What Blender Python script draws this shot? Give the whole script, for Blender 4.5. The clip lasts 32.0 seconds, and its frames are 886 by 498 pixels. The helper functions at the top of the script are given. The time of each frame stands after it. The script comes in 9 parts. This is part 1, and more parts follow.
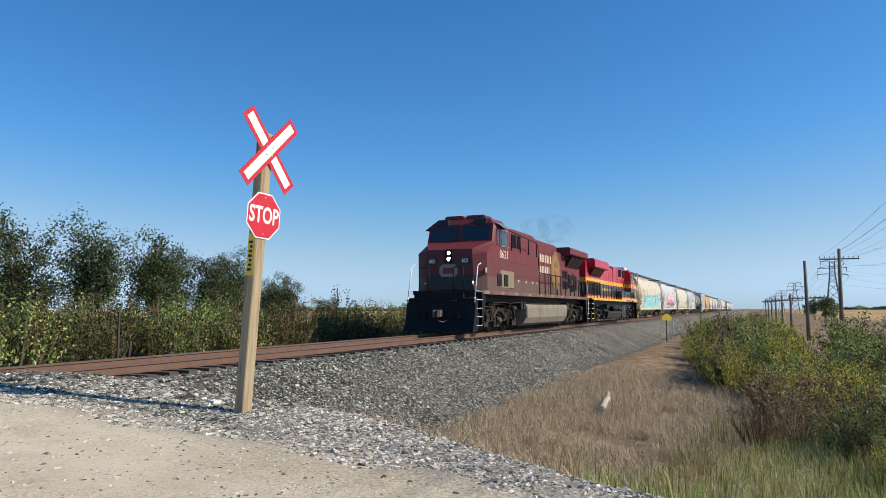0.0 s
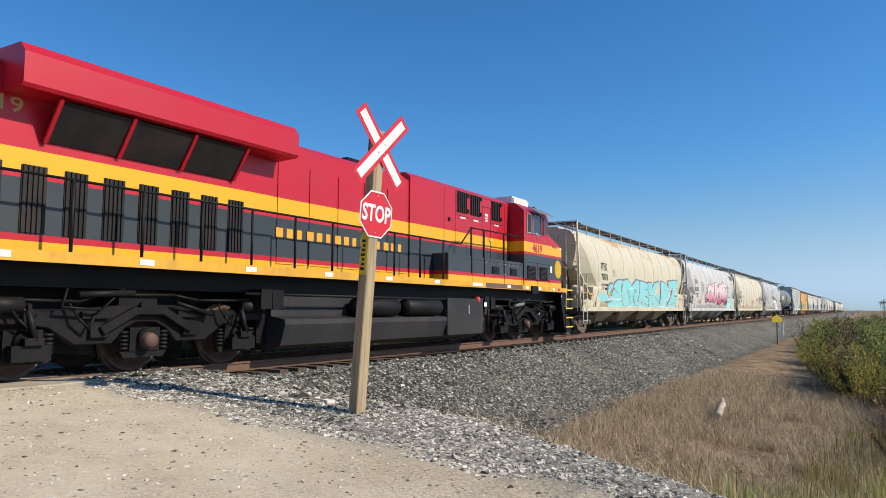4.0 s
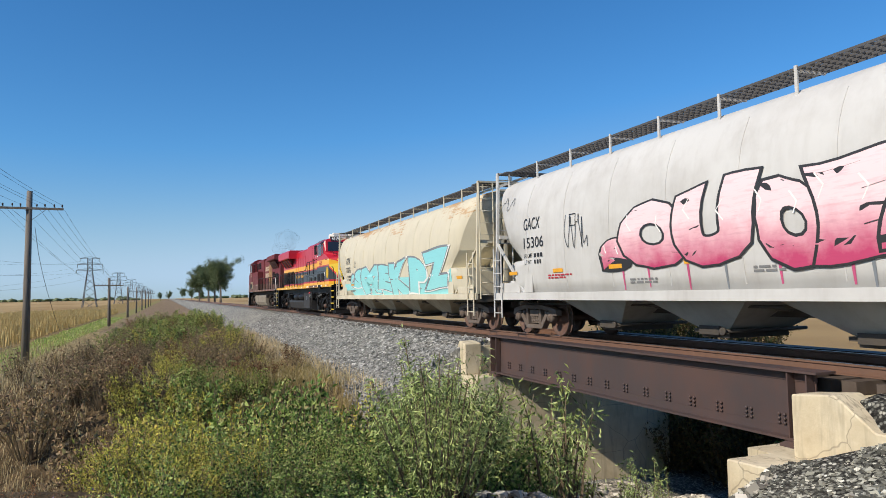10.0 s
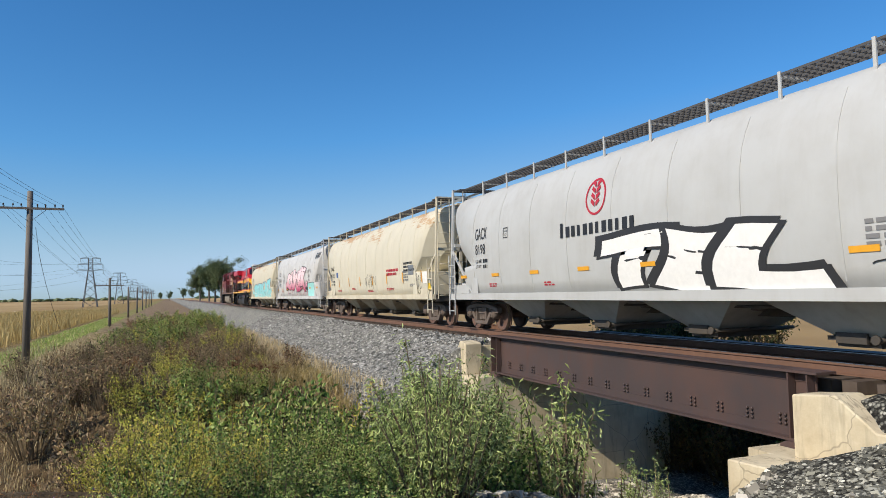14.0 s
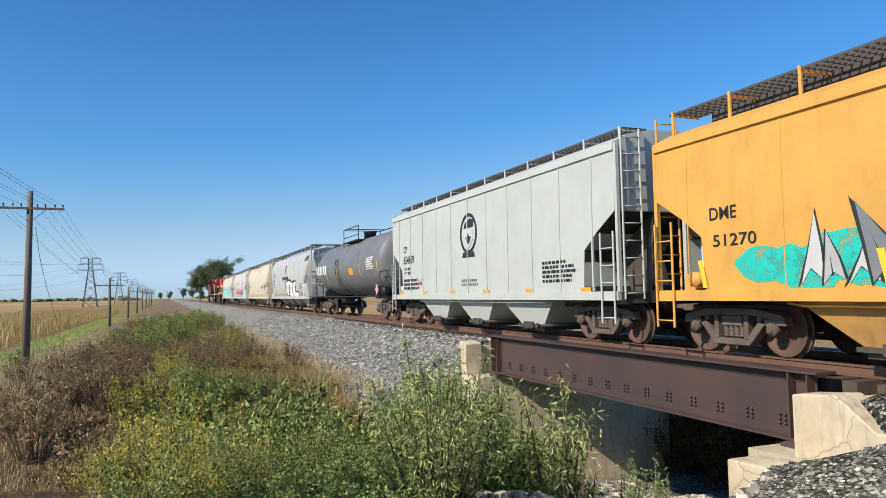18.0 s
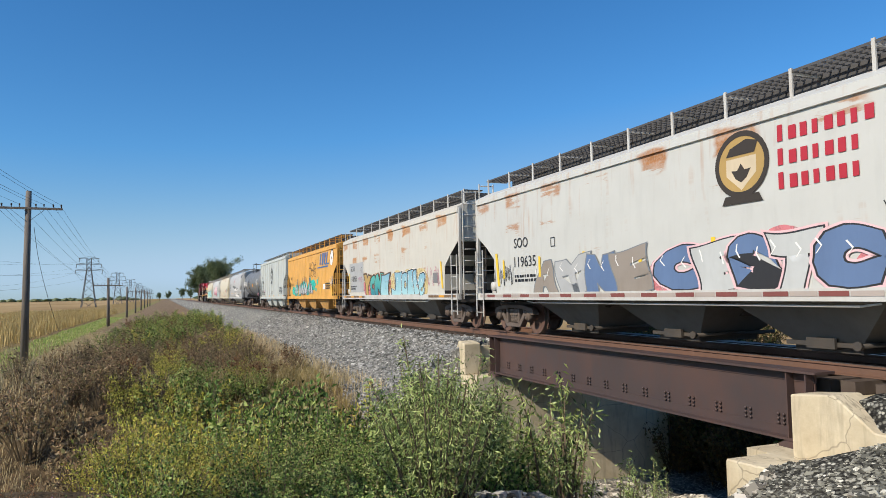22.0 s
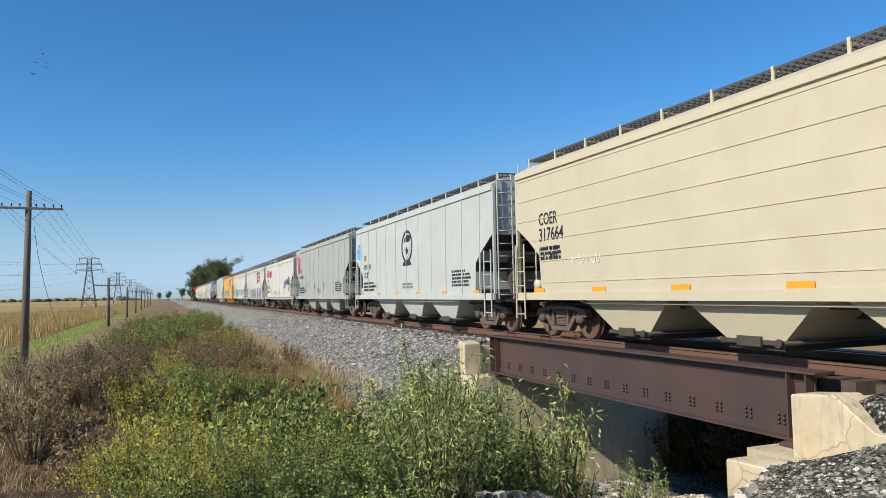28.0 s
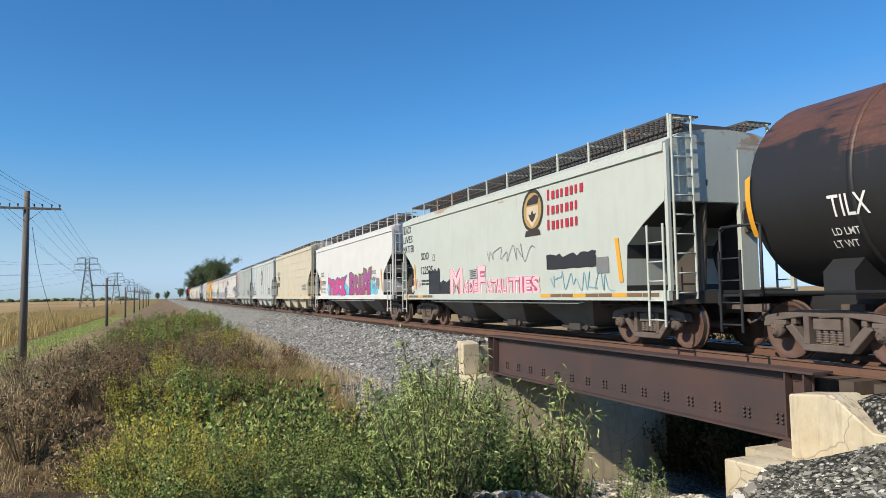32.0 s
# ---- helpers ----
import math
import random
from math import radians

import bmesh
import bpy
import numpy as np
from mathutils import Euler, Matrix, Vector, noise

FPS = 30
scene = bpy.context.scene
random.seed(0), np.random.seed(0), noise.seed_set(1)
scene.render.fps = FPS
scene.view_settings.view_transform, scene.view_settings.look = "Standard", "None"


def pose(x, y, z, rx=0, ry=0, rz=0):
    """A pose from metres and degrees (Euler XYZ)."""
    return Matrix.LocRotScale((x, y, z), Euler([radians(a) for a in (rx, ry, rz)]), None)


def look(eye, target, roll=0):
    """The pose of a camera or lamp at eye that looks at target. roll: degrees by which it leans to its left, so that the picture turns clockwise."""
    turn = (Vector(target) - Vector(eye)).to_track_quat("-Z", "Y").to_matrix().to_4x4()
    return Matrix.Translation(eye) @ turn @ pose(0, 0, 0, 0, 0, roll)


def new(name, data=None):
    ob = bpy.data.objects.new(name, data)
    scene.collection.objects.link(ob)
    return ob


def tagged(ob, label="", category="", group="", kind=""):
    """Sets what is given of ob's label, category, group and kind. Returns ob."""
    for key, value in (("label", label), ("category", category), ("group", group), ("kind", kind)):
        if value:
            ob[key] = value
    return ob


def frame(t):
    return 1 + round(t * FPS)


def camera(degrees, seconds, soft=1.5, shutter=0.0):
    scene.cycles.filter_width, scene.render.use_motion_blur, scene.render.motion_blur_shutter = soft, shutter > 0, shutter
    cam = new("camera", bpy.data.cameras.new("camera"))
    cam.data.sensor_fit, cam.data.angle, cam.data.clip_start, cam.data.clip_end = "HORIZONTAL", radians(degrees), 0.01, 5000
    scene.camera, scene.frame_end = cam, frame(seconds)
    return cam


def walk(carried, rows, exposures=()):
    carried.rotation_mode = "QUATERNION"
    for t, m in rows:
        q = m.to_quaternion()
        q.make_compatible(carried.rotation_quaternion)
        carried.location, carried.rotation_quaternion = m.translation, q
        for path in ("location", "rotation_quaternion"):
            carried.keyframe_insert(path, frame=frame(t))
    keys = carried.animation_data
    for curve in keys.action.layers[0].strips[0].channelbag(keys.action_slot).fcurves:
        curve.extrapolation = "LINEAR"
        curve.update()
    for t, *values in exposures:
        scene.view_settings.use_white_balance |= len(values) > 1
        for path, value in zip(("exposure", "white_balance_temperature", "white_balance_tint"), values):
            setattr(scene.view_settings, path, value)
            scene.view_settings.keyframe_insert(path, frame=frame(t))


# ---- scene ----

# ================= camera and its way =================
cam = camera(64.2, 32.0, soft=0.6)
CAM_ROWS = [
    (0.0, -.316, -1.398, 1.007, -66.56, 4.88, 0.13), (2.6, -.316, -1.398, 1.007, -66.56, 4.88, 0.13),
    (3.0, -.31, -1.39, 1.008, -66.24, 4.80, 0.10), (3.5, -.28, -1.30, 1.012, -64.85, 4.80, 0.0),
    (4.5, -.02, -.55, 1.05, -51.0, 4.80, -0.7), (5.5, .141, -.006, 1.093, -26.72, 4.75, -1.3),
    (6.0, -.092, .115, 1.113, -3.18, 4.52, -0.47), (6.5, -.361, .061, 1.137, 21.45, 4.25, 0.13),
    (7.0, -.549, -.056, 1.150, 42.11, 4.18, 0.9), (7.5, -.634, -.101, 1.145, 55.31, 4.30, 0.8),
    (8.0, -.667, -.093, 1.146, 62.98, 4.14, 1.02), (8.5, -.69, -.086, 1.148, 66.50, 3.86, 1.04),
    (9.0, -.70, -.077, 1.150, 68.00, 3.67, 1.04), (9.5, -.717, -.068, 1.151, 68.52, 3.56, 1.08),
    (10.0, -.721, -.069, 1.151, 68.68, 3.55, 1.10), (11.0, -.721, -.069, 1.151, 68.72, 3.55, 1.10),
    (19.6, -.721, -.069, 1.151, 68.72, 3.55, 1.10), (20.4, -.721, -.069, 1.151, 68.62, 3.55, 1.10),
    (31.6, -.721, -.069, 1.151, 68.64, 3.55, 1.10), (32.0, -.721, -.069, 1.151, 68.52, 3.55, 1.10)]
walk(cam, [(t, pose(x, y, z, 90 + p, r, w)) for t, x, y, z, w, p, r in CAM_ROWS], exposures=[(0.0, 0.06), (3.5, 0.06), (5.5, -0.26), (6.0, -0.30), (6.6, -0.36), (7.4, -0.1), (8.0, 0.0), (14.5, 0.0), (16.5, 0.13), (18.3, 0.12), (19.2, 0.0), (26.0, 0.0), (27.5, 0.06), (28.4, 0.02), (29.2, -0.03), (30.4, -0.03), (31.2, 0.02), (32.0, 0.07)])

# ================= world and sun =================
SUN = Vector((0.27, -0.96, 0.0)).normalized() * math.cos(radians(36)) + Vector((0, 0, math.sin(radians(36))))
world = bpy.data.worlds.new("world")
scene.world = world
world.use_nodes = True
wn, wl = world.node_tree.nodes, world.node_tree.links
sky = wn.new("ShaderNodeTexSky")
sky.sky_type = "NISHITA"
sky.sun_disc = False
sky.sun_elevation = radians(36)
sky.sun_rotation = math.atan2(SUN.x, SUN.y)
sky.air_density, sky.dust_density, sky.ozone_density = 1.0, 0.3, 3.2
tint = wn.new("ShaderNodeMix")
tint.data_type, tint.blend_type = "RGBA", "MULTIPLY"
tint.inputs[0].default_value = 1.0
tint.inputs[7].default_value = (.72, .98, 1.19, 1.0)
wl.new(sky.outputs[0], tint.inputs[6])
rich = wn.new("ShaderNodeHueSaturation")
rich.inputs["Saturation"].default_value = 1.12
wl.new(tint.outputs[2], rich.inputs["Color"])
# paler and bluer haze where the sky is brightest, towards the horizon
grey = wn.new("ShaderNodeRGBToBW")
wl.new(rich.outputs[0], grey.inputs[0])
haze = wn.new("ShaderNodeMix")
haze.data_type, haze.blend_type = "RGBA", "MULTIPLY"
haze.inputs[0].default_value = 1.0
haze.inputs[7].default_value = (.72, .99, 1.34, 1.0)
wl.new(grey.outputs[0], haze.inputs[6])
reach = wn.new("ShaderNodeMapRange")
reach.inputs["From Min"].default_value, reach.inputs["From Max"].default_value, reach.inputs["To Max"].default_value = 2.7, 5.2, .85
wl.new(grey.outputs[0], reach.inputs["Value"])
whole = wn.new("ShaderNodeMix")
whole.data_type = "RGBA"
wl.new(reach.outputs[0], whole.inputs[0])
wl.new(rich.outputs[0], whole.inputs[6])
wl.new(haze.outputs[2], whole.inputs[7])
wl.new(whole.outputs[2], wn["Background"].inputs[0])
wn["Background"].inputs[1].default_value = 0.118
sun = new("sun", bpy.data.lights.new("sun", "SUN"))
sun.data.energy, sun.data.angle, sun.data.color = 5.0, radians(0.53), (1.0, 0.89, 0.74)
sun.matrix_world = look(SUN * 50, (0, 0, 0))

# ================= materials =================
def rgb(c):
    return (c[0], c[1], c[2], 1.0)


class Nodes:
    """A principled material with a few short ways to wire it."""

    def __init__(self, name, colour=(.5, .5, .5), rough=.6, metal=0.0):
        self.mat = bpy.data.materials.new(name)
        self.mat.use_nodes = True
        self.t = self.mat.node_tree
        self.b = self.t.nodes["Principled BSDF"]
        self.b.inputs["Base Color"].default_value = rgb(colour)
        self.b.inputs["Roughness"].default_value = rough
        self.b.inputs["Metallic"].default_value = metal
        self._pos = None

    def n(self, kind, **inputs):
        node = self.t.nodes.new("ShaderNode" + kind)
        for k, v in inputs.items():
            sock = node.inputs[k.replace("_", " ")]
            if hasattr(v, "is_linked"):
                self.t.links.new(v, sock)
            else:
                sock.default_value = v
        return node

    def link(self, a, b):
        self.t.links.new(a, b)

    def coords(self, scale=(1, 1, 1), world_space=False):
        src = self.t.nodes.new("ShaderNodeNewGeometry").outputs["Position"] if world_space else self.t.nodes.new("ShaderNodeTexCoord").outputs["Object"]
        m = self.n("Mapping", Scale=scale)
        self.link(src, m.inputs["Vector"])
        return m.outputs[0]

    def noise(self, scale, detail=4.0, rough=.55, vec=None, stretch=(1, 1, 1), world_space=False):
        node = self.n("TexNoise", Scale=scale, Detail=detail, Roughness=rough)
        self.link(vec or self.coords(stretch, world_space), node.inputs["Vector"])
        return node.outputs["Fac"]

    def ramp(self, fac, stops):
        node = self.t.nodes.new("ShaderNodeValToRGB")
        el = node.color_ramp.elements
        while len(el) < len(stops):
            el.new(0.5)
        for e, (p, c) in zip(el, stops):
            e.position, e.color = p, rgb(c) if hasattr(c, "__len__") else (c, c, c, 1)
        self.link(fac, node.inputs["Fac"])
        return node.outputs["Color"]

    def mix(self, fac, a, b, mode="MIX"):
        node = self.t.nodes.new("ShaderNodeMix")
        node.data_type, node.blend_type = "RGBA", mode
        for sock, v in ((node.inputs[0], fac), (node.inputs[6], a), (node.inputs[7], b)):
            if hasattr(v, "is_linked"):
                self.link(v, sock)
            elif hasattr(v, "__len__"):
                sock.default_value = rgb(v)
            else:
                sock.default_value = v
        return node.outputs[2]

    def math(self, op, a, b=0.0, clamp=False):
        node = self.t.nodes.new("ShaderNodeMath")
        node.operation, node.use_clamp = op, clamp
        for sock, v in ((node.inputs[0], a), (node.inputs[1], b)):
            if hasattr(v, "is_linked"):
                self.link(v, sock)
            else:
                sock.default_value = v
        return node.outputs[0]

    def axis(self, which, world_space=False):
        src = self.t.nodes.new("ShaderNodeNewGeometry").outputs["Position"] if world_space else self.t.nodes.new("ShaderNodeTexCoord").outputs["Object"]
        node = self.n("SeparateXYZ")
        self.link(src, node.inputs[0])
        return node.outputs[which]

    def colour(self, sock):
        self.link(sock, self.b.inputs["Base Color"])
        return self

    def rough(self, sock):
        self.link(sock, self.b.inputs["Roughness"])
        return self

    def bump(self, height, strength=.3, dist=.02):
        node = self.n("Bump", Strength=strength, Distance=dist)
        self.link(height, node.inputs["Height"])
        self.link(node.outputs[0], self.b.inputs["Normal"])
        return self


def worn(name, colour, rough=.55, dirt=(.16, .11, .07), amount=.35, metal=0.0, scale=1.2, low_dirt=0.0):
    """Painted or bare metal with soft grime, vertical streaks and fine relief."""
    m = Nodes(name, colour, rough, metal)
    big = m.ramp(m.noise(scale, 5, .6), [(.42, 0.0), (.75, 1.0)])
    streak = m.ramp(m.noise(5, 4, .6, stretch=(1, 1, .12)), [(.5, 0.0), (.8, 1.0)])
    fac = m.math("MULTIPLY", m.math("ADD", big, m.math("MULTIPLY", streak, .6)), amount, True)
    base = m.mix(m.noise(.7, 2), tuple(c * .9 for c in colour), tuple(min(1, c * 1.06) for c in colour))
    m.colour(m.mix(fac, base, dirt))
    m.rough(m.math("ADD", m.math("MULTIPLY", fac, .3), rough, True))
    m.bump(m.noise(45, 3), .12, .004)
    return m.mat


def rusted(name, colour, rust=(.36, .15, .055), amount=.5, low=3.0, lift=.11, panel=0.0):
    """Faded car paint with streaky patches of rust, most of them above the height low."""
    m = Nodes(name, colour, .55)
    patch = m.noise(.62, 5, .6, stretch=(.6, 1, 1.5))
    streaks = m.noise(2.4, 5, .7, stretch=(.35, 1, 6.0))
    high = m.n("MapRange", From_Min=low, From_Max=low + 1.2, To_Min=-.16, To_Max=lift)
    m.link(m.axis(2), high.inputs["Value"])
    f = m.math("ADD", m.math("ADD", patch, m.math("MULTIPLY", m.math("SUBTRACT", streaks, .5), .38)), high.outputs[0])
    cut = .66 - amount * .2
    fac = m.ramp(f, [(cut, 0.0), (cut + .035, .7), (cut + .15, 1.0)])
    if panel:
        # rust keeps to the middle of each side sheet
        wave = m.math("ADD", m.math("SINE", m.math("MULTIPLY", m.axis(0), 2 * math.pi / panel)), m.math("MULTIPLY", m.math("SUBTRACT", m.noise(1.1, 3), .5), 2.6))
        band_ = m.math("ADD", m.math("SINE", m.math("MULTIPLY", m.axis(2), 7.5)), m.math("MULTIPLY", m.math("SUBTRACT", m.noise(.8, 3, .5, stretch=(1, 1, .4)), .5), 3.0))
        fac = m.math("MULTIPLY", fac, m.math("MULTIPLY", m.ramp(wave, [(.0, 0.0), (.35, 1.0)]), m.ramp(band_, [(.0, .06), (.4, 1.0)])))
    runs = m.ramp(m.noise(7, 3, .5, stretch=(1, 1, .1)), [(.55, 0.0), (.75, .45)])
    f2 = m.math("MULTIPLY", runs, m.ramp(f, [(cut - .12, 0.0), (cut, 1.0)]), True)
    tint = m.mix(m.noise(9, 5, .7, stretch=(.5, 1, 2)), tuple(c * .55 for c in rust), tuple(min(1, c * 1.4) for c in rust))
    base = m.mix(m.noise(1.6, 4), tuple(c * .86 for c in colour), colour)
    grime = m.ramp(m.noise(4, 5, .65, stretch=(1, 1, .15)), [(.5, 0.0), (.8, .22)])
    base = m.mix(grime, base, tuple(c * .5 for c in colour))
    m.colour(m.mix(m.math("MAXIMUM", m.math("MULTIPLY", fac, m.math("ADD", m.noise(22, 3), .42), True), f2), base, tint))
    m.bump(m.noise(60, 3), .15, .004)
    return m.mat


def plain(name, colour, rough=.5, metal=0.0):
    m = Nodes(name, colour, rough, metal)
    m.colour(m.mix(m.noise(9, 3), tuple(c * .88 for c in colour), tuple(min(1, c * 1.08) for c in colour)))
    return m.mat


def leafy(name, tones, rough=.55):
    """Leaves whose tone varies from leaf to leaf."""
    m = Nodes(name, tones[0], rough)
    g = m.t.nodes.new("ShaderNodeNewGeometry").outputs["Random Per Island"]
    own = m.ramp(m.t.nodes.new("ShaderNodeObjectInfo").outputs["Random"], [(0, (.68, .72, .68)), (.35, (.95, .98, .94)), (.7, (1.0, 1.0, .96)), (1, (1.0, .93, .78))])
    m.colour(m.mix(1.0, m.ramp(g, [(i / max(1, len(tones) - 1), t) for i, t in enumerate(tones)]), own, "MULTIPLY"))
    m.b.inputs["Specular IOR Level"].default_value = .25
    tr = m.n("BsdfTranslucent")
    m.link(m.b.inputs["Base Color"].links[0].from_socket, tr.inputs["Color"])
    mx = m.n("MixShader", Fac=.25)
    m.link(m.b.outputs[0], mx.inputs[1])
    m.link(tr.outputs[0], mx.inputs[2])
    m.link(mx.outputs[0], m.t.nodes["Material Output"].inputs["Surface"])
    return m.mat


MAT = {}
MAT["steel_rail"] = worn("rusty rail", (.16, .085, .055), .6, (.08, .05, .035), .5)
MAT["rail_head"] = plain("rail head", (.30, .24, .21), .35, .8)
MAT["girder"] = worn("weathered girder steel", (.062, .044, .042), .6, (.12, .055, .038), .5, 0, .8)
MAT["tie"] = worn("creosoted timber", (.07, .05, .038), .85, (.18, .15, .12), .5)
MAT["plank"] = worn("crossing timber", (.46, .39, .29), .85, (.1, .08, .06), .5)
MAT["truck"] = worn("grimy cast steel", (.14, .112, .095), .75, (.07, .048, .036), .7, 0, 2.5)
MAT["truck_dark"] = worn("dark running gear", (.030, .029, .030), .62, (.10, .085, .07), .45, 0, 2.0)
MAT["wheel"] = worn("rusty wheel", (.115, .062, .044), .65, (.07, .045, .036), .6, 0, 3)
MAT["tread"] = plain("wheel tread", (.42, .38, .35), .3, .9)
MAT["grating"] = worn("dull steel grating", (.075, .075, .077), .65, (.05, .04, .03), .4)
MAT["black"] = plain("black underframe", (.02, .02, .021), .6)
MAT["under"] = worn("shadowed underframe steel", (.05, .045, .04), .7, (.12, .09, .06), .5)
MAT["white"] = worn("white paint", (.74, .73, .69), .5, (.3, .22, .14), .25)
MAT["yellow_tape"] = plain("amber reflector", (.75, .36, .03), .4)
MAT["yellow_paint"] = plain("yellow paint", (.80, .55, .04), .45)
MAT["shield_yellow"] = worn("golden yellow shield", (.60, .38, .012), .5, (.35, .24, .02), .5, 0, 5)
MAT["red_paint"] = plain("red paint", (.62, .03, .035), .45)
MAT["ink"] = plain("black lettering", (.02, .02, .022), .5)
MAT["ink_red"] = plain("red lettering", (.42, .025, .04), .5)
MAT["ink_white"] = plain("white lettering", (.80, .79, .76), .5)
MAT["ink_blue"] = plain("blue lettering", (.035, .13, .35), .5)
MAT["ink_grey"] = plain("grey lettering", (.20, .20, .20), .5)


def glass(name, colour=(.02, .025, .03)):
    m = Nodes(name, colour, .06)
    m.b.inputs["Specular IOR Level"].default_value = .8
    return m.mat


MAT["glass"] = glass("dark cab glass")

# ================= mesh helpers =================
def mesh_of(bm, name, mats, smooth=False):
    me = bpy.data.meshes.new(name)
    bm.normal_update()
    bm.to_mesh(me)
    bm.free()
    for m in (mats if isinstance(mats, (list, tuple)) else [mats]):
        me.materials.append(MAT[m] if isinstance(m, str) else m)
    if smooth:
        me.shade_smooth()
    return me


def part(name, bm, mat, parent, label="", m=None, smooth=False):
    """One mesh object under a thing or a part. bm: a bmesh, or a mesh to share."""
    me = bm if isinstance(bm, bpy.types.Mesh) else mesh_of(bm, name, mat, smooth)
    ob = new(name, me)
    ob.parent = parent
    if m is not None:
        ob.matrix_basis = m
    return tagged(ob, label)


def thing(name, label, category, m=None, group="", kind="", data=None):
    ob = new(name, data)
    if m is not None:
        ob.matrix_basis = m
    return tagged(ob, label, category, group, kind)


def box(bm, x0, x1, y0, y1, z0, z1, mi=0):
    v = [bm.verts.new(p) for p in ((x0, y0, z0), (x1, y0, z0), (x1, y1, z0), (x0, y1, z0), (x0, y0, z1), (x1, y0, z1), (x1, y1, z1), (x0, y1, z1))]
    fs = [bm.faces.new([v[i] for i in q]) for q in ((0, 3, 2, 1), (4, 5, 6, 7), (0, 1, 5, 4), (1, 2, 6, 5), (2, 3, 7, 6), (3, 0, 4, 7))]
    for f in fs:
        f.material_index = mi
    return fs


def rod(bm, a, b, r, seg=6, mi=0):
    """A round bar from a to b."""
    a, b = Vector(a), Vector(b)
    d = (b - a).normalized()
    u = d.orthogonal().normalized()
    w = d.cross(u)
    rings = [[bm.verts.new(p + (u * math.cos(i * 2 * math.pi / seg) + w * math.sin(i * 2 * math.pi / seg)) * r) for i in range(seg)] for p in (a, b)]
    for i in range(seg):
        f = bm.faces.new((rings[0][i], rings[0][(i + 1) % seg], rings[1][(i + 1) % seg], rings[1][i]))
        f.material_index = mi
        f.smooth = True
    bm.faces.new(rings[0][::-1]).material_index = mi
    bm.faces.new(rings[1]).material_index = mi


def pipe(bm, pts, r, seg=6, mi=0):
    for a, b in zip(pts, pts[1:]):
        rod(bm, a, b, r, seg, mi)


def bar(bm, a, b, w, h, mi=0):
    """A flat bar from a to b: w across in the level plane, h across it."""
    a, b = Vector(a), Vector(b)
    d = (b - a).normalized()
    u = d.cross(Vector((0, 0, 1)))
    u = u.normalized() if u.length > 1e-3 else Vector((1, 0, 0))
    n = u.cross(d)
    vs = [bm.verts.new(p + u * i * w / 2 + n * j * h / 2) for p in (a, b) for i, j in ((-1, -1), (1, -1), (1, 1), (-1, 1))]
    for q in ((0, 1, 2, 3), (7, 6, 5, 4), (0, 4, 5, 1), (1, 5, 6, 2), (2, 6, 7, 3), (3, 7, 4, 0)):
        bm.faces.new([vs[i] for i in q]).material_index = mi
    bmesh.ops.recalc_face_normals(bm, faces=bm.faces[-6:])


def prism(bm, pts, y0, y1, mi=0, axis="y"):
    """An outline in the x, z plane drawn out from y0 to y1 (axis x: outline in y, z)."""
    def at(p, t):
        return (p[0], t, p[1]) if axis == "y" else ((t, p[0], p[1]) if axis == "x" else (p[0], p[1], t))
    a = [bm.verts.new(at(p, y0)) for p in pts]
    b = [bm.verts.new(at(p, y1)) for p in pts]
    n = len(pts)
    fs = [bm.faces.new(a), bm.faces.new(b[::-1])]
    for i in range(n):
        fs.append(bm.faces.new((a[i], b[i], b[(i + 1) % n], a[(i + 1) % n])))
    for f in fs:
        f.material_index = mi
    bmesh.ops.recalc_face_normals(bm, faces=fs)
    return fs


def lathe(bm, prof, c=(0, 0, 0), seg=20, axis="y", mi=0, caps=True):
    """A profile of (along, radius) turned about an axis through c."""
    rings = []
    for t, r in prof:
        ring = []
        for i in range(seg):
            p, q = math.cos(2 * math.pi * i / seg) * r, math.sin(2 * math.pi * i / seg) * r
            v = {"y": (p, t, q), "x": (t, p, q), "z": (p, q, t)}[axis]
            ring.append(bm.verts.new((c[0] + v[0], c[1] + v[1], c[2] + v[2])))
        rings.append(ring)
    fs = []
    for a, b in zip(rings, rings[1:]):
        for i in range(seg):
            fs.append(bm.faces.new((a[i], a[(i + 1) % seg], b[(i + 1) % seg], b[i])))
    if caps:
        fs.append(bm.faces.new(rings[0][::-1]))
        fs.append(bm.faces.new(rings[-1]))
    for f in fs:
        f.material_index = mi
        f.smooth = len(f.verts) == 4
    bmesh.ops.recalc_face_normals(bm, faces=fs)
    return fs


def from_arrays(name, verts, faces, mats, mi=None):
    me = bpy.data.meshes.new(name)
    me.from_pydata([tuple(v) for v in verts], [], [tuple(f) for f in faces])
    for m in (mats if isinstance(mats, (list, tuple)) else [mats]):
        me.materials.append(MAT[m] if isinstance(m, str) else m)
    if mi is not None:
        me.polygons.foreach_set("material_index", mi)
    me.update()
    return me


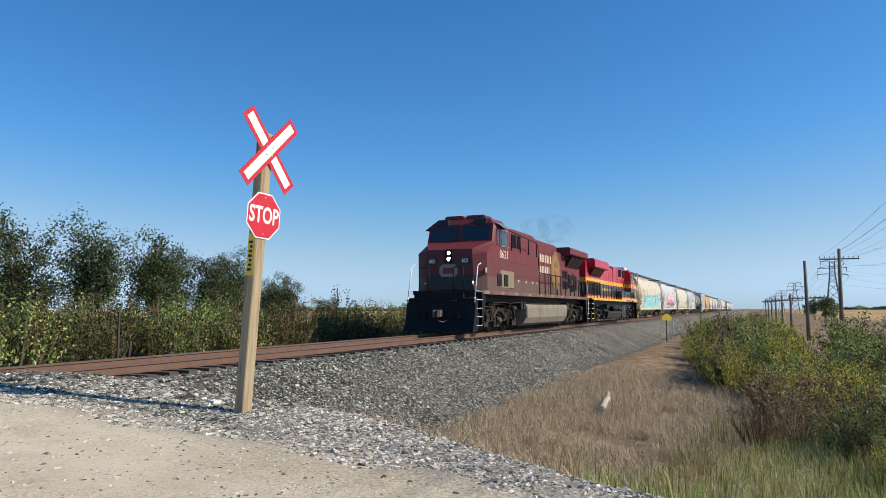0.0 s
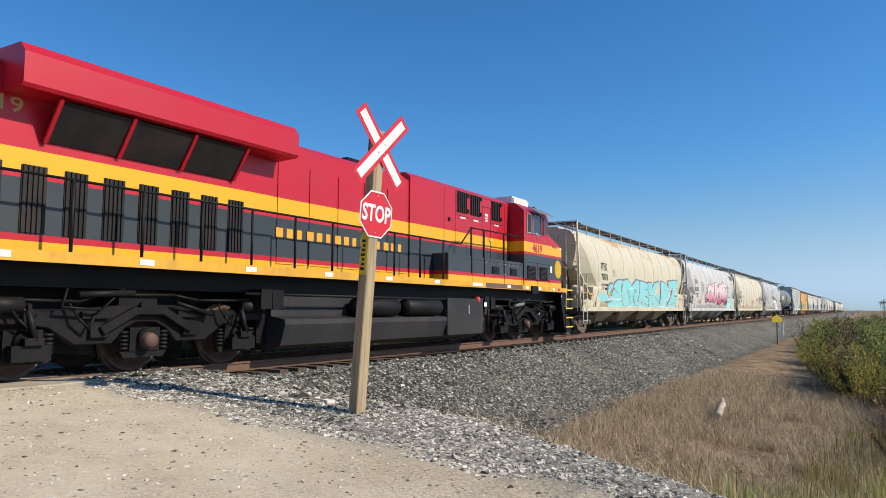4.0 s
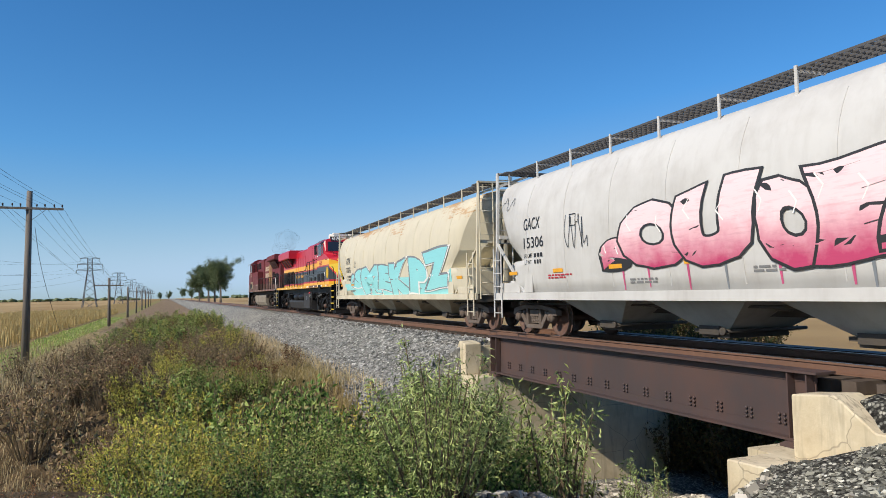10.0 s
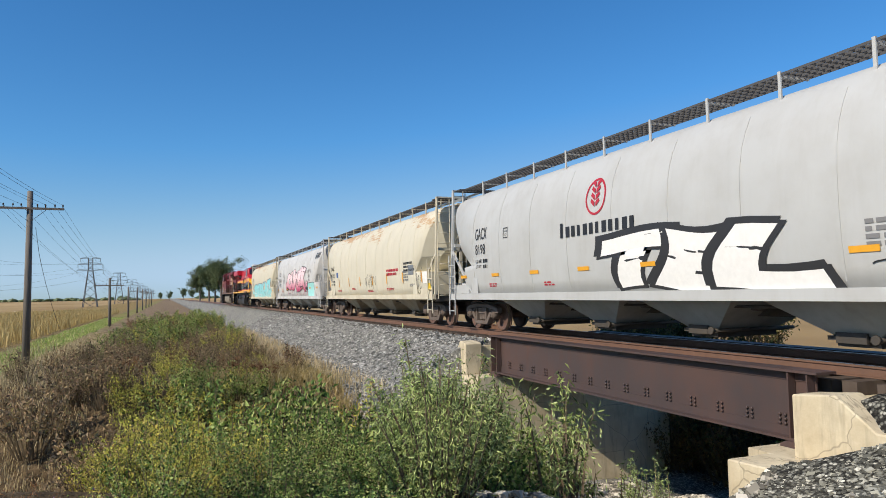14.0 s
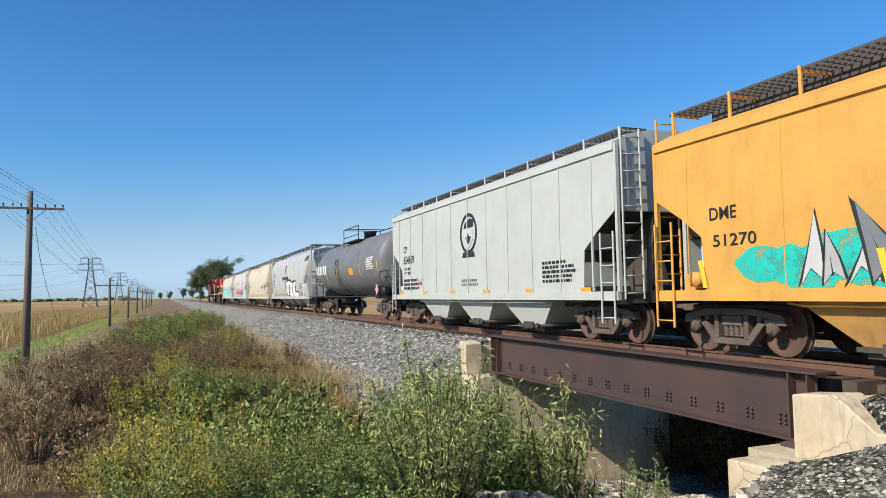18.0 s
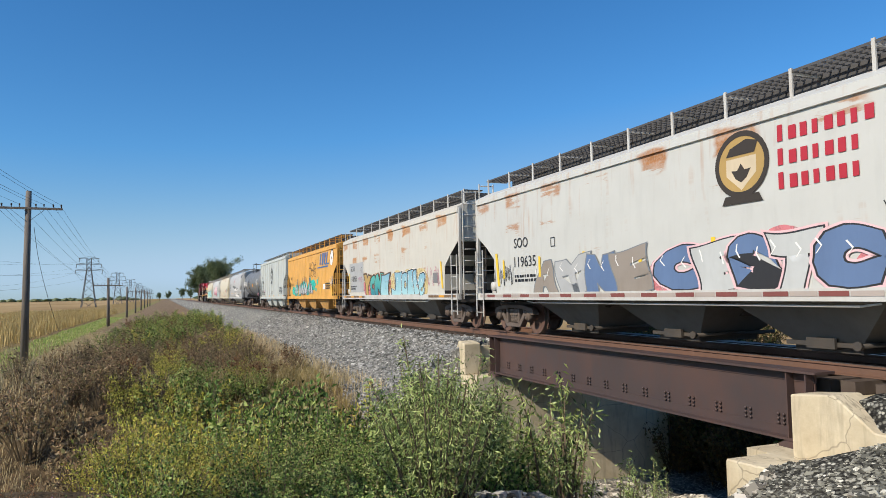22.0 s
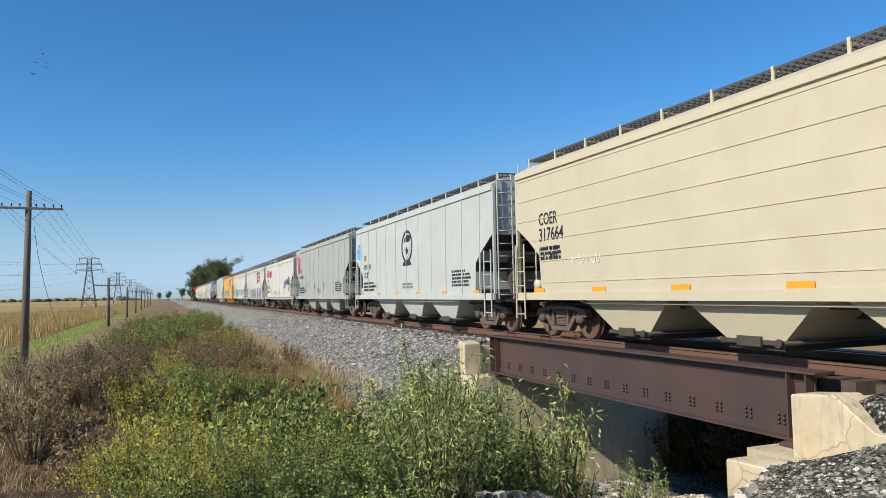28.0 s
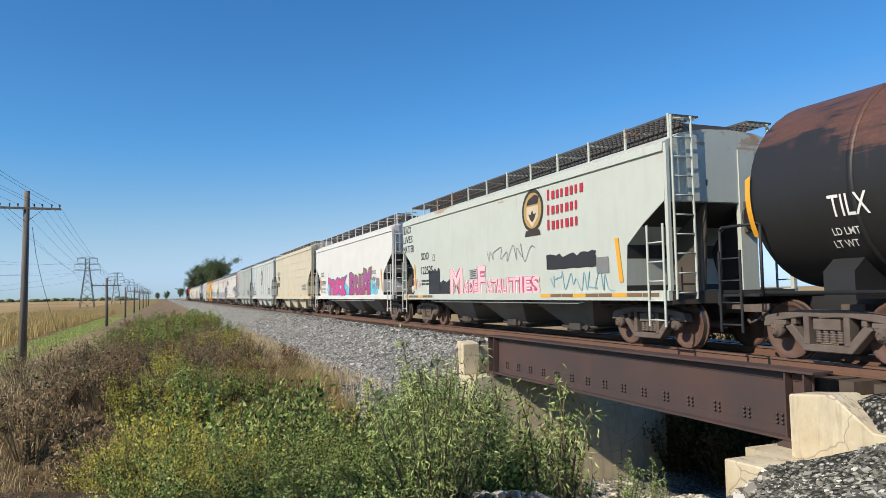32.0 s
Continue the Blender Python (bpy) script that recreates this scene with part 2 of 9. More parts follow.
def text_bm(words, size, x, z, yfun, offset=0.0, align="CENTER", shear=0.0, squeeze=1.0, flip=1):
    """Letters on a car's near side: in the x, z plane, lying on the surface y = yfun(z)."""
    cu = bpy.data.curves.new("letters", "FONT")
    cu.body, cu.size, cu.align_x, cu.align_y, cu.offset, cu.shear, cu.resolution_u = words, size, align, "CENTER", offset, shear, 3
    cu.fill_mode = "FRONT"
    ob = bpy.data.objects.new("letters", cu)
    me = bpy.data.meshes.new_from_object(ob)
    bpy.data.objects.remove(ob)
    bpy.data.curves.remove(cu)
    bm = bmesh.new()
    bm.from_mesh(me)
    bpy.data.meshes.remove(me)
    for v in bm.verts:
        px, pz = x + flip * v.co.x * squeeze, z + v.co.y
        v.co = (px, 0, pz)
    lo, hi = min((v.co.z for v in bm.verts), default=0), max((v.co.z for v in bm.verts), default=0)
    step = lo + .12
    while step < hi:
        bmesh.ops.bisect_plane(bm, geom=bm.verts[:] + bm.edges[:] + bm.faces[:], plane_co=(0, 0, step), plane_no=(0, 0, 1))
        step += .12
    for v in bm.verts:
        v.co.y = yfun(v.co.z)
    for f in bm.faces:
        f.normal_update()
    return bm

# ================= the lie of the land =================
TY = 10.03                     # centre line of the track; rail tops lie at z = 0
RAIL_Y = (TY - .755, TY + .755)
BRIDGE = (-18.4, -8.1)         # clear span of the girder bridge


def step(a, b, x):
    t = min(1.0, max(0.0, (x - a) / (b - a)))
    return t * t * (3 - 2 * t)


def creek_x(y):
    return -13.3 + .5 * (min(y, 8.0) - 8.0)


def road_z(y):
    if y > 8.2:
        return -.02 if y < 11.9 else -.02 - (y - 11.9) * .06
    return -.03 - .075 * (8.2 - y) if y > 0 else -.645 - .02 * (-y)


def road_east(y):
    """Edge of the gravel shoulder towards the dry ditch."""
    return 6.6 + .42 * min(max(y, -3.0), 3.4)


def land(x, y):
    """Height of the ground."""
    far = step(60, 200, max(abs(x), abs(y)))
    z = -1.5 + (1 - far) * .10 * noise.noise((x * .25, y * .25, 0)) + .03 * noise.noise((x * 1.3, y * 1.3, 4))
    if y < 8 and x > 7:
        z -= .3 * (1 - step(1.5, 4.5, abs(y + .5)))
    c = abs(x - creek_x(y))
    if -60 < y < 60:
        z -= 2.3 * (1 - step(2.4, 6.2, c)) * (1 - step(10, 30, abs(y - 6)) * .6)
    over = BRIDGE[0] - .9 < x < BRIDGE[1] + .9
    if not over:
        t = abs(y - TY)
        z = max(z, -.235 - max(0.0, t - 1.9) / 2.2 + .03 * noise.noise((x * 1.1, y * 1.1, 9)))
    else:
        rip = max(-4.25, -2.15 - max(0.0, -9.0 - x) * .30) + .06 * noise.noise((x * 1.4, y * 1.4, 6))
        w = step(4.4, 6.6, y) * (1 - step(15.0, 18.0, y))
        z = z * (1 - w) + min(z, rip) * w
    out = max(0.0, -4.4 - x, x - road_east(y))
    bank = road_z(y) - out / (2.0 if x < 0 else 1.7) - (.02 if out > 0 else 0) + .012 * noise.noise((x * 2, y * 2, 2))
    if -30 < y < 40 and not (x < BRIDGE[1] + .9 and y > 6.4):
        z = max(z, bank)
    if abs(y - TY) < 1.7 and -3.4 <= x <= 6.9:
        z = min(z, -.05)
    if -9.2 < x < -5.9 and y < 7.75:
        z = min(z, -.72 + (x + 6.6) * .42)
    return z


def spread(lo, hi, fine, edge):
    """Grid lines: close together in the middle, ever wider out to the horizon."""
    vals = list(np.arange(lo, hi + 1e-6, fine))
    stepw, v = fine, hi
    while v < edge:
        stepw *= 1.22
        v += stepw
        vals.append(v)
    stepw, v = fine, lo
    while v > -edge:
        stepw *= 1.22
        v -= stepw
        vals.insert(0, v)
    return vals


def ground_material():
    m = Nodes("ground", (.2, .15, .1), .95)
    m.b.inputs["Specular IOR Level"].default_value = .08
    x, y = m.axis(0, True), m.axis(1, True)
    wob = m.math("MULTIPLY", m.math("SUBTRACT", m.noise(.9, 4, .6, world_space=True), .5), 1.6)
    fine = m.noise(26, 4, .65, world_space=True)
    # soil with dead thatch
    soil = m.ramp(m.noise(1.7, 6, .65, world_space=True), [(.3, (.12, .082, .048)), (.5, (.33, .235, .145)), (.68, (.50, .38, .24)), (.8, (.24, .21, .08))])
    soil = m.mix(m.ramp(fine, [(.35, 0.0), (.7, .7)]), soil, (.06, .045, .03), "MIX")
    # soil with the bushes' shade painted in; far fields and their bands
    bush_shade = m.ramp(m.noise(2.6, 5, .7, world_space=True), [(.35, (.04, .03, .017)), (.55, (.115, .082, .048)), (.75, (.24, .175, .10))])
    field = m.ramp(m.noise(.02, 4, .6, stretch=(.25, 1, 1), world_space=True), [(.35, (.30, .20, .095)), (.5, (.40, .28, .135)), (.65, (.50, .36, .19))])

    def band(v, lo, hi, soft=.6):
        a = m.n("MapRange", From_Min=lo - soft, From_Max=lo + soft)
        b = m.n("MapRange", From_Min=hi + soft, From_Max=hi - soft)
        m.link(v, a.inputs["Value"])
        m.link(v, b.inputs["Value"])
        return m.math("MULTIPLY", a.outputs[0], b.outputs[0])
    yw, xw = m.math("ADD", y, wob), m.math("ADD", x, wob)
    soil = m.mix(m.math("MULTIPLY", band(m.math("ADD", x, wob), -33, -4.8, 1.5), band(yw, -12, 4.4, 1.0)), soil, bush_shade)
    ground = m.mix(band(yw, -2600, -25, 1.5), soil, field)
    ground = m.mix(band(yw, 21, 2600, 1.5), ground, field)
    west = band(xw, -2600, -16, 3)
    green = m.ramp(m.noise(.8, 5, .7, world_space=True), [(.3, (.17, .165, .05)), (.55, (.27, .25, .09)), (.75, (.40, .31, .15))])
    ground = m.mix(m.math("MULTIPLY", band(yw, -7.9, -5.4, .5), west), ground, green)
    reed = m.ramp(m.noise(2.2, 5, .7, world_space=True), [(.3, (.17, .115, .045)), (.6, (.36, .26, .11))])
    ground = m.mix(m.math("MULTIPLY", band(yw, -26, -8.2, .7), west), ground, reed)
    # ballast: grey broken stone, with paler fines
    cell = m.n("TexVoronoi", Scale=21.0)
    m.link(m.coords((1, 1, 1), True), cell.inputs["Vector"])
    stone = m.ramp(cell.outputs["Color"], [(0.15, (.045, .045, .038)), (.5, (.18, .178, .150)), (.72, (.40, .39, .33)), (.9, (.68, .66, .56))])
    # near-black cell edges paint the shade between stones
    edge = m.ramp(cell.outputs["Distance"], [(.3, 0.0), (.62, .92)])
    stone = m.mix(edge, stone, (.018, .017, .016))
    stone = m.mix(m.ramp(m.noise(.5, 4, .6, world_space=True), [(.45, 0.0), (.75, .28)]), stone, (.40, .36, .29))
    # stone mixed paler west of the bridge
    stone = m.mix(m.math("MULTIPLY", band(x, -2600, -17, 1.0), .35), stone, m.ramp(cell.outputs["Color"], [(.1, (.20, .20, .185)), (.5, (.36, .36, .335)), (.9, (.62, .61, .57))]))
    wob2 = m.math("MULTIPLY", m.math("SUBTRACT", m.noise(1.6, 5, .65, world_space=True), .5), 1.3)
    yb = m.math("ADD", y, wob2)
    ballast = band(yb, 4.7, 15.0, .2)
    apron = m.math("MULTIPLY", band(m.math("ADD", m.math("SUBTRACT", x, m.math("MULTIPLY", m.math("MINIMUM", y, 3.4), .42)), wob2), -9.5, 6.9, .3), band(yb, -14, 15, .3))
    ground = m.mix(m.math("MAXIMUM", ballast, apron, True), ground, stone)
    pale = m.mix(m.ramp(m.noise(.8, 5, .65, world_space=True), [(.3, .22), (.65, .80)]), stone, m.mix(m.ramp(fine, [(.35, 0.0), (.65, 1.0)]), (.46, .43, .36), (.16, .15, .125)))
    chips = m.mix(m.ramp(m.noise(.8, 5, .65, world_space=True), [(.3, .45), (.65, .92)]), stone, m.mix(m.ramp(fine, [(.35, 0.0), (.65, 1.0)]), (.66, .62, .54), (.28, .26, .22)))
    pale = m.mix(band(xw, -2600, 1.2, .8), pale, chips)
    near_road = m.math("MULTIPLY", band(m.math("ADD", x, wob2), -4.6, 8.9, .8), band(yb, -14, 8.6, .5))
    ground = m.mix(near_road, ground, pale)
    # the gravel road, pale crushed limestone
    dust = m.ramp(m.noise(1.1, 6, .62, world_space=True), [(.3, (.47, .39, .265)), (.55, (.61, .52, .375)), (.8, (.70, .62, .48))])
    dust = m.mix(m.ramp(fine, [(.40, 0.0), (.62, .62)]), dust, (.24, .19, .13))
    speck = m.noise(85, 3, .7, world_space=True)
    dust = m.mix(m.ramp(speck, [(.56, 0.0), (.66, .6)]), dust, (.20, .17, .13))
    dust = m.mix(m.ramp(speck, [(.30, .5), (.38, 0.0)]), dust, (.78, .73, .62))
    wheelway = m.noise(.55, 3, .5, stretch=(2.2, .18, 1), world_space=True)
    dust = m.mix(m.ramp(wheelway, [(.5, 0.0), (.7, .35)]), dust, (.66, .575, .435))
    dust = m.mix(m.math("MULTIPLY", band(yb, 3.2, 8.8, 1.2), m.ramp(m.noise(1.3, 5, .65, world_space=True), [(.35, .2), (.65, .75)])), dust, (.70, .61, .45))
    wob3 = m.math("MULTIPLY", m.math("SUBTRACT", m.noise(1.3, 5, .75, world_space=True), .5), 1.5)
    skew = m.math("MULTIPLY", m.math("MAXIMUM", m.math("SUBTRACT", y, 5.2), 0.0), .55)
    west_edge = m.math("ADD", m.math("ADD", x, wob3), m.math("MINIMUM", skew, 2.4))
    road = m.math("MULTIPLY", band(west_edge, -.5, 2600, .5), band(m.math("ADD", x, wob3), -2600, 5.9, .45))
    m.colour(m.mix(road, ground, dust))
    h = m.math("ADD", m.math("MULTIPLY", cell.outputs["Distance"], m.math("MULTIPLY", m.math("SUBTRACT", 1.0, road), -.7)), m.math("ADD", m.math("MULTIPLY", fine, .6), m.math("MULTIPLY", speck, .35)))
    m.bump(h, .75, .035)
    return m.mat


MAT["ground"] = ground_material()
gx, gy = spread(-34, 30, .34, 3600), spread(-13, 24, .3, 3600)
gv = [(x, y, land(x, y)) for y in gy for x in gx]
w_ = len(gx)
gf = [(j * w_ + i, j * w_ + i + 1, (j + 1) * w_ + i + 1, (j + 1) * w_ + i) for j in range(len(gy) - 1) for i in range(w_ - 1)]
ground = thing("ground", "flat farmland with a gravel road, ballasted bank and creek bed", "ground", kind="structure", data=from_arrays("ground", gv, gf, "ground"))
ground.data.shade_smooth()

# ================= the track =================
track = thing("railway_track", "single straight railway track with rust-brown steel rails", "track", kind="structure")


def rail_bm(x0, x1):
    bm = bmesh.new()
    prof = [(-.075, -.172), (.075, -.172), (.075, -.158), (.012, -.142), (.012, -.048), (.036, -.036), (.036, -.006), (.026, 0), (-.026, 0), (-.036, -.006), (-.036, -.036), (-.012, -.048), (-.012, -.142), (-.075, -.158)]
    fs = prism(bm, prof, x0, x1, 0, "x")
    for f in fs:
        if f.calc_center_median().z > -.004:
            f.material_index = 1
    return bm


for y in RAIL_Y:
    part("rail", rail_bm(-900, 900), ["steel_rail", "rail_head"], track, m=Matrix.Translation((0, y, 0)))
tie_bm = bmesh.new()
box(tie_bm, -.115, .115, -1.3, 1.3, -.18, 0)
tie_me = mesh_of(tie_bm, "tie", "tie")
k = 0
for i in range(-75, 76):
    x = i * .53 + .07
    if -3.3 < x < 6.2 or BRIDGE[0] < x < BRIDGE[1]:
        continue
    part("tie", tie_me, None, track, m=pose(x, TY, -.178 + random.uniform(-.008, .006), 0, 0, random.uniform(-.8, .8)))
# timber planks of the road crossing
for y0, y1 in ((TY - 1.62, TY - 1.22), (TY - 1.20, TY - .86), (TY - .62, TY - .02), (TY + .02, TY + .62), (TY + .86, TY + 1.2), (TY + 1.22, TY + 1.62)):
    for x0, x1 in ((-3.2, -.9), (-.88, 1.45), (1.47, 3.8), (3.82, 6.1)):
        bm = bmesh.new()
        box(bm, x0, x1, y0, y1, -.17, -.012)
        part("crossing_plank", bm, "plank", track)

# ================= the bridge =================
def concrete():
    m = Nodes("weathered concrete", (.5, .46, .38), .9)
    base = m.ramp(m.noise(1.6, 6, .65), [(.25, (.45, .37, .24)), (.55, (.62, .54, .38)), (.8, (.68, .61, .46))])
    crack = m.n("TexVoronoi", Scale=1.3)
    crack.feature = "DISTANCE_TO_EDGE"
    warp = m.mix(.25, m.coords(), m.t.nodes.new("ShaderNodeTexNoise").outputs["Color"])
    m.link(warp, crack.inputs["Vector"])
    lines = m.ramp(crack.outputs["Distance"], [(.0, 1.0), (.012, 0.0)])
    streak = m.ramp(m.noise(6, 4, .6, stretch=(1, 1, .15)), [(.52, 0.0), (.75, .5)])
    c = m.mix(streak, base, (.17, .14, .1))
    m.colour(m.mix(m.math("MULTIPLY", lines, .55), c, (.12, .1, .08)))
    m.bump(m.math("ADD", m.noise(30, 5), m.math("MULTIPLY", lines, -.5)), .35, .01)
    return m.mat


MAT["concrete"] = concrete()
bridge = thing("girder_bridge", "short rust-brown riveted plate girder railway bridge over a creek", "bridge", kind="structure")
GX0, GX1, GTOP, GBOT = -18.6, -8.15, -.045, -1.06


def girder(y, side):
    def steel(name, x1, y0, y1, z0, z1, under):
        bm = bmesh.new()
        box(bm, GX0, x1, y0, y1, z0, z1)
        return part(name, bm, "girder", under, "rust-brown riveted steel plate girder" if name == "girder" else "")
    g = steel("girder", GX1, y - .012, y + .012, GBOT + .036, GTOP - .036, bridge)
    steel("top_flange", GX1 + .16, y - .19, y + .19, GTOP - .035, GTOP, g)
    steel("bottom_flange", GX1, y - .17, y + .17, GBOT, GBOT + .035, g)
    for s in (-1, 1):
        steel("flange_angle", GX1, y + s * .02 - .007, y + s * .02 + .007, GBOT + .036, GBOT + .17, g)
        steel("flange_angle", GX1, y + s * .02 - .007, y + s * .02 + .007, GTOP - .17, GTOP - .036, g)
    for x in (GX1 - .03, GX1 - .36, GX0 + .05, GX0 + .38):
        b2 = bmesh.new()
        box(b2, x - .012, x + .012, y + side * .028, y + side * .165, GBOT + .036, GTOP - .036)
        box(b2, x - .08, x - .013, y + side * .028, y + side * .040, GBOT + .036, GTOP - .036)
        part("stiffener", b2, "girder", g)
    b3 = bmesh.new()
    n = 15
    for i in range(n):
        x = GX0 + .9 + i * (GX1 - GX0 - 1.5) / (n - 1)
        for dx in (-.05, .05):
            for dz in (.20, .265, .33):
                lathe(b3, [(0, .027), (.014, .022), (.021, .008)], (x + dx, y + side * .032, GBOT + dz), 6, "y")
    if side < 0:
        for v in b3.verts:
            v.co.y = 2 * (y + side * .032) - v.co.y
    tagged(part("rivets", b3, "girder", g), kind="stuff")
    return g


girder(TY - 1.6, -1)
girder(TY + 1.6, 1)
for i in range(20):
    bm = bmesh.new()
    box(bm, -.125, .125, -1.38, 1.38, -.36, -.175)
    part("bridge_tie", bm, "tie", bridge, m=pose(GX0 + .3 + i * .53, TY, 0))
# unseen closed sheet added under the ties to keep the sun out below
bm = bmesh.new()
box(bm, GX0 + .2, GX1 - .2, TY - 1.57, TY + 1.57, -.40, -.365)
part("deck_plate", bm, "girder", bridge)
for i in range(4):
    bm = bmesh.new()
    x = GX0 + 1.2 + i * 2.7
    box(bm, x - .06, x + .06, TY - 1.58, TY + 1.58, -.75, -.402)
    part("cross_beam", bm, "girder", bridge)
for x in (GX1 - .25, GX0 + .25):
    for y in (TY - 1.6, TY + 1.6):
        bm = bmesh.new()
        prism(bm, [(x - .24, GBOT - .09), (x + .24, GBOT - .09), (x + .24, GBOT - .05), (x + .14, GBOT - .001), (x - .14, GBOT - .001), (x - .24, GBOT - .05)], y - .22, y + .22)
        part("bearing", bm, "girder", bridge)


def abutment(xf, s, name):
    """One concrete abutment: bearing shelf, back wall and wing blocks. s: +1 where the bank lies on the +x side."""
    bm = bmesh.new()
    box(bm, min(xf, xf + s * .95), max(xf, xf + s * .95), 7.72, 13.9, -4.8, GBOT - .09)
    a = part(name, bm, "concrete", bridge, "pale weathered concrete abutment")
    bm = bmesh.new()
    box(bm, min(xf + s * .96, xf + s * 1.5), max(xf + s * .96, xf + s * 1.5), 8.21, 11.89, -3.0, -.37)
    part("back_wall", bm, "concrete", a)
    for y0, y1 in ((7.70, 8.2), (11.9, 12.4)):
        bm = bmesh.new()
        k = 1.0 if s > 0 else .62
        pts = [(xf + s * .82, -1.149), (xf + s * .82, -.29), (xf + s * (.82 + .66 * k), -.22), (xf + s * (.82 + 1.2 * k), -.60), (xf + s * (.82 + 2.3 * k), -.60), (xf + s * (.82 + 2.3 * k), -1.9), (xf + s * .96, -1.9), (xf + s * .96, -1.149)]
        prism(bm, pts if s > 0 else pts[::-1], y0, y1)
        bmesh.ops.bevel(bm, geom=bm.edges[:], offset=.02, segments=1, affect="EDGES")
        part("wing_wall", bm, "concrete", a)
    return a


abutment(-8.75, 1, "abutment")
abutment(-18.2, -1, "abutment")
bm = bmesh.new()
prism(bm, [(-8.32, -1.14), (-8.32, -3.6), (-6.6, -3.6), (-6.6, -1.16), (-7.2, -1.10)], 6.92, 7.69)
bmesh.ops.bevel(bm, geom=bm.edges[:], offset=.02, segments=1, affect="EDGES")
part("lower_wing", bm, "concrete", bridge, "low concrete step beside the abutment")

# ================= the train: running gear shared by all cars =================
def interp(pairs):
    zs, ws = [p[0] for p in pairs], [p[1] for p in pairs]
    return lambda z: float(np.interp(z, zs, ws))


def wheelset_mesh(r, name):
    bm = bmesh.new()
    for s in (-1, 1):
        prof = [(.66, .09), (.66, .16), (.70, .18), (.71, r - .10), (.685, r - .055), (.685, r + .028), (.715, r + .028), (.735, r)]
        face = [(.735, r), (.82, r - .006), (.825, r - .055), (.79, r - .075), (.765, .20), (.80, .16), (.815, .10), (.815, .03)]
        for q, k in ((prof, 0), (face[:2], 1), (face[1:], 0)):
            for f in lathe(bm, [(s * a, b) for a, b in q], (0, 0, 0), 24, "y", k, False):
                c = f.calc_center_median()
                want = Vector((c.x, 0, c.z)).normalized() * (1 if k == 1 else .2) + Vector((0, s if q is not prof else -s, 0)) * (0 if k == 1 else 1)
                f.normal_update()
                if f.normal.dot(want) < 0:
                    f.normal_flip()
    rod(bm, (0, -.95, 0), (0, .95, 0), .085, 12)
    return mesh_of(bm, name, ["wheel", "tread"])


WHEEL_R, LOCO_R = .457, .533
WHEELSET, LOCO_WHEELSET = wheelset_mesh(WHEEL_R, "wheelset"), wheelset_mesh(LOCO_R, "wheelset")


def side_frame_mesh():
    bm = bmesh.new()
    y0, y1 = -.09, .09
    prism(bm, [(-1.17, .52), (-1.12, .68), (-.95, .72), (-.45, .79), (.45, .79), (.95, .72), (1.12, .68), (1.17, .52), (1.03, .52), (.98, .60), (.42, .68), (-.42, .68), (-.98, .60), (-1.03, .52)], y0, y1)
    prism(bm, [(-.74, .53), (-.40, .17), (.40, .17), (.74, .53), (.60, .57), (.33, .28), (-.33, .28), (-.60, .57)], y0, y1)
    for s in (-1, 1):
        box(bm, min(s * .29, s * .39), max(s * .29, s * .39), y0 - .01, y1 + .01, .27, .69)
        box(bm, min(s * .72, s * 1.02), max(s * .72, s * 1.02), y0, y1, .545, .62)
        box(bm, min(s * .55, s * .64), max(s * .55, s * .64), y0 + .02, y1 - .02, .56, .66)
    bmesh.ops.bevel(bm, geom=bm.edges[:], offset=.012, segments=1, affect="EDGES")
    return mesh_of(bm, "side_frame", "truck")


def spring_mesh():
    bm = bmesh.new()
    prof = []
    for k in range(6):
        prof += [(.303 + k * .037, .036), (.313 + k * .037, .057), (.331 + k * .037, .057)]
    lathe(bm, prof + [(.528, .036)], (0, 0, 0), 8, "z")
    return mesh_of(bm, "spring", "truck")


def bearing_mesh():
    bm = bmesh.new()
    lathe(bm, [(.07, .115), (-.10, .115), (-.12, .10), (-.125, .075), (-.15, .07), (-.155, .03)], (0, 0, 0), 12, "y")
    box(bm, -.13, .13, -.085, .085, .06, .15)
    for i in range(3):
        a = i * 2.09
        rod(bm, (.05 * math.cos(a), -.12, .05 * math.sin(a)), (.05 * math.cos(a), -.17, .05 * math.sin(a)), .016, 5)
    return mesh_of(bm, "bearing", "truck")


def bolster_mesh():
    bm = bmesh.new()
    box(bm, -.23, .23, -1.06, 1.06, .50, .66)
    box(bm, -.2, .2, -.5, .5, .66, .86)
    for s in (-1, 1):
        bar(bm, (s * .62, -.85, .45), (s * .62, .85, .45), .12, .12)
    for s in (-1, 1):
        for y in (-.74, .74):
            box(bm, s * .40 - .03, s * .40 + .03, y - .09, y + .09, .30, .62)
    return mesh_of(bm, "bolster", "truck")


SIDE_FRAME, SPRING, BEARING, BOLSTER = side_frame_mesh(), spring_mesh(), bearing_mesh(), bolster_mesh()
AXLES = []                     # (wheelset object, place in its parent, radius)


def truck(car, x):
    t = part("truck", BOLSTER, None, car, "grimy cast steel truck", m=pose(x, 0, 0))
    for s in (-1, 1):
        part("side_frame", SIDE_FRAME, None, t, m=pose(0, s * .99, 0, 0, 0, 0 if s < 0 else 180))
        for x in (-.18, -.06, .06, .18):
            part("spring", SPRING, None, t, m=pose(x, s * .99, 0))
        for a in (-.89, .89):
            part("bearing", BEARING, None, t, m=pose(a, s * .99, WHEEL_R, 0, 0, 0 if s < 0 else 180))
    for a in (-.89, .89):
        w = part("wheelset", WHEELSET, None, t, "rust-brown steel wheels with bright treads", m=pose(a, 0, WHEEL_R))
        AXLES.append((w, Vector((a, 0, WHEEL_R)), WHEEL_R))


